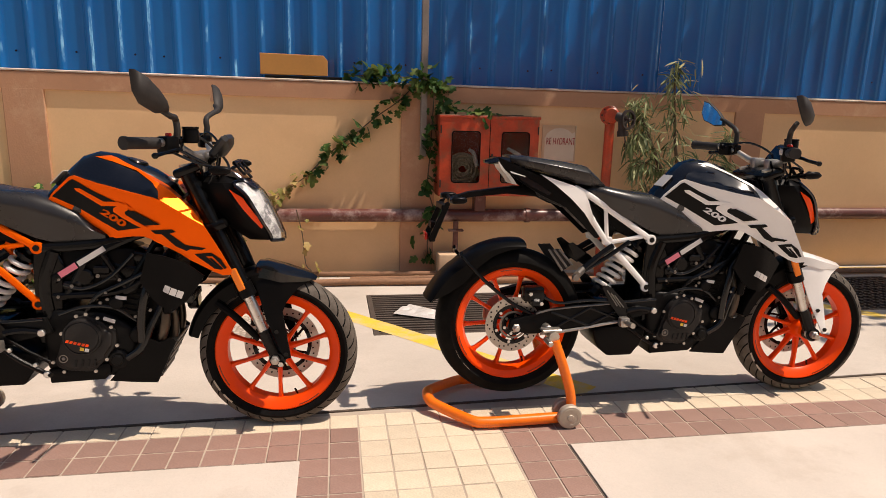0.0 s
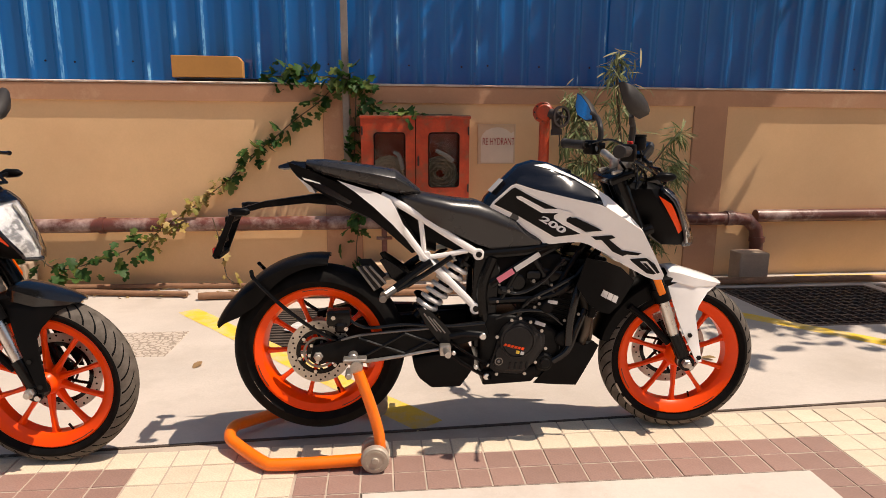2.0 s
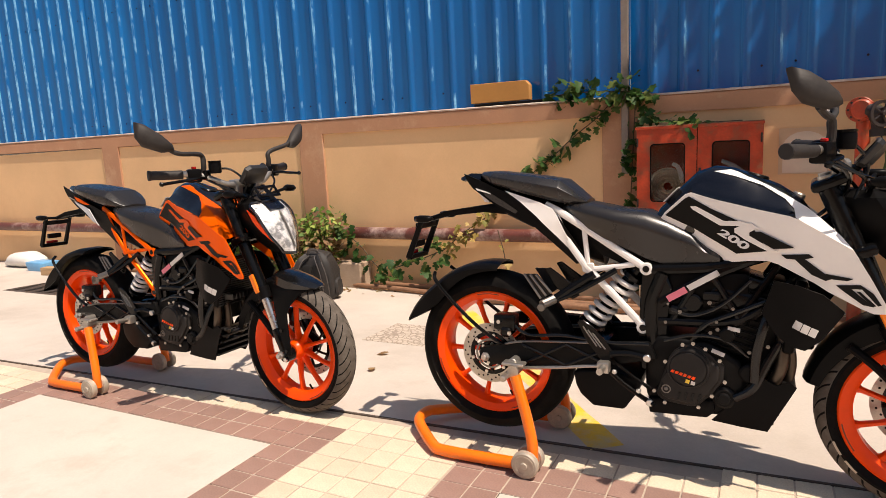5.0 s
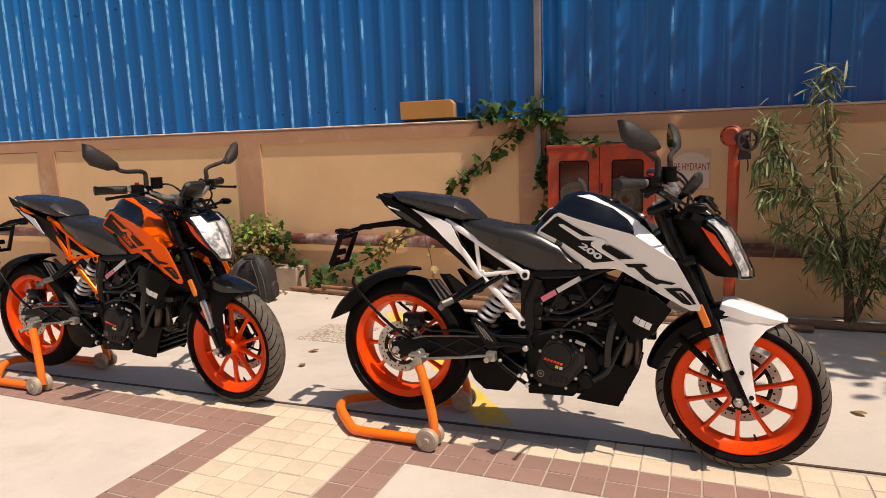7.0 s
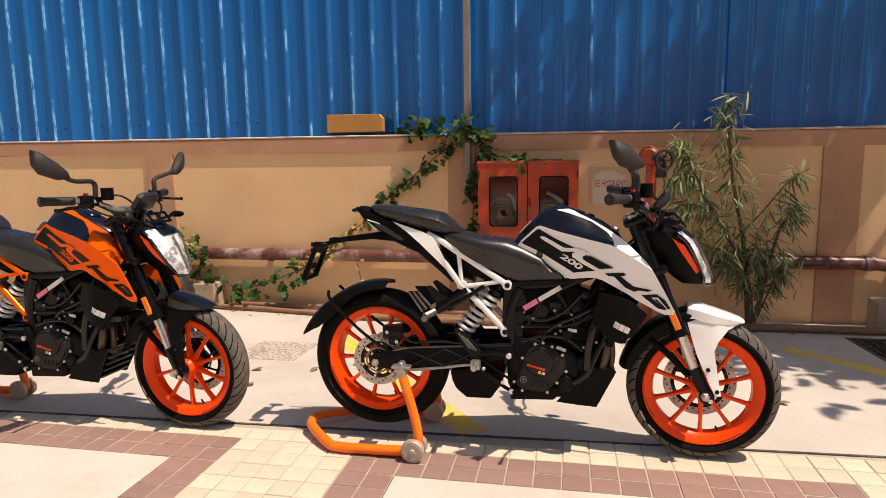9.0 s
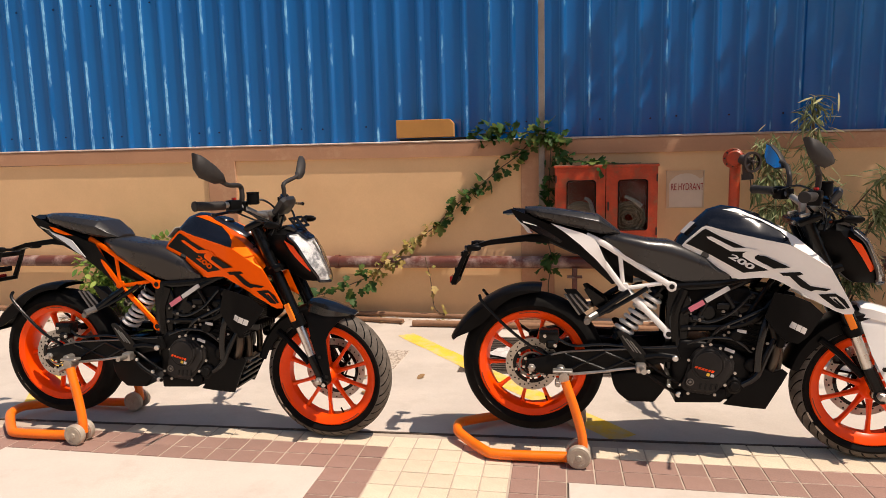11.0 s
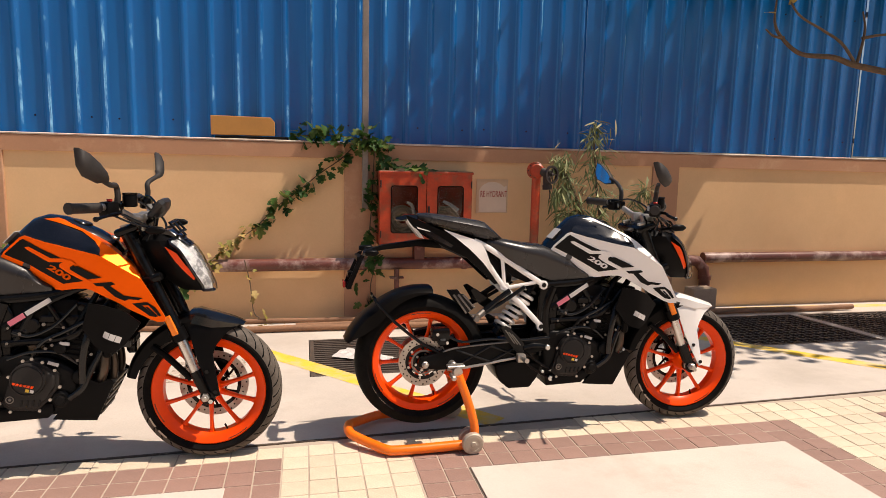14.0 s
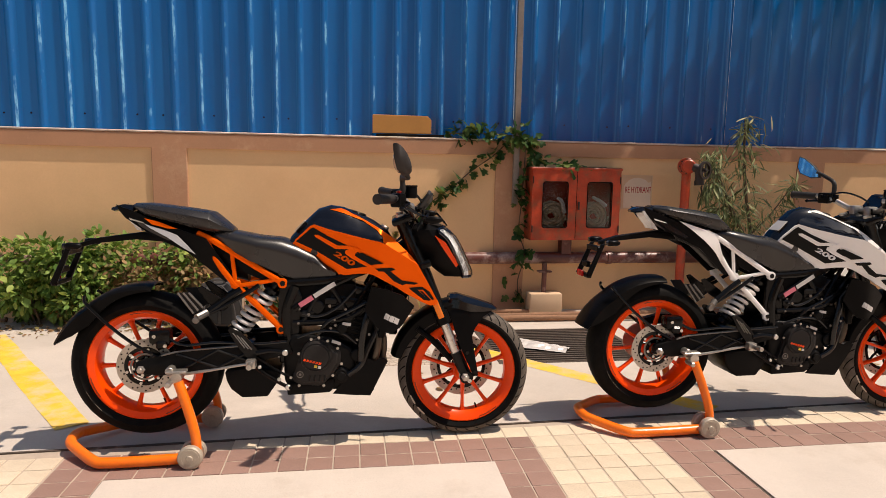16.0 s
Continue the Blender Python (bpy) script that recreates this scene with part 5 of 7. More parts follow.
        part("fork_collar", tube([(1.232, y, 0.575), (1.252, y, 0.528)], 0.032, 16, smooth=False), M["plastic"], leg)
        part("fork_slider", tube([(1.245, y, 0.545), (1.312, y, 0.372)], 0.0205, 16, smooth=False), M["silver"], leg, "polished fork slider")
        ft = tube([(1.302, y, 0.398), (1.355, y, 0.285)], 0.026, 14, smooth=False)
        disc(0.030, -0.024, 0.024, 18, 0.004, bm=ft, m=Matrix.Translation((1.352, y, 0.288)))
        part("fork_foot", ft, M["black_metal"], leg)
        part("pinch_bolt", bolt_at(1.365, y + s * 0.024, 0.275, 0.010, 0.008, s), M["silver"], leg)
        part("fork_reflector", merge(None, box(-0.013, 0.013, -0.006, 0.006, -0.042, 0.042, 0.003), Matrix.Translation((1.222, s * 0.113, 0.595)) @ Matrix.Rotation(radians(-23), 4, "Y")), M["amber"], leg, "amber fork reflector")
    tc_ = box(-0.045, 0.05, -0.12, 0.12, -0.016, 0.016, 0.012, 2)
    part("triple_clamp", merge(None, tc_, Matrix.Translation((1.065, 0, 0.978)) @ Matrix.Rotation(radians(-23), 4, "Y")), M["black_metal"], bike, at=ST)
    part("lower_clamp", merge(None, box(-0.045, 0.05, -0.12, 0.12, -0.018, 0.018, 0.012, 2), Matrix.Translation((1.145, 0, 0.78)) @ Matrix.Rotation(radians(-23), 4, "Y")), M["black_metal"], bike, at=ST)
    fc = box(1.225, 1.275, 0.06, 0.115, 0.36, 0.45, 0.012, 2)
    part("front_caliper", fc, M["black_metal"], bike, at=ST)
    part("front_mudguard_rear", arc_shell(1.345, 0.293, 0.330, 96, 166, 0.068, 0.075, 16, flare=lambda t: 1.0 - 0.45 * t), M["plastic"], bike, "black rear half of the front mudguard", at=ST)
    part("mudguard_brace", both(lambda q: tube([(1.135, q * 0.072, 0.500), (1.20, q * 0.078, 0.450), (1.285, q * 0.080, 0.362)], 0.0135, 8)), M["plastic"], bike, at=ST)
    secs = [(1.278, 0.640, 0.628, 0.590, 0.060), (1.310, 0.642, 0.626, 0.592, 0.074), (1.38, 0.622, 0.606, 0.576, 0.080), (1.44, 0.603, 0.590, 0.573, 0.064), (1.476, 0.590, 0.580, 0.572, 0.046), (1.490, 0.580, 0.575, 0.570, 0.028)]
    loops = [[Vector((x - 0.012, -w, e)), Vector((x, -w * 0.96, sh_)), Vector((x + 0.002, -w * 0.40, r)), Vector((x + 0.002, w * 0.40, r)), Vector((x, w * 0.96, sh_)), Vector((x - 0.012, w, e)),
              Vector((x - 0.012, w - 0.005, e)), Vector((x - 0.004, w * 0.88, sh_ - 0.006)), Vector((x - 0.004, w * 0.38, r - 0.006)), Vector((x - 0.004, -w * 0.38, r - 0.006)), Vector((x - 0.004, -w * 0.88, sh_ - 0.006)), Vector((x - 0.012, -w + 0.005, e))] for x, r, sh_, e, w in secs]
    gp = part("front_mudguard", rings(loops), guard, bike, ("white" if guard == M["white"] else "black") + " angular front mudguard", at=ST, smooth=25)
    sg = [(1.268, 0.600), (1.322, 0.598), (1.38, 0.580), (1.43, 0.576), (1.468, 0.572), (1.426, 0.551), (1.388, 0.505), (1.374, 0.470), (1.388, 0.38), (1.402, 0.300), (1.380, 0.298), (1.34, 0.385), (1.312, 0.45), (1.284, 0.542)]
    part("mudguard_side", both(lambda s: plate(sg, lambda x, z: lerp(x, [(1.27, 0.073), (1.31, 0.079), (1.38, 0.081), (1.43, 0.063), (1.468, 0.045)]) + 0.17 * (0.55 - z) - 0.25 * max(0, z - 0.575), 0.006, side=s)), guard if guard == M["white"] else M["plastic"], gp, smooth=20)
    gb = [bolt_at(x, s * y, z, 0.009, 0.005, s) for s in (-1, 1) for x, y, z in ((1.352, 0.106, 0.40), (1.386, 0.120, 0.318))]
    part("mudguard_bolt", gb, M["black_metal"], gp)
    part("front_brake_hose", tube([(1.25, 0.09, 0.45), (1.24, 0.10, 0.60), (1.17, 0.06, 0.80), (1.14, 0.0, 0.95), (1.06, -0.1, 1.03)], 0.005, 8), M["cable"], bike, at=ST)

    # headlight
    lv = [(0.724, 1.255, 1.352, 0.034), (0.748, 1.222, 1.350, 0.050), (0.80, 1.165, 1.328, 0.080), (0.86, 1.125, 1.300, 0.098), (0.90, 1.110, 1.276, 0.100), (0.935, 1.108, 1.238, 0.090), (0.956, 1.120, 1.200, 0.060)]
    loops = [[Vector((b, -w * 0.7, z)), Vector((b + (f - b) * 0.55, -w, z)), Vector((f - 0.02, -w * 0.9, z)), Vector((f - 0.006, -w * 0.6, z)), Vector((f, 0, z)), Vector((f - 0.006, w * 0.6, z)), Vector((f - 0.02, w * 0.9, z)), Vector((b + (f - b) * 0.55, w, z)), Vector((b, w * 0.7, z))] for z, b, f, w in lv]
    hl = part("headlight", rings(loops), M["plastic"], bike, "black angular headlight unit", at=ST, smooth=25)
    loops = [[Vector((f + g - 0.035 * abs(q) ** 2.0, w * 0.97 * q, z)) for q in (-1, -0.8, -0.5, -0.2, 0.2, 0.5, 0.8, 1)] for (z, b, f, w), g in zip(lv[:6], (0.012,) * 6)]
    part("lamp_reflector", rings(loops, closed_ends=False, wrap=False), M["reflector"], hl, "bright curved reflector", smooth=60)
    loops = [[Vector((f + 0.030 - 0.046 * abs(q) ** 2.2, w * 1.0 * q, z)) for q in (-1, -0.75, -0.4, 0, 0.4, 0.75, 1)] + [Vector((f + 0.027 - 0.046 * abs(q) ** 2.2, w * 0.985 * q, z)) for q in (1, 0.75, 0.4, 0, -0.4, -0.75, -1)] for z, b, f, w in lv[:6]]
    ln = part("lamp_lens", rings(loops), M["lens"], hl, "clear headlight lens", smooth=50)
    ln.visible_shadow = False
    def rim_of(q, ks):
        return [(f + 0.026 - 0.046 * abs(q) ** 2.2, w * q, z) for z, b, f, w in ks]
    edge = rim_of(-1.0, lv[:6]) + [(lv[5][2] + 0.016, 0, lv[5][0] + 0.006)] + rim_of(1.0, lv[:6])[::-1] + [(lv[0][2] + 0.018, 0, lv[0][0] - 0.004)]
    part("lamp_bezel", tube(edge + edge[:1], 0.0065, 8, 3), M["gloss_black"], hl, "black bezel round the lens")
    part("lamp_divider", tube([(f + 0.019, 0.0, z) for z, b, f, w in lv[1:5]], 0.0045, 6), M["dull_bolt"], hl)
    hs = [(1.205, 0.912), (1.250, 0.885), (1.302, 0.800), (1.330, 0.752), (1.300, 0.772), (1.245, 0.850)]
    part("headlight_flash", both(lambda s: plate(hs, lambda x, z: lerp(z, [(0.74, 0.050), (0.80, 0.083), (0.86, 0.100), (0.93, 0.098)]) - 0.25 * max(0, x - 1.26) + 0.003, 0.004, side=s)), M["rim"], hl, "orange headlight side flash")
    part("nose_fin", prism([(1.165, 0.955), (1.215, 0.955), (1.29, 0.905), (1.285, 0.915), (1.21, 0.972), (1.17, 0.972)], -0.045, 0.045, 0.004), M["gloss_black"], hl)
    tilt_ = Matrix.Translation((1.232, 0, 0.984)) @ Matrix.Rotation(radians(-40), 4, "Y")
    pf = bmesh.new()
    for b_ in ((-0.004, 0.004, -0.062, 0.062, 0.018, 0.030), (-0.004, 0.004, -0.062, 0.062, -0.030, -0.018), (-0.004, 0.004, -0.062, -0.050, -0.030, 0.030), (-0.004, 0.004, 0.050, 0.062, -0.030, 0.030), (-0.003, 0.003, -0.012, 0.012, -0.05, 0.02)):
        merge(pf, box(*b_, 0.002), tilt_)
    part("plate_frame", pf, M["black_metal"], hl, "small open black plate frame")

    # bars, controls, mirrors
    hb = tube([(0.965, -0.365, 1.090), (1.035, -0.22, 1.085), (1.085, -0.10, 1.035), (1.090, 0, 1.030), (1.085, 0.10, 1.035), (1.035, 0.22, 1.085), (0.965, 0.365, 1.090)], 0.0135, 12)
    bar = part("handlebar", hb, M["steel"], bike, "wide tapered handlebar", at=Matrix.Translation((0.016, 0, -0.012)) @ ST)
    part("bar_clamp", both(lambda s: box(1.055, 1.105, s * 0.05 - 0.02, s * 0.05 + 0.02, 0.98, 1.052, 0.008, 2)), M["steel"], bar)
    for s in (-1, 1):
        g = tube([(0.955, s * 0.375, 1.091), (1.012, s * 0.262, 1.087)], 0.0185, 14, smooth=False)
        disc(0.021, -0.006, 0.006, 14, 0.002, bm=g, m=Matrix.Translation((0.955, s * 0.375, 1.091)) @ Matrix.Rotation(radians(-25 * -s), 4, "Z"))
        part("grip", g, M["rubber"], bar, "black rubber grip")
        sw_ = merge(None, box(-0.024, 0.024, -0.028, 0.028, -0.026, 0.03, 0.008, 2), Matrix.Translation((1.032, s * 0.222, 1.078)) @ Matrix.Rotation(radians(25 * s), 4, "Z"))
        part("switch_box", sw_, M["plastic"], bar)
        part("switch", merge(None, box(-0.032, -0.02, -0.012, 0.012, 0.0, 0.022, 0.003), Matrix.Translation((1.032, s * 0.222, 1.078))), M["decal_grey"] if s < 0 else M["plastic"], bar)
        part("lever", tube([(1.055, s * 0.19, 1.07), (1.075, s * 0.24, 1.068), (1.055, s * 0.31, 1.062), (1.045, s * 0.385, 1.056)], 0.0065, 8), M["black_metal"], bar)
        part("lever_ball", merge(None, hull([(-0.009, -0.004, 0.004, 0.004), (-0.004, -0.009, 0.009, 0.009), (0.004, -0.009, 0.009, 0.009), (0.009, -0.004, 0.004, 0.004)], 2.0, 12), Matrix.Translation((1.045, s * 0.388, 1.056))), M["black_metal"], bar)
        mx, mv, mz = mirror if s < 0 else (1.045, 0.385, 1.245)
        mr = tube([(1.045, s * 0.185, 1.085), (1.052, s * 0.185, 1.125), (1.050, s * 0.195, 1.165), (mx + 0.020, s * (mv - 0.092), mz - 0.05), (mx + 0.005, s * (mv - 0.052), mz - 0.031)], 0.0115, 10, r2=0.009)
        mir = part("mirror_arm", mr, M["rubber"], bar)
        R = Matrix.Translation((mx, s * mv, mz - 0.012 * s)) @ Matrix.Rotation(radians(s * 28), 4, "X") @ Matrix.Rotation(radians(s * (swing if s < 0 else 16)), 4, "Z") @ Matrix.Rotation(radians(14 if s > 0 else 0), 4, "Y")
        pts = [(-0.088, -0.012), (-0.045, -0.038), (0.030, -0.047), (0.066, -0.024), (0.088, 0.030), (0.055, 0.036), (-0.020, 0.026), (-0.072, 0.008)]
        loops = [[Vector((x, s * a * k, b * k)) for a, b in pts] for x, k in ((-0.016, 0.96), (-0.012, 1.0), (0.002, 0.97), (0.014, 0.78), (0.022, 0.45))]
        part("mirror_housing", merge(None, rings(loops), R), M["rubber"], mir, "black pointed mirror housing", smooth=50)
        gl = bmesh.new()
        gl.faces.new([gl.verts.new((-0.0175, s * a * 0.9, b * 0.9)) for a, b in pts])
        part("mirror_glass", merge(None, gl, R), M["shade_glass"], mir, "mirror glass", smooth=None)
    cup = lathe([(0, 0.0), (0.022, 0.0), (0.026, 0.004), (0.026, 0.04), (0.024, 0.046), (0, 0.046)], 20, close=False, m=Matrix.Translation((1.085, -0.155, 1.085)) @ Matrix.Rotation(radians(90), 4, "X"))
    part("brake_reservoir", cup, M["plastic"], bar, "black brake fluid cup")
    part("start_button", disc(0.010, -0.004, 0.006, 12, 0.002, m=Matrix.Translation((1.035, -0.222, 1.112)) @ Matrix.Rotation(radians(90), 4, "X")), M["tail_red"], bar)
    IN = ST @ Matrix.Translation((1.165, 0, 1.055)) @ Matrix.Rotation(radians(-52), 4, "Y")
    ins = rings([[Vector((x * k, y * k, z)) for x, y in ((-0.046, -0.05), (-0.034, -0.066), (0.034, -0.066), (0.048, -0.046), (0.048, 0.046), (0.034, 0.066), (-0.034, 0.066), (-0.046, 0.05))] for z, k in ((-0.024, 0.50), (-0.020, 0.66), (-0.008, 0.92), (0.006, 1.0), (0.012, 0.96))])
    inst = part("instrument", ins, M["pod"], bike, "dark grey instrument pod", at=IN, smooth=30)
    part("display", box(-0.036, 0.036, -0.055, 0.055, 0.0142, 0.016), M["gloss_black"], inst, "dark display glass", smooth=None)
    part("instrument_stay", tube([(1.10, 0, 0.99), (1.14, 0, 1.02), (1.155, 0, 1.045)], 0.012, 8), M["black_metal"], bike, at=ST)
    cbl = tube([(1.04, -0.20, 1.07), (1.10, -0.16, 1.03), (1.16, -0.08, 0.97), (1.12, -0.04, 0.88), (1.02, -0.06, 0.80)], 0.005, 8)
    tube([(1.04, 0.20, 1.07), (1.12, 0.16, 1.02), (1.17, 0.06, 0.96), (1.10, 0.05, 0.86), (1.0, 0.08, 0.78)], 0.005, 8, bm=cbl)
    tube([(1.03, -0.23, 1.06), (1.13, -0.20, 1.01), (1.18, -0.10, 0.98), (1.14, 0.02, 0.92)], 0.004, 8, bm=cbl)
    tube([(1.05, -0.17, 1.07), (1.11, -0.12, 1.00), (1.10, -0.06, 0.94), (1.03, -0.07, 0.87)], 0.0055, 8, bm=cbl)
    tube([(1.03, 0.21, 1.08), (1.09, 0.12, 1.10), (1.15, 0.03, 1.05), (1.15, -0.03, 0.95)], 0.0045, 8, bm=cbl)
    tube([(1.06, -0.14, 1.09), (1.12, -0.09, 1.085), (1.16, -0.05, 1.02), (1.13, -0.07, 0.93)], 0.0045, 8, bm=cbl)
    part("control_cable", cbl, M["cable"], bike, at=ST)
    part("clamp_bolt", [disc(0.007, -0.004, 0.006, 8, 0.001, m=Matrix.Translation((x, y, 1.045)) @ Matrix.Rotation(radians(90), 4, "X")) for x in (1.066, 1.094) for y in (-0.05, 0.05)], M["silver"], bar)
    part("perch", both(lambda s: box(1.040, 1.066, s * 0.178 - 0.016, s * 0.178 + 0.016, 1.060, 1.100, 0.005, 2)), M["black_metal"], bar)
    part("reservoir_cap", lathe([(0, 0.046), (0.027, 0.046), (0.027, 0.053), (0, 0.053)], 20, close=False, m=Matrix.Translation((1.085, -0.155, 1.085)) @ Matrix.Rotation(radians(90), 4, "X")), M["black_metal"], bar)
    ics = []
    for s in (-1, 1):
        ic = merge(None, hull([(-0.03, -0.006, 0.006, 0.008), (-0.01, -0.016, 0.016, 0.018), (0.025, -0.014, 0.014, 0.016), (0.04, -0.005, 0.005, 0.006)]), Matrix.Translation((1.19, s * 0.175, 0.985)))
        tube([(1.17, s * 0.06, 0.965), (1.19, s * 0.165, 0.985)], 0.007, 8, bm=ic)
        ics.append(ic)
    part("front_indicator", ics, M["plastic"], bike, at=ST)
    # set the width and the stretch of the middle of the machine
    for ob in bike.children:
        kind = ob.name.split(".")[0]
        if kind in wide:
            ob.matrix_basis = Matrix.Translation((0.55, 0, 1.18)) @ Matrix.Diagonal((1.03, wide[kind], 1.03, 1)) @ Matrix.Translation((-0.55, 0, -1.18))
    return bike


def paddock_stand(at):
    st = empty("paddock_stand", "orange tubular rear paddock stand with metal rollers", "paddock stand", at=at, group="paddock stands")
    base = tube([(0.17, -0.205, 0.030), (0.0, -0.205, 0.026), (-0.13, -0.205, 0.026), (-0.185, -0.185, 0.028), (-0.30, -0.075, 0.045), (-0.325, -0.03, 0.052), (-0.325, 0.03, 0.052), (-0.30, 0.075, 0.045), (-0.185, 0.185, 0.028), (-0.13, 0.205, 0.026), (0.0, 0.205, 0.026), (0.17, 0.205, 0.030)], 0.0215, 14)
    part("base_tube", base, M["stand"], st)
    for s in (-1, 1):
        up = part("upright", tube([(0.215, s * 0.205, 0.045), (0.212, s * 0.20, 0.12), (0.185, s * 0.185, 0.22), (0.145, s * 0.165, 0.335)], 0.0195, 12), M["stand"], st)
        hk = tube([(0.14, s * 0.175, 0.352), (0.14, s * 0.125, 0.352)], 0.021, 14, smooth=False)
        box(0.095, 0.175, s * 0.145 - 0.02, s * 0.145 + 0.02, 0.366, 0.378, 0.003, bm=hk)
        disc(0.012, -0.03, 0.03, 6, 0.003, bm=hk, m=Matrix.Translation((0.115, s * 0.18, 0.335)))
        part("lift_pad", hk, M["steel"], up, "grey metal lift pad")
        for y in (-0.032, 0.030):
            w = disc(0.048, -0.014, 0.014, 32, 0.005, m=Matrix.Translation((0.198, s * 0.205 + y, 0.048)))
            disc(0.013, -0.019, 0.019, 12, 0.002, bm=w, m=Matrix.Translation((0.198, s * 0.205 + y, 0.048)))
            lathe([(0.030, -0.0155), (0.036, -0.0155), (0.036, 0.0155), (0.030, 0.0155)], 24, bm=w, m=Matrix.Translation((0.198, s * 0.205 + y, 0.048)))
            part("roller", w, M["roller"], st, "worn cast metal roller")
    return st


motorcycle("motorcycle", "white and black naked motorcycle with orange wheels on a paddock stand", pose(0.698, 2.425, 0, -1.9), M["white"], M["white"], M["white"], M["white"], "white painted", (1.014, 0.322, 1.230), 42)
motorcycle("motorcycle", "orange and black naked motorcycle with orange wheels on a paddock stand", pose(-1.563, 2.364, 0, -1.9), M["orange"], M["tail_sheen"], M["gloss_guard"], M["orange"], "orange painted", (1.050, 0.400, 1.222), 16)
stand_a = paddock_stand(pose(0.691, 2.415, 0))
copy_thing(stand_a, pose(-1.548, 2.355, 0))


# ---- things along the wall ----
M["glass"], _nt, _b = nodes_of("dusty_glass")
_b.inputs["Roughness"].default_value, _b.inputs["Transmission Weight"].default_value, _b.inputs["IOR"].default_value = 0.08, 1.0, 1.45
_b.inputs["Base Color"].default_value = (0.85, 0.82, 0.78, 1)
M["hose"] = paint("canvas_hose", (0.40, 0.33, 0.24), 0.85, vary=0.2, scale=30)
M["sign"] = paint("cream_board", (0.66, 0.46, 0.29), 0.6, vary=0.05, scale=5)
M["sign_pale"] = paint("pale_patch", (0.74, 0.60, 0.46), 0.55, vary=0.04, scale=6)
M["sign_red"] = paint("red_lettering", (0.36, 0.012, 0.012), 0.6, vary=0.05)
M["cast"] = paint("dark_cast_iron", (0.045, 0.032, 0.028), 0.5, metal=0.3, vary=0.3, scale=12, bump=0.2)
M["stem"] = paint("bark", (0.13, 0.085, 0.05), 0.85, vary=0.3, scale=20, bump=0.6)
M["bag"] = paint("thin_plastic", (0.62, 0.58, 0.55), 0.25, vary=0.1, scale=20)
M["pack"] = paint("black_nylon", (0.024, 0.021, 0.020), 0.62, vary=0.25, scale=12, fine=350, bump=0.4)
M["pack_dark"] = paint("black_mesh_padding", (0.008, 0.0075, 0.0075), 0.75, vary=0.2, scale=15, fine=500, bump=0.5)
M["pack_edge"] = paint("grey_webbing", (0.10, 0.09, 0.085), 0.7, vary=0.2, scale=20, fine=400, bump=0.3)
M["blue_tub"] = paint("blue_plastic", (0.16, 0.42, 0.72), 0.4, vary=0.08)
M["sack"] = paint("white_sacking", (0.72, 0.70, 0.66), 0.7, vary=0.08, bump=0.4)
M["wood"] = paint("raw_timber", (0.46, 0.30, 0.16), 0.8, vary=0.2, stretch=(1, 6, 6))


def leaf_material(name, colours):
    m, nt, b = nodes_of(name)
    oi = nt.nodes.new("ShaderNodeObjectInfo")
    ge = nt.nodes.new("ShaderNodeNewGeometry")
    ad = nt.nodes.new("ShaderNodeMath")
    ad.operation = "ADD"
    link(nt, oi.outputs["Random"], ad.inputs[0])
    link(nt, ge.outputs["Random Per Island"], ad.inputs[1])
    fr = nt.nodes.new("ShaderNodeMath")
    fr.operation = "FRACT"
    link(nt, ad.outputs["Value"], fr.inputs[0])
    n = len(colours)
    col = ramp(nt, fr.outputs["Value"], [(k / max(1, n - 1), c) for k, c in enumerate(colours)]).outputs["Color"]
    nz = noise_node(nt, 40.0)
    sh = ramp(nt, nz.outputs["Fac"], [(0.3, (0.75, 0.75, 0.75)), (0.7, (1, 1, 1))]).outputs["Color"]
    col = mix(nt, 1.0, col, sh, "MULTIPLY")
    link(nt, col, b.inputs["Base Color"])
    b.inputs["Roughness"].default_value = 0.55
    b.inputs["Specular IOR Level"].default_value = 0.25
    tr = nt.nodes.new("ShaderNodeBsdfTranslucent")
    link(nt, col, tr.inputs["Color"])
    ms = nt.nodes.new("ShaderNodeMixShader")
    ms.inputs["Fac"].default_value = 0.28
    link(nt, b.outputs["BSDF"], ms.inputs[1])
    link(nt, tr.outputs["BSDF"], ms.inputs[2])
    link(nt, ms.outputs["Shader"], nt.nodes["Material Output"].inputs["Surface"])
    return m


M["leaf_vine"] = leaf_material("vine_leaf", [(0.028, 0.075, 0.015), (0.055, 0.125, 0.024), (0.040, 0.095, 0.018), (0.20, 0.25, 0.06)])
M["leaf_dry"] = leaf_material("yellowed_leaf", [(0.50, 0.34, 0.12), (0.18, 0.22, 0.04), (0.58, 0.42, 0.16), (0.36, 0.24, 0.06), (0.24, 0.30, 0.05)])
M["leaf_long"] = leaf_material("oleander_leaf", [(0.075, 0.105, 0.040), (0.26, 0.30, 0.12), (0.15, 0.19, 0.07), (0.55, 0.56, 0.28), (0.10, 0.14, 0.05)])
M["leaf_bush"] = leaf_material("bush_leaf", [(0.08, 0.17, 0.030), (0.22, 0.34, 0.06), (0.42, 0.50, 0.12), (0.10, 0.20, 0.04), (0.30, 0.42, 0.10)])
M["leaf_brown"] = leaf_material("dead_leaf", [(0.32, 0.18, 0.08), (0.20, 0.11, 0.05), (0.46, 0.29, 0.14), (0.16, 0.16, 0.05)])


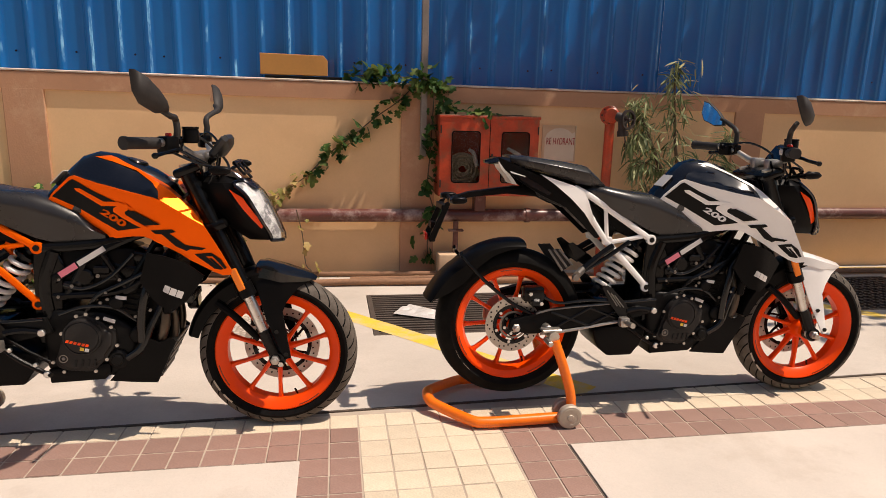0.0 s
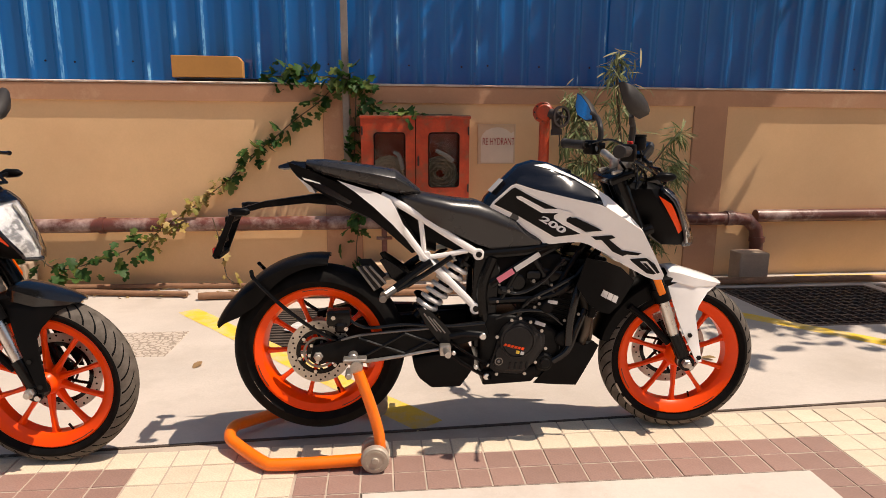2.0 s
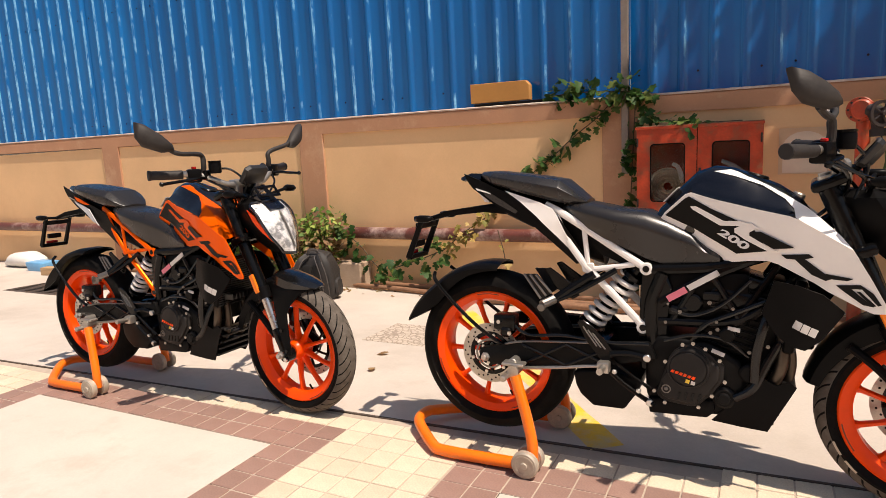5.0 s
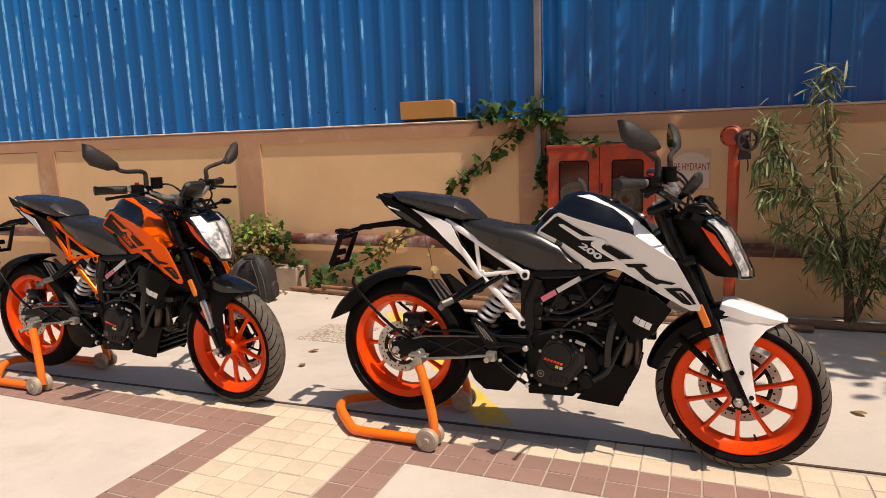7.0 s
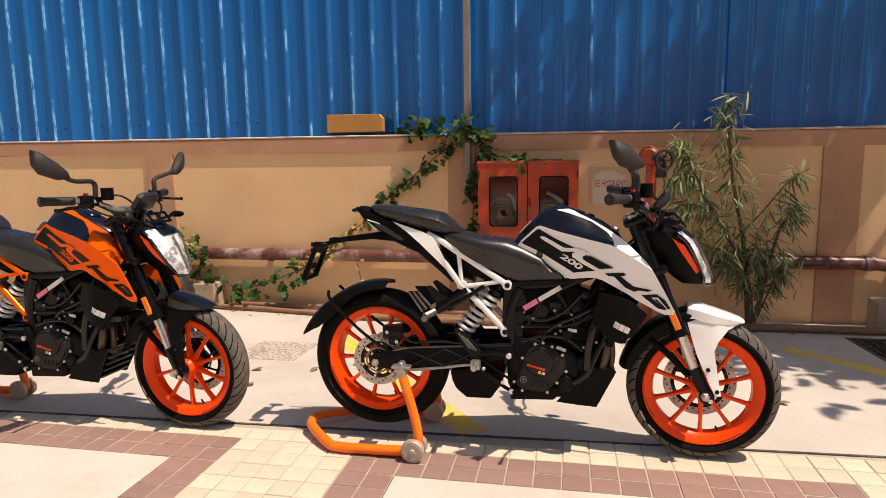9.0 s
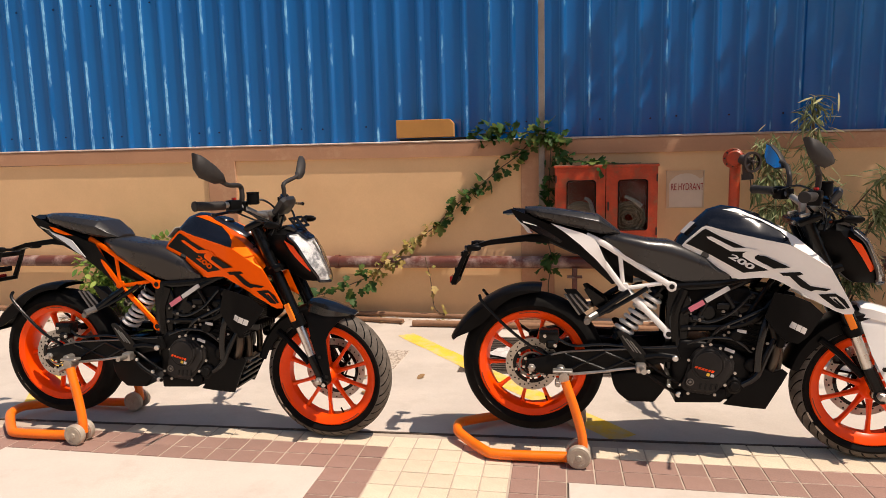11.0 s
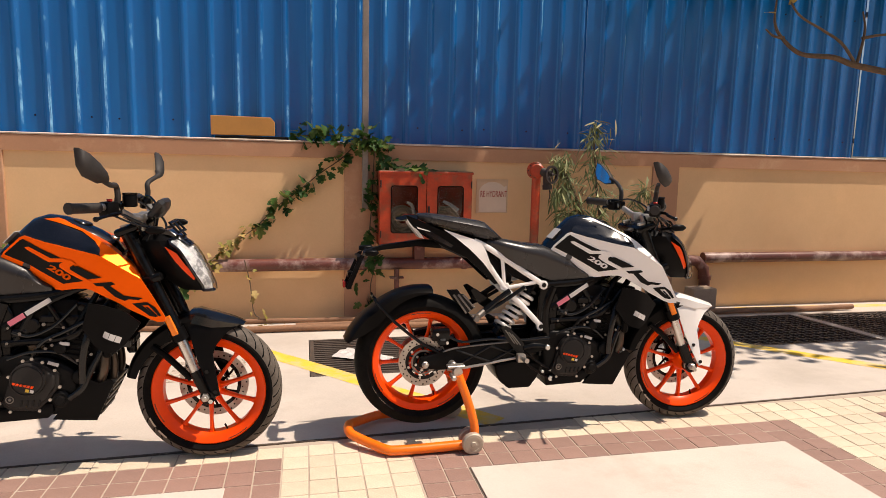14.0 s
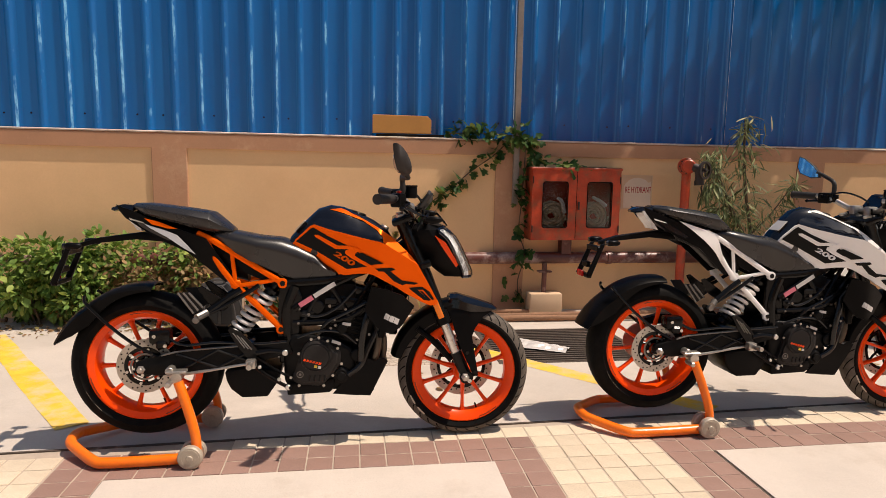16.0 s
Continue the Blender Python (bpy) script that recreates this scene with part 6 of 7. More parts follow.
def leaf_mesh(name, kind, material, size):
    """A leaf in the xy plane, its stalk at the origin, folded a little along its midrib: lobed, long or oval."""
    if kind == "lobed":
        out = [(0.0, 0.0), (0.30, -0.12), (0.46, 0.10), (0.30, 0.22), (0.62, 0.42), (0.50, 0.60), (0.24, 0.52), (0.26, 0.86), (0.0, 1.08)]
    elif kind == "long":
        out = [(0.0, 0.0), (0.034, 0.2), (0.050, 0.5), (0.036, 0.8), (0.0, 1.0)]
    else:
        out = [(0.0, 0.0), (0.20, 0.18), (0.28, 0.45), (0.18, 0.78), (0.0, 1.0)]
    bm = bmesh.new()
    mid = [bm.verts.new((0, y * size, -0.18 * size * (y ** 2))) for x, y in out]
    for s in (-1, 1):
        edge = [mid[0]] + [bm.verts.new((s * x * size, y * size, (0.10 * x - 0.18 * y * y) * size)) for x, y in out[1:-1]] + [mid[-1]]
        for i in range(len(out) - 1):
            quad = [mid[i], edge[i], edge[i + 1], mid[i + 1]]
            uniq = list(dict.fromkeys(quad))
            if len(uniq) >= 3:
                bm.faces.new(uniq if s > 0 else uniq[::-1])
    me = bpy.data.meshes.new(name)
    bm.to_mesh(me)
    bm.free()
    me.materials.append(material)
    return me


def foliage(parent, spots, meshes, limit=260, name="leaf"):
    """Leaves at the given matrices: the first ones pieces of their own, the rest joined."""
    rest = {}
    for k, m in enumerate(spots):
        me = meshes[k % len(meshes)]
        if k < limit:
            ob = new(name, me)
            ob.parent = parent
            ob.matrix_basis = m
        else:
            bm = rest.setdefault(me.name, (bmesh.new(), me))[0]
            base = len(bm.verts)
            vs = [bm.verts.new(m @ v.co) for v in me.vertices]
            for p in me.polygons:
                bm.faces.new([vs[i] for i in p.vertices])
    for bm, me in rest.values():
        j = bpy.data.meshes.new("foliage")
        bm.to_mesh(j)
        bm.free()
        j.materials.append(me.materials[0])
        ob = new("foliage", j)
        ob.parent = parent
        tagged(ob, kind="stuff")


def leaf_pose(p, out, rng, spread=0.6, scale=1.0, droop=0.3):
    """A leaf at p that points along out, with scatter."""
    d = (Vector(out) + Vector((rng.gauss(0, spread), rng.gauss(0, spread), rng.gauss(0, spread) - droop))).normalized()
    q = d.to_track_quat("Y", "Z")
    return Matrix.Translation(p) @ q.to_matrix().to_4x4() @ Matrix.Rotation(rng.uniform(-0.9, 0.9), 4, "Y") @ Matrix.Diagonal((scale,) * 3).to_4x4()


# fire hose cabinet
def fire_cabinet():
    x0, x1, z0, z1, y0, y1 = 0.785, 1.575, 0.565, 1.182, 4.865, 5.085
    c = empty("fire_hose_cabinet", "weathered red metal fire hose cabinet with two glazed doors", "hose cabinet", at=pose(0, 0, 0))
    bm = box(x0, x1, y1 - 0.012, y1, z0, z1)
    for b in ((x0, x0 + 0.014, y0 + 0.02, y1, z0, z1), (x1 - 0.014, x1, y0 + 0.02, y1, z0, z1), (x0, x1, y0 + 0.02, y1, z0, z0 + 0.014), (x0 - 0.006, x1 + 0.006, y0 - 0.004, y1, z1 - 0.014, z1 + 0.004)):
        box(*b, 0.002, bm=bm)
    part("cabinet_body", bm, M["red"], c, smooth=None)
    xm = (x0 + x1) / 2
    for a, b, s in ((x0 + 0.004, xm - 0.003, 1), (xm + 0.003, x1 - 0.004, -1)):
        wx0, wx1, wz0, wz1, r = a + 0.092, b - 0.075, z0 + 0.11, z1 - 0.115, 0.025
        bm = bmesh.new()
        outer, inner, back = [], [], []
        n = 8
        for cx, cz, a0 in ((wx1 - r, wz1 - r, 0), (wx0 + r, wz1 - r, 90), (wx0 + r, wz0 + r, 180), (wx1 - r, wz0 + r, 270)):
            for k in range(n):
                t = radians(a0 + 90 * k / (n - 1))
                inner.append((cx + r * math.cos(t), cz + r * math.sin(t)))
                ex, ez = (b if math.cos(t) > -0.01 and cx > (wx0 + wx1) / 2 else a), (z1 - 0.012 if cz > (wz0 + wz1) / 2 else z0 + 0.006)
                w = k / (n - 1)
                outer.append((ex, ez))
        loops = []
        for pts, y in ((outer, y0 + 0.018), (outer, y0 + 0.002), (inner, y0), (inner, y0 + 0.018)):
            loops.append([Vector((x, y, z)) for x, z in pts])
        rings(loops, closed_ends=False, bm=bm)
        bmesh.ops.remove_doubles(bm, verts=bm.verts[:], dist=1e-5)
        d = part("door", bm, M["red"], c, smooth=None)
        g = part("door_glass", box(wx0 - 0.006, wx1 + 0.006, y0 + 0.010, y0 + 0.013, wz0 - 0.006, wz1 + 0.006), M["glass"], d, "dusty door glass", smooth=None)
        fr_ = tube([Vector((x, y0 - 0.001, z)) for x, z in inner + inner[:1]], 0.004, 6, smooth=False)
        part("glass_seal", fr_, M["dark"], d)
    part("top_dirt", box(x0 - 0.003, x1 + 0.003, y0, y1 - 0.012, z1 + 0.0045, z1 + 0.010, 0.002), M["log"], c, "dark layer of dirt on the cabinet top", smooth=None)
    part("latch", merge(None, box(xm + 0.012, xm + 0.026, y0 - 0.014, y0 + 0.002, 0.83, 0.90, 0.003)), M["cast"], c)
    part("door_seam", box(xm - 0.004, xm + 0.004, y0 + 0.006, y0 + 0.012, z0 + 0.01, z1 - 0.015), M["dark"], c, smooth=None)
    for z in (z0 + 0.10, z1 - 0.10):
        for x in (x0 + 0.010, x1 - 0.010):
            part("hinge", tube([(x, y0 - 0.002, z - 0.03), (x, y0 - 0.002, z + 0.03)], 0.006, 8), M["cast"], c)
    return c


fire_cabinet()
for hx, hz in ((0.985, 0.775), (1.365, 0.770)):
    coil = []
    for k in range(170):
        a = 0.26 * k
        r = 0.030 + 0.00062 * k
        coil.append((hx + r * math.cos(a), 4.955 - 0.022 * math.sin(0.9 * k) * 0.5, hz + r * 0.95 * math.sin(a)))
    bm = tube(coil, 0.0095, 7, smooth=False)
    tube([(hx + 0.10, 4.95, hz - 0.08), (hx + 0.11, 4.94, hz - 0.14), (hx + 0.02, 4.93, hz - 0.165), (hx - 0.10, 4.935, hz - 0.15)], 0.012, 8, bm=bm)
    thing("fire_hose", bm, M["hose"], "coiled canvas fire hose inside the red cabinet", "hose", group="coiled hoses", smooth=40)
bm = tube([(1.02, 4.90, 0.93), (1.06, 4.90, 0.90), (1.09, 4.905, 0.80)], 0.012, 8, r2=0.018)
thing("hose_nozzle", bm, M["decal_grey"], "pale metal hose nozzle inside the cabinet", "nozzle", group="hose nozzles", smooth=40)
bm = tube([(1.33, 4.895, 0.94), (1.40, 4.895, 0.905), (1.455, 4.90, 0.86)], 0.012, 8, r2=0.02)
thing("hose_nozzle", bm, M["decal_grey"], "pale metal hose nozzle inside the cabinet", "nozzle", group="hose nozzles", smooth=40)
bm = box(1.10, 1.19, 4.97, 5.085, 0.40, 0.566, 0.004)
thing("cabinet_bracket", bm, M["pipe"], "maroon steel bracket under the hose cabinet", "bracket")

# sign
bm = box(1.665, 1.955, 5.074, 5.090, 0.828, 1.128, 0.003)
sign = thing("hydrant_sign", bm, M["sign"], "cream painted sign board with red hydrant lettering", "sign")
arch = [(1.69, 0.835), (1.945, 0.835), (1.945, 1.075)] + [(1.815 + 0.13 * math.cos(radians(a)), 1.0 + 0.105 * math.sin(radians(a))) for a in (35, 55, 75, 90, 110, 130, 150, 170)] + [(1.69, 0.98)]
part("sign_patch", prism(arch, 5.0715, 5.0735), M["sign_pale"], sign, "paler arched patch", smooth=None)
tx = bpy.data.curves.new("sign_text", "FONT")
tx.body, tx.size, tx.extrude = "RE HYDRANT", 0.066, 0.0008
tmp = new("tmp_text", tx)
me = bpy.data.meshes.new_from_object(tmp.evaluated_get(bpy.context.evaluated_depsgraph_get()))
bpy.data.objects.remove(tmp)
me.materials.append(M["sign_red"])
wd = max(v.co.x for v in me.vertices)
txt = new("lettering", me)
txt.parent = sign
txt.matrix_basis = Matrix.Translation((1.700, 5.0705, 0.972)) @ Matrix.Rotation(radians(90), 4, "X") @ Matrix.Diagonal((0.250 / wd, 1.18, 1, 1))
bm = bmesh.new()
for a in ((1.665, 1.955, 1.119, 1.128), (1.665, 1.955, 0.828, 0.837), (1.665, 1.674, 0.837, 1.119), (1.946, 1.955, 0.837, 1.119)):
    box(a[0], a[1], 5.066, 5.0735, a[2], a[3], bm=bm)
part("sign_frame", bm, M["sign"], sign, smooth=None)

# hydrant
hyd = empty("fire_hydrant", "red standing fire hydrant with a black hand wheel", "hydrant", at=pose(0, 0, 0))
part("riser", tube([(2.095, 4.74, -0.13), (2.095, 4.74, 1.14), (2.095, 4.735, 1.19), (2.105, 4.70, 1.215), (2.115, 4.66, 1.215)], 0.038, 18, smooth=False), M["red"], hyd)
fl = disc(0.072, -0.014, 0.014, 28, 0.003, m=Matrix.Translation((2.072, 4.705, 1.215)) @ Matrix.Rotation(radians(-20), 4, "Z"))
disc(0.058, -0.05, 0.0, 24, 0.01, bm=fl, m=Matrix.Translation((2.085, 4.70, 1.215)) @ Matrix.Rotation(radians(-20), 4, "Z"))
part("flange", fl, M["red"], hyd)
vw = Matrix.Translation((2.165, 4.575, 1.185)) @ Matrix.Rotation(radians(25), 4, "Z")
w = lathe([(0.058, -0.011), (0.074, -0.011), (0.074, 0.011), (0.058, 0.011)], 28, m=vw)
disc(0.014, -0.02, 0.02, 12, 0.003, bm=w, m=vw)
for k in range(5):
    merge(w, tube([(0.01, 0, 0), (0.056, 0, 0)], 0.006, 6), vw @ Matrix.Rotation(k * 2 * math.pi / 5, 4, "Y"))
part("hand_wheel", w, M["cast"], hyd, "dark cast hand wheel")
vb = tube([(2.11, 4.66, 1.21), (2.165, 4.615, 1.185)], 0.036, 14, smooth=False)
tube([(2.145, 4.63, 1.19), (2.15, 4.625, 1.09)], 0.032, 14, bm=vb, smooth=False)
tube([(2.15, 4.625, 1.10), (2.152, 4.622, 1.06)], 0.040, 14, bm=vb, smooth=False)
part("outlet_valve", vb, M["cast"], hyd, "dark cast outlet valve")
part("chain", tube([(2.17, 4.62, 1.06), (2.175, 4.62, 1.02), (2.172, 4.62, 0.98)], 0.004, 6), M["cast"], hyd)
bb = bmesh.new()
for k in range(8):
    a = 2 * math.pi * k / 8
    disc(0.007, -0.02, 0.02, 6, bm=bb, m=Matrix.Translation((2.072, 4.705, 1.215)) @ Matrix.Rotation(radians(-20), 4, "Z") @ Matrix.Translation((0.058 * math.cos(a), 0, 0.058 * math.sin(a))))
part("flange_bolt", bb, M["cast"], hyd)

# service pipes
PY, PZ = 5.005, 0.395
bm = tube([(-11, PY, PZ), (3.72, PY, PZ), (3.86, PY, PZ - 0.015), (3.935, PY, PZ - 0.09), (3.955, PY, PZ - 0.2), (3.955, PY, -0.12)], 0.052, 20, 1)
pipe = thing("service_pipe", bm, M["pipe"], "long maroon painted iron pipe running along the wall", "pipe", smooth=50)
for x, w in ((3.70, 0.03), (-1.1, 0.02), (1.55, 0.02)):
    part("pipe_joint", lathe([(0.050, -w), (0.060, -w), (0.060, w), (0.050, w)], 22, m=Matrix.Translation((x, PY, PZ)) @ Matrix.Rotation(radians(90), 4, "Z")), M["pipe"], pipe)
for z in (0.22, 0.02):
    part("pipe_joint", lathe([(0.050, -0.02), (0.061, -0.02), (0.061, 0.02), (0.050, 0.02)], 22, m=Matrix.Translation((3.955, PY, z)) @ Matrix.Rotation(radians(90), 4, "X")), M["pipe"], pipe)
bm = tube([(3.93, 5.02, PZ + 0.014), (12, 5.02, PZ + 0.010)], 0.050, 20, 1)
thing("service_pipe", bm, M["pipe"], "maroon pipe with worn patches leaving along the wall", "pipe", smooth=50)
thing("cement_block", box(3.66, 3.90, 4.72, 4.88, ground_z(4.8) - 0.02, 0.165, 0.012, 2), M["block"], "square cement block beside the pipe elbow", "block")
thing("cement_block", box(-1.93, -1.60, 4.86, 5.04, ground_z(4.9) - 0.02, 0.14, 0.012, 2), M["block"], "low ochre cement block in front of the shrub", "block")
vb = empty("valve_box", "cream cement valve box with a maroon stub pipe", "valve box", at=pose(0, 0, 0))
part("box_body", box(0.80, 1.09, 4.86, 5.02, ground_z(4.9) - 0.02, 0.10, 0.014, 2), M["sign"], vb)
part("stub_pipe", tube([(0.945, 4.95, 0.09), (0.945, 4.95, 0.36)], 0.022, 12, smooth=False), M["pipe"], vb)
part("stub_flange", box(0.885, 1.005, 4.92, 4.98, 0.275, 0.290, 0.003), M["pipe"], vb)

# poles lying at the foot of the wall
rng = random.Random(5)
for a, b, r in (((-2.6, 5.02), (-0.45, 4.70), 0.024), ((-1.5, 5.01), (0.9, 4.90), 0.022), ((-0.35, 4.62), (2.6, 4.56), 0.026), ((0.1, 4.74), (3.2, 4.78), 0.022), ((2.4, 4.70), (5.4, 4.72), 0.030), ((-5.6, 4.95), (-3.4, 4.90), 0.024)):
    pts = []
    for k in range(7):
        x, y = a[0] + (b[0] - a[0]) * k / 6, a[1] + (b[1] - a[1]) * k / 6 + rng.uniform(-0.008, 0.008)
        pts.append((x, y, ground_z(y) + r + rng.uniform(0, 0.006)))
    thing("wooden_pole", tube(pts, r, 10, 3, r2=r * 0.8), M["log"], "weathered brown wooden pole lying along the wall foot", "pole", group="wooden poles", smooth=50)

# carton
ct = prism([(-0.55, 1.452), (-0.055, 1.452), (-0.055, 1.565), (-0.085, 1.600), (-0.55, 1.604)], 5.078, 5.15, 0.003)
thing("carton", ct, M["carton"], "brown cardboard carton lying on the wall coping", "carton")
thing("flattened_carton", box(-0.52, 0.055, 5.072, 5.148, 1.424, 1.446, 0.004), M["dark"], "dark flattened cardboard sheet under the carton", "cardboard")

# drain gratings
def grating(x0, x1, y0, y1, kind):
    z = ground_z((y0 + y1) / 2)
    g = empty("drain_grating", "rusty iron drain grating set in the concrete", "grating", at=Matrix.Translation(((x0 + x1) / 2, (y0 + y1) / 2, z)) @ Matrix.Rotation(-math.atan(FALL), 4, "X"), group="drain gratings")
    hx, hy = (x1 - x0) / 2 - 0.005, (y1 - y0) / 2 - 0.005
    bm = box(-hx, hx, -hy, -hy + 0.03, -0.03, 0.0)
    for b in ((-hx, hx, hy - 0.03, hy), (-hx, -hx + 0.03, -hy + 0.03, hy - 0.03), (hx - 0.03, hx, -hy + 0.03, hy - 0.03)):
        box(*b, -0.03, 0.0, bm=bm)
    part("frame", bm, M["grate"], g, smooth=None)
    n = 17 if kind == "bars" else 12
    me = finish("bar", box(-hx + 0.03, hx - 0.03, -0.012 if kind == "bars" else -0.006, 0.012 if kind == "bars" else 0.006, -0.028, -0.002), M["grate"])
    for k in range(n):
        ob = new("bar", me)
        ob.parent, ob.location = g, (0, -hy + 0.03 + (2 * hy - 0.06) * (k + 0.5) / n, 0)
    if kind != "bars":
        me = finish("cross_bar", box(-0.006, 0.006, -hy + 0.03, hy - 0.03, -0.028, -0.003), M["grate"])
        for k in range(16):
            ob = new("cross_bar", me)
            ob.parent, ob.location = g, (-hx + 0.03 + (2 * hx - 0.06) * (k + 0.5) / 16, 0, 0)
    # A flat near-black sheet closes the pit, so its depth reads dark.
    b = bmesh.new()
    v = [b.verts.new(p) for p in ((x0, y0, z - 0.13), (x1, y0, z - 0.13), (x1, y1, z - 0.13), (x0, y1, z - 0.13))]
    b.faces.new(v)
    thing("drain_floor", b, M["dark"], "near-black sheet for the dark drain bottom", "drain", kind="structure")


for d, kind in zip(DRAINS, ("bars", "bars", "lattice", "lattice")):
    grating(*d, kind)

# inspection cover with a cast pattern
m, nt, b = nodes_of("patterned_cover")
vo = nt.nodes.new("ShaderNodeTexVoronoi")
vo.feature = "DISTANCE_TO_EDGE"
vo.inputs["Scale"].default_value = 26.0
tc = nt.nodes.new("ShaderNodeTexCoord")
link(nt, tc.outputs["Object"], vo.inputs["Vector"])
cr = ramp(nt, vo.outputs["Distance"], [(0.04, (0.30, 0.24, 0.19)), (0.12, (0.52, 0.44, 0.36))])
link(nt, cr.outputs["Color"], b.inputs["Base Color"])
b.inputs["Roughness"].default_value = 0.8
bp = nt.nodes.new("ShaderNodeBump")
bp.inputs["Distance"].default_value = 0.006
link(nt, cr.outputs["Color"], bp.inputs["Height"])
link(nt, bp.outputs["Normal"], b.inputs["Normal"])
thing("inspection_cover", box(-0.215, 0.215, -0.215, 0.215, -0.02, 0.004, 0.003), m, "square concrete inspection cover with a raised pattern", "manhole cover", at=Matrix.Translation((-0.415, 3.645, ground_z(3.645))) @ Matrix.Rotation(-math.atan(FALL), 4, "X"))

# plastic bag
bm = bmesh.new()
rng = random.Random(3)
gr = []
for i in range(15):
    row = []
    for j in range(9):
        u, v = i / 14 - 0.5, j / 8 - 0.5
        taper = 0.13 + 0.10 * (1 - i / 14)
        row.append(bm.verts.new((0.40 * u, taper * v, 0.010 + 0.024 * (1 - (2 * v) ** 2) * rng.uniform(0.2, 1.0))))
    gr.append(row)
for a, c in zip(gr, gr[1:]):
    for j in range(8):
        bm.faces.new((a[j], a[j + 1], c[j + 1], c[j]))
thing("plastic_bag", bm, M["bag"], "crumpled clear plastic bag lying on the drain grating", "plastic bag", at=pose(0.575, 3.78, ground_z(3.78), 0, 0, -36), smooth=None)

# backpack
def band(pts, w, h):
    """A padded strap along points, w wide and h thick."""
    P = spline(pts, 8)
    loops = []
    for k, p in enumerate(P):
        d = (P[min(k + 1, len(P) - 1)] - P[max(k - 1, 0)]).normalized()
        u = d.cross(Vector((0, -1, 0))).normalized()
        v = u.cross(d)
        loops.append([p + u * a * w + v * b * h for a, b in ((-0.5, -0.35), (-0.5, 0.35), (-0.36, 0.5), (0.36, 0.5), (0.5, 0.35), (0.5, -0.35), (0.36, -0.5), (-0.36, -0.5))])
    return rings(loops)


def backpack():
    b = empty("backpack", "black nylon backpack standing on the concrete with its straps outward", "backpack", at=pose(-1.70, 4.42, ground_z(4.42), 6, 0, 12))
    secs = [(0.0, 0.125, 0.085), (0.02, 0.150, 0.105), (0.08, 0.163, 0.115), (0.16, 0.166, 0.118), (0.24, 0.162, 0.112), (0.31, 0.146, 0.098), (0.365, 0.115, 0.075), (0.40, 0.075, 0.050), (0.412, 0.035, 0.022)]
    rng = random.Random(4)
    loops = []
    for z, hx, hy in secs:
        loops.append([Vector((hx * math.copysign(abs(math.cos(t)) ** 0.55, math.cos(t)) + rng.gauss(0, 0.003), hy * math.copysign(abs(math.sin(t)) ** 0.55, math.sin(t)) + rng.gauss(0, 0.004), z + rng.gauss(0, 0.002) * (z > 0))) for t in (2 * math.pi * (k + 0.5) / 28 for k in range(28))])
    part("pack_body", rings(loops), M["pack"], b, smooth=60)
    for s in (-1, 1):
        part("back_pad", hull([(-0.042, -0.13, 0.10, 0.006), (-0.034, -0.14, 0.115, 0.015), (0.034, -0.14, 0.115, 0.015), (0.042, -0.13, 0.10, 0.006)], 3.5, 20), M["pack_dark"], b, at=Matrix.Translation((s * 0.050, -0.108, 0.205)))
        strap = part("shoulder_strap", band([(s * 0.045, -0.075, 0.385), (s * 0.085, -0.135, 0.350), (s * 0.125, -0.165, 0.255), (s * 0.132, -0.160, 0.150), (s * 0.118, -0.128, 0.070)], 0.052, 0.016), M["pack"], b, "padded shoulder strap", smooth=40)
        for e in (-1, 1):
            part("piping", tube([(s * (0.045 + e * 0.022), -0.083, 0.388), (s * (0.085 + e * 0.024), -0.144, 0.354), (s * (0.125 + e * 0.025), -0.174, 0.256), (s * (0.132 + e * 0.025), -0.169, 0.150), (s * (0.118 + e * 0.024), -0.137, 0.072)], 0.0035, 6), M["pack_edge"], strap, "grey edge piping")
        part("webbing", band([(s * 0.118, -0.130, 0.075), (s * 0.135, -0.118, 0.040), (s * 0.140, -0.095, 0.012)], 0.022, 0.004), M["pack_edge"], strap)
        part("side_pocket", hull([(-0.020, -0.060, 0.075, 0.050), (0.0, -0.070, 0.085, 0.062), (0.016, -0.060, 0.070, 0.050)], 3.0, 18), M["pack"], b, at=Matrix.Translation((s * 0.165, 0.0, 0.095)))
    part("top_flap", hull([(-0.115, -0.020, 0.006, 0.050), (-0.06, -0.012, 0.020, 0.078), (0.06, -0.012, 0.020, 0.078), (0.115, -0.020, 0.006, 0.050)], 2.6, 20), M["pack"], b, at=Matrix.Translation((0, 0.012, 0.372)))
    part("handle", band([(-0.045, -0.045, 0.385), (-0.032, -0.055, 0.428), (0.032, -0.055, 0.428), (0.045, -0.045, 0.385)], 0.020, 0.007), M["pack_edge"], b)
    part("zip", tube([(-0.150, -0.05, 0.10), (-0.146, -0.052, 0.25), (-0.105, -0.040, 0.350), (0.0, -0.03, 0.402), (0.105, -0.040, 0.350), (0.146, -0.052, 0.25), (0.150, -0.05, 0.10)], 0.0045, 6), M["pack_edge"], b, "grey zip")


backpack()

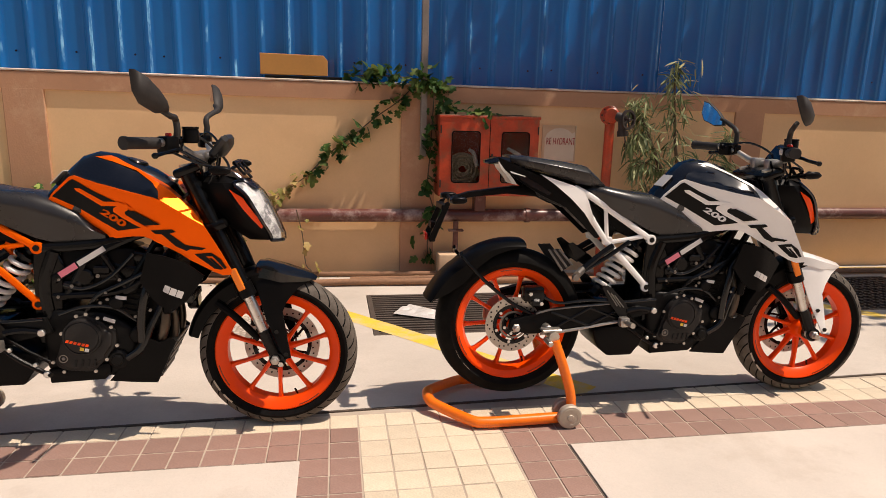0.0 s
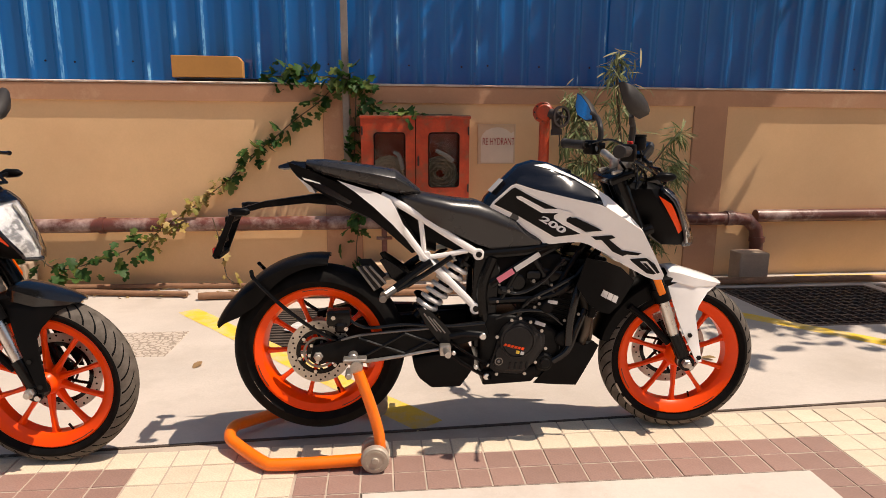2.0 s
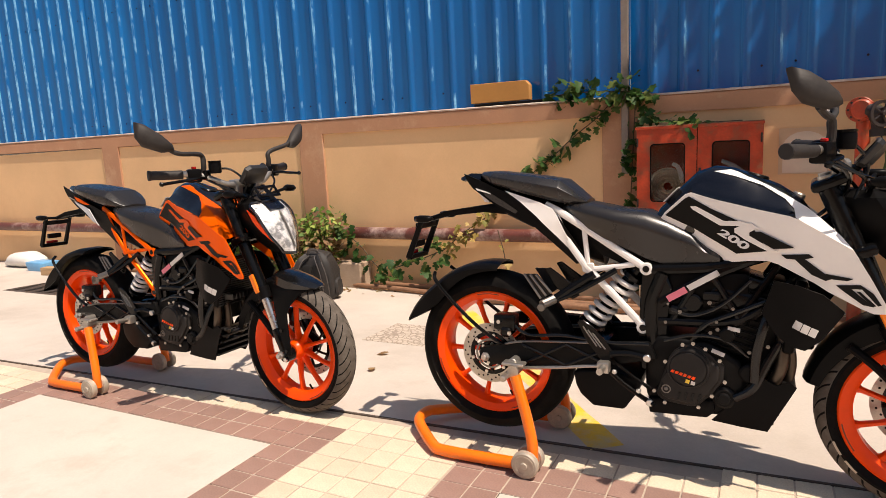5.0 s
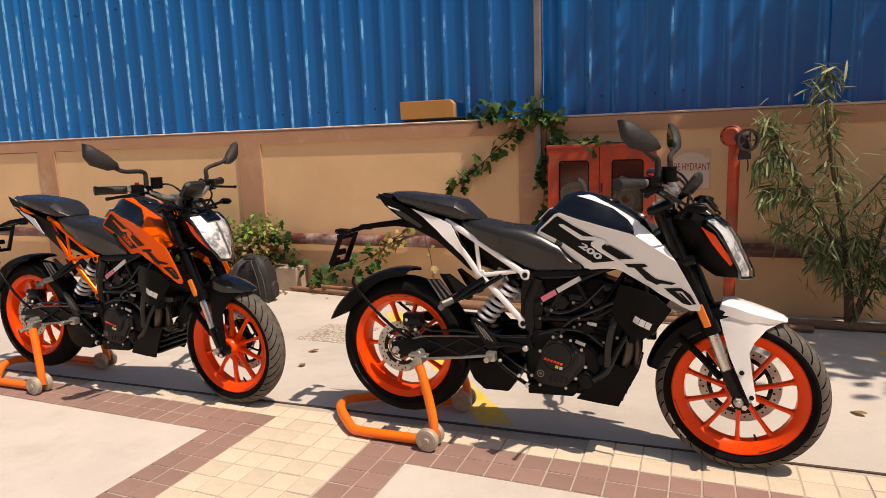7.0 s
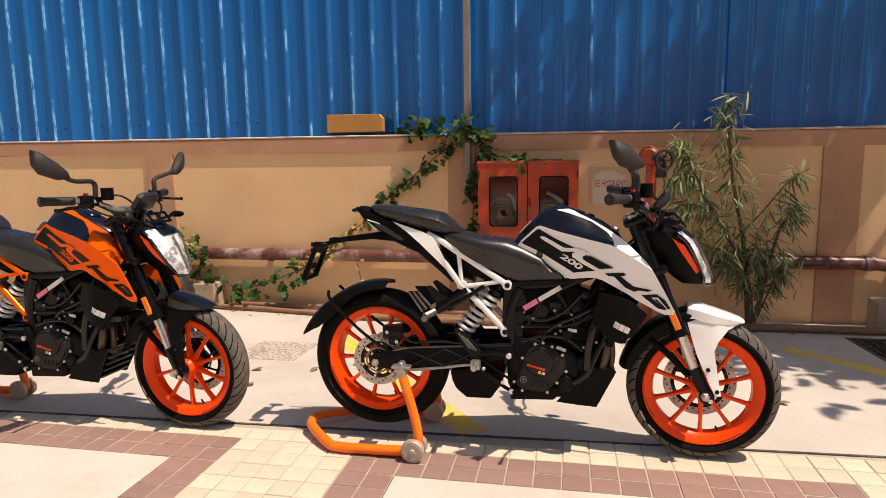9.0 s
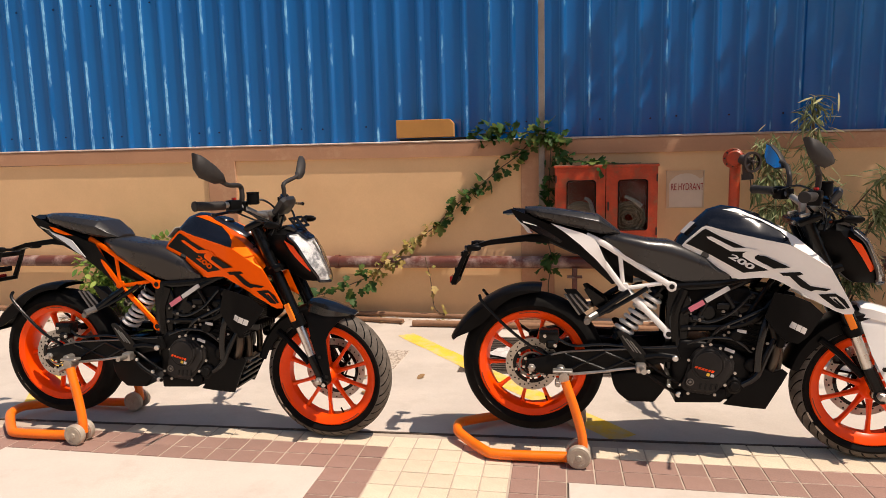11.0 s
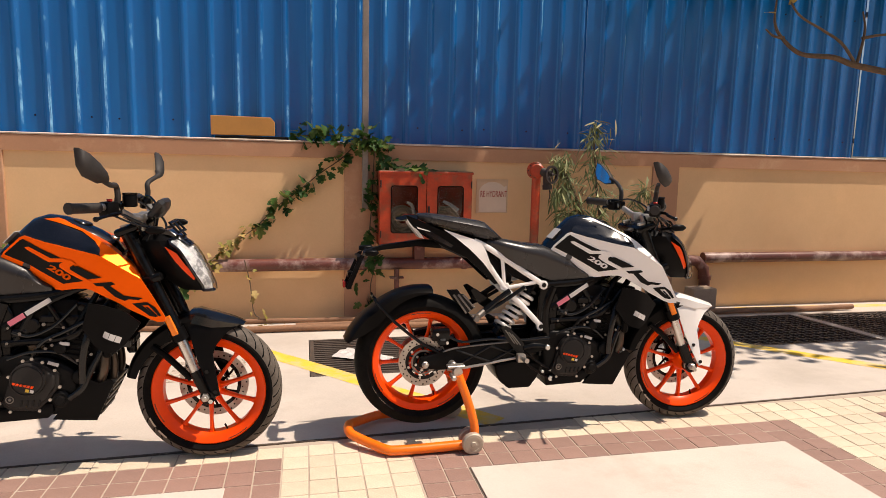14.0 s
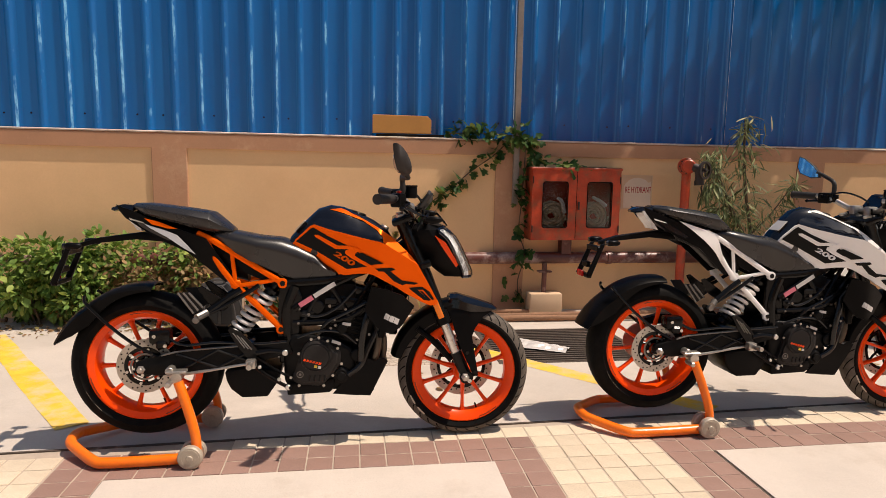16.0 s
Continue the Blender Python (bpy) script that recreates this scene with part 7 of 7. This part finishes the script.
# climbing vine
def vine():
    v = empty("climbing_vine", "green climbing vine with lobed leaves trailing over the wall", "vine", at=pose(0, 0, 0))
    rng = random.Random(21)
    Y = 5.052
    strands = [  # points, leaves, scatter, dry
        ([(0.10, Y + 0.06, 1.46), (0.32, Y + 0.03, 1.47), (0.52, Y - 0.03, 1.46), (0.72, Y - 0.04, 1.44), (0.86, Y + 0.02, 1.42)], 95, 0.050, 0),
        ([(0.62, Y - 0.03, 1.42), (0.48, Y - 0.02, 1.28), (0.30, Y, 1.15), (0.12, Y, 1.00), (-0.04, Y, 0.88), (-0.22, Y, 0.70)], 72, 0.045, 0),
        ([(-0.22, Y, 0.70), (-0.42, Y - 0.02, 0.55), (-0.60, Y - 0.125, 0.42), (-0.80, Y - 0.1, 0.27)], 95, 0.036, 1),
        ([(-0.30, Y - 0.12, 0.45), (-0.26, Y - 0.1, 0.25), (-0.24, Y - 0.08, 0.02), (-0.20, Y - 0.05, -0.05)], 8, 0.04, 1),
        ([(-0.80, Y - 0.1, 0.27), (-1.10, Y - 0.14, 0.16), (-1.40, Y - 0.16, 0.10), (-1.62, Y - 0.14, 0.30), (-1.85, Y - 0.12, 0.42), (-2.20, Y - 0.12, 0.44)], 90, 0.075, 0),
        ([(0.76, Y - 0.04, 1.44), (0.75, Y - 0.05, 1.25), (0.74, Y - 0.05, 1.05), (0.73, Y - 0.05, 0.85), (0.72, Y - 0.04, 0.62), (0.76, Y - 0.12, 0.43), (0.73, Y - 0.02, 0.20), (0.74, Y - 0.02, 0.02)], 75, 0.045, 0),
        ([(0.80, Y - 0.05, 1.30), (0.92, Y - 0.10, 1.235), (1.05, Y - 0.13, 1.205), (1.20, Y - 0.14, 1.195), (1.45, Y - 0.14, 1.195)], 30, 0.025, 0),
    ]
    green = [leaf_mesh("vine_leaf", "lobed", M["leaf_vine"], q) for q in (0.066, 0.082, 0.052)]
    dry = [leaf_mesh("dry_leaf", "lobed", M["leaf_dry"], q) for q in (0.038, 0.050)]
    spots = {0: [], 1: []}
    for pts, count, sc, kind in strands:
        part("stem", tube(pts, 0.0045, 6, 5), M["stem"], v)
        line = spline(pts, 12)
        for k in range(count):
            p = line[int(rng.random() * (len(line) - 1))] + Vector((rng.gauss(0, sc), rng.uniform(-0.02, 0.005), rng.gauss(0, sc)))
            spots[kind].append(leaf_pose(p, (rng.uniform(-0.6, 0.6), -0.7, -0.25), rng, 0.45, rng.uniform(0.7, 1.25)))
    foliage(v, spots[0], green, 250)
    foliage(v, spots[1], dry, 40)


vine()


# oleander
def oleander():
    o = empty("oleander_shrub", "tall thin oleander shrub with narrow grey-green leaves", "shrub", at=pose(0, 0, 0))
    rng = random.Random(9)
    Y, Z = 4.74, ground_z(4.74)
    stems = [
        [(2.83, Y, Z), (2.80, Y, 0.25), (2.72, Y - 0.02, 0.50), (2.55, Y - 0.03, 0.78), (2.42, Y - 0.02, 1.05), (2.28, Y, 1.32)],
        [(2.80, Y, 0.2), (2.76, Y + 0.03, 0.60), (2.68, Y + 0.04, 1.00), (2.63, Y + 0.03, 1.35), (2.61, Y + 0.02, 1.62)],
        [(2.84, Y, Z), (2.90, Y - 0.03, 0.25), (2.93, Y - 0.05, 0.45), (2.98, Y - 0.06, 0.68), (3.08, Y - 0.06, 0.86)],
        [(2.84, Y, Z), (2.95, Y + 0.02, 0.20), (3.00, Y, 0.36), (3.02, Y - 0.04, 0.42)],
        [(2.68, Y, 0.58), (2.85, Y - 0.06, 0.80), (3.00, Y - 0.06, 1.00), (3.08, Y - 0.05, 1.08)],
        [(2.72, Y - 0.02, 0.50), (2.52, Y - 0.08, 0.55), (2.38, Y - 0.10, 0.62)],
        [(2.42, Y - 0.02, 1.05), (2.30, Y - 0.06, 1.08), (2.22, Y - 0.08, 1.02)],
        [(2.55, Y - 0.03, 0.78), (2.40, Y - 0.06, 0.86), (2.28, Y - 0.08, 0.84)],
        [(2.80, Y, 0.25), (2.70, Y - 0.08, 0.38), (2.60, Y - 0.10, 0.42)],
        [(2.86, Y, 0.15), (2.86, Y - 0.07, 0.38), (2.82, Y - 0.10, 0.56)],
    ]
    meshes = [leaf_mesh("oleander_leaf", "long", M["leaf_long"], q) for q in (0.115, 0.145, 0.095)]
    spots = []
    for i, pts in enumerate(stems):
        r = 0.031 if i < 1 else 0.019 if i < 3 else 0.008
        part("stem", tube(pts, r, 8, 5, r2=r * 0.35), M["stem"], o)
        line = spline(pts, 12)
        n = len(line)
        for k in range(n):
            t = k / (n - 1)
            if (i < 3 and t < 0.34) or rng.random() < 0.12:
                continue
            d = (line[min(k + 1, n - 1)] - line[max(k - 1, 0)]).normalized()
            for q in range((5 if i not in (2, 4) else 2) if t < 0.88 else 14):
                a = rng.uniform(0, 2 * math.pi)
                u = d.orthogonal().normalized()
                out = math.cos(a) * u + math.sin(a) * d.cross(u) + d * rng.uniform(0.2, 0.9)
                spots.append(leaf_pose(line[k] + Vector((rng.gauss(0, 0.018), rng.gauss(0, 0.018), rng.gauss(0, 0.02))), out, rng, 0.25, rng.uniform(0.75, 1.25), droop=1.0))
    for k in range(760):
        c = rng.choice(((2.84, 0.52, 0.12, 0.13), (2.90, 0.62, 0.10, 0.10), (2.76, 0.60, 0.10, 0.10), (2.98, 0.46, 0.07, 0.09), (2.68, 0.44, 0.09, 0.10), (2.30, 1.22, 0.07, 0.10), (2.26, 1.30, 0.05, 0.05), (2.61, 1.55, 0.06, 0.12), (2.62, 1.30, 0.06, 0.10), (2.48, 0.66, 0.11, 0.09), (2.36, 0.98, 0.08, 0.12), (2.40, 0.78, 0.08, 0.08), (2.66, 0.98, 0.07, 0.10), (3.02, 0.88, 0.05, 0.07), (2.78, 0.80, 0.08, 0.08)))
        p = Vector((rng.gauss(c[0], c[2]), Y + rng.gauss(-0.04, 0.07), rng.gauss(c[1], c[3])))
        spots.append(leaf_pose(p, (rng.uniform(-1, 1), rng.uniform(-1, 0.4), rng.uniform(-0.2, 0.8)), rng, 0.3, rng.uniform(0.7, 1.15), droop=1.0))
    spots = [m for m in spots if (m @ Vector((0, 0.12, 0))).x > 2.17 and m.translation.z < 1.68]
    rng.shuffle(spots)
    foliage(o, spots, meshes, 280)


oleander()


def bush(name, label, cx, cz, rx, rz, y0, y1, n, mats, seed, size=0.055):
    b = empty(name, label, "bush", at=pose(0, 0, 0))
    rng = random.Random(seed)
    zg = ground_z((y0 + y1) / 2)
    for k in range(9):
        x = cx + rng.uniform(-0.5, 0.5) * rx
        part("stem", tube([(x, (y0 + y1) / 2, zg), (x + rng.uniform(-0.1, 0.1), (y0 + y1) / 2, zg + rz * 0.6), (x + rng.uniform(-0.3, 0.3), rng.uniform(y0, y1), zg + rz * 1.5)], 0.007, 6, 4, r2=0.003), M["stem"], b)
    lumps = [(cx + rng.uniform(-0.85, 0.85) * rx, rng.uniform(y0 + 0.05, y1), cz + rng.uniform(-0.8, 0.75) * rz * (1 - 0.25 * rng.random()), rng.uniform(0.08, 0.17)) for _ in range(34)]
    for mat, share in mats:
        meshes = [leaf_mesh("bush_leaf", "oval", mat, q) for q in (size, size * 1.3, size * 0.8)]
        spots = []
        for k in range(int(n * share)):
            x, y, z, r = rng.choice(lumps)
            d = Vector((rng.gauss(0, 1), rng.gauss(-0.3, 1), rng.gauss(0.2, 1))).normalized()
            p = Vector((x, y, z)) + d * r * rng.uniform(0.6, 1.05)
            p.y = min(p.y, 5.05)
            p.z = max(p.z, zg + 0.01)
            spots.append(leaf_pose(p, d, rng, 0.5, rng.uniform(0.7, 1.2)))
        foliage(b, spots, meshes, 120)
    return b


bush("garden_bush", "leafy green bush growing against the wall", -2.98, 0.27, 0.44, 0.38, 4.60, 5.0, 3000, [(M["leaf_bush"], 1.0)], 31, 0.06)
bush("dry_bush", "half dead bush with brown curled leaves by the wall", -2.22, 0.20, 0.36, 0.26, 4.70, 5.0, 1500, [(M["leaf_brown"], 0.7), (M["leaf_bush"], 0.3)], 32, 0.05)
bush("hedge_top", "green shrub sprawling over the pipe by the wall", -2.25, 0.47, 0.45, 0.07, 4.78, 5.0, 420, [(M["leaf_bush"], 1.0)], 33, 0.05)

# leaf litter
bm = bmesh.new()
rng = random.Random(14)
lit = leaf_mesh("litter_leaf", "oval", M["leaf_brown"], 0.04)
for k in range(420):
    x = rng.choice((rng.gauss(-3.0, 0.45), rng.uniform(-2.6, 3.4), rng.gauss(-2.2, 0.5)))
    y = rng.gauss(4.82, 0.10) if x > -1.8 else rng.gauss(4.62, 0.10)
    m = Matrix.Translation((x, min(y, 5.05), ground_z(y) + 0.012)) @ Euler((rng.uniform(-0.5, 0.5), rng.uniform(-0.5, 0.5), rng.uniform(0, 6.28))).to_matrix().to_4x4() @ Matrix.Diagonal((rng.uniform(0.6, 1.3),) * 3).to_4x4()
    vs = [bm.verts.new(m @ v.co) for v in lit.vertices]
    for p in lit.polygons:
        bm.faces.new([vs[i] for i in p.vertices])
me = bpy.data.meshes.new("leaf_litter")
bm.to_mesh(me)
bm.free()
me.materials.append(M["leaf_brown"])
tagged(new("leaf_litter", me), "scattered dry leaves along the foot of the wall", "leaves", kind="stuff")
for x, y, r in ((-0.225, 2.915, 0.4), (-0.30, 3.22, 1.9), (0.02, 3.30, 2.8), (2.6, 3.1, 0.9)):
    ob = tagged(new("fallen_leaf", leaf_mesh("fallen_leaf", "oval", M["leaf_brown"], 0.075)), "single dry leaf fallen on the concrete", "leaf", group="fallen leaves")
    ob.matrix_world = Matrix.Translation((x, y, ground_z(y) + 0.014)) @ Matrix.Rotation(r, 4, "Z")

# far corner clutter
thing("storage_tub", prism([(-0.16, 0), (0.16, 0), (0.20, 0.15), (-0.20, 0.15)], -0.13, 0.13, 0.02, 2), M["blue_tub"], "pale blue plastic tub by the wall", "tub", at=pose(-6.06, 4.74, ground_z(4.74)) @ Matrix.Diagonal((0.9, 0.8, 0.72, 1)), smooth=40)
thing("white_sack", hull([(-0.32, 0, 0.12, 0.10), (-0.15, 0, 0.24, 0.18), (0.1, 0, 0.27, 0.19), (0.28, 0, 0.20, 0.14), (0.34, 0.05, 0.12, 0.06)], 2.3, 16), M["sack"], "white woven sack slumped by the wall", "sack", at=pose(-6.62, 4.87, ground_z(4.87)) @ Matrix.Diagonal((1, 0.8, 0.72, 1)), smooth=60)
thing("timber_offcut", box(-0.16, 0.16, -0.05, 0.05, 0, 0.09, 0.005), M["wood"], "short raw timber offcut on the concrete", "timber", at=pose(-5.50, 4.54, ground_z(4.54), 0, 0, 12))


# street tree beside the yard: one bare low limb reaches into the yard
def tree():
    t = empty("yard_tree", "tree with a bare low limb and a thin open crown", "tree", at=pose(0, 0, 0))
    rng = random.Random(44)
    trunk = [(6.9, 3.7, ground_z(3.7) - 0.05), (6.85, 3.7, 0.9), (6.95, 3.75, 1.8), (6.8, 3.8, 2.8), (6.75, 3.85, 3.8)]
    part("trunk", tube(trunk, 0.13, 14, 5, r2=0.06), M["stem"], t)
    low = [[(6.93, 3.75, 1.75), (6.1, 4.1, 1.98), (5.35, 4.35, 2.10), (4.85, 4.40, 2.17), (4.62, 4.42, 2.23), (4.30, 4.42, 2.24), (4.10, 4.42, 2.36), (4.02, 4.42, 2.48), (4.02, 4.42, 2.66)],
           [(4.85, 4.40, 2.17), (4.66, 4.38, 2.34), (4.45, 4.38, 2.44), (4.22, 4.38, 2.54), (4.10, 4.38, 2.68), (4.06, 4.38, 2.80)],
           [(4.85, 4.40, 2.17), (4.90, 4.40, 2.45), (4.86, 4.40, 2.62)], [(4.12, 4.42, 2.36), (4.02, 4.42, 2.37), (3.94, 4.42, 2.42)],
           [(4.88, 4.40, 2.40), (5.1, 4.38, 2.44), (5.5, 4.36, 2.46)]]
    for i, p in enumerate(low):
        part("limb", tube(p, 0.04 if i == 0 else 0.014, 8, 5, r2=0.006), M["stem"], t)
    ends = []
    for k in range(9):
        a = rng.uniform(2.4, 4.4)
        s = Vector((6.8, 3.8, rng.uniform(2.6, 3.7)))
        e = s + Vector((math.cos(a) * rng.uniform(1.0, 2.6), -abs(math.sin(a)) * 0.7 + rng.uniform(-0.3, 0.3), rng.uniform(0.5, 1.2)))
        part("limb", tube([s, (s + e) / 2 + Vector((0, 0, 0.15)), e], 0.035, 7, 4, r2=0.01), M["stem"], t)
        ends += [s.lerp(e, q) for q in (0.6, 0.8, 1.0)]
    for e in ((4.9, 4.05, 3.35), (5.3, 3.95, 3.6), (4.4, 4.05, 3.5), (5.1, 4.0, 3.4), (5.8, 4.05, 3.3), (4.1, 4.05, 3.4), (4.6, 3.8, 3.4), (5.0, 3.7, 3.5), (5.5, 3.85, 3.4)):
        e = Vector(e)
        s = Vector((6.78, 3.82, 3.0))
        part("limb", tube([s, (s + e) / 2 + Vector((0, 0, 0.12)), e], 0.016, 7, 4, r2=0.005), M["stem"], t)
        ends += [e, e, e, e, s.lerp(e, 0.8)]
    spots = []
    for k in range(2500):
        p = rng.choice(ends) + Vector((rng.gauss(0, 0.28), rng.gauss(0, 0.28), rng.gauss(0.05, 0.18)))
        if p.z > 3.0 and p.y < 4.80 - 0.16 * p.z:
            spots.append(leaf_pose(p, (rng.uniform(-1, 1), rng.uniform(-1, 1), 0.2), rng, 0.5, rng.uniform(0.8, 1.3)))
    lumps = [Vector((rng.uniform(2.15, 4.85), rng.uniform(4.60, 4.84), rng.uniform(3.15, 4.7))) for _ in range(60)]
    for c in lumps[::9]:
        s = Vector((6.77, 3.83, rng.uniform(2.9, 3.7)))
        part("limb", tube([s, (s + c) / 2 + Vector((0, 0.1, 0.3)), c], 0.02, 7, 4, r2=0.006), M["stem"], t)
    for k in range(900):
        p = rng.choice(lumps) + Vector((rng.gauss(0, 0.13), rng.gauss(0, 0.06), rng.gauss(0, 0.14)))
        if p.z > 3.05:
            spots.append(leaf_pose(p, (rng.uniform(-1, 1), rng.uniform(-1, 1), 0.2), rng, 0.5, rng.uniform(0.8, 1.3)))
    foliage(t, spots, [leaf_mesh("tree_leaf", "oval", M["leaf_bush"], q) for q in (0.13, 0.16)], 200)
    few = [leaf_pose(Vector(p), d, rng, 0.1, 1.0, 0.1) for p, d in (((4.02, 4.42, 2.66), (-0.3, -0.2, 0.9)), ((4.10, 4.38, 2.62), (0.6, -0.2, 0.7)), ((4.02, 4.42, 2.55), (-0.6, -0.2, 0.4)))]
    foliage(t, few, [leaf_mesh("young_leaf", "oval", M["leaf_dry"], 0.13)], 9)


tree()


build_tiles()
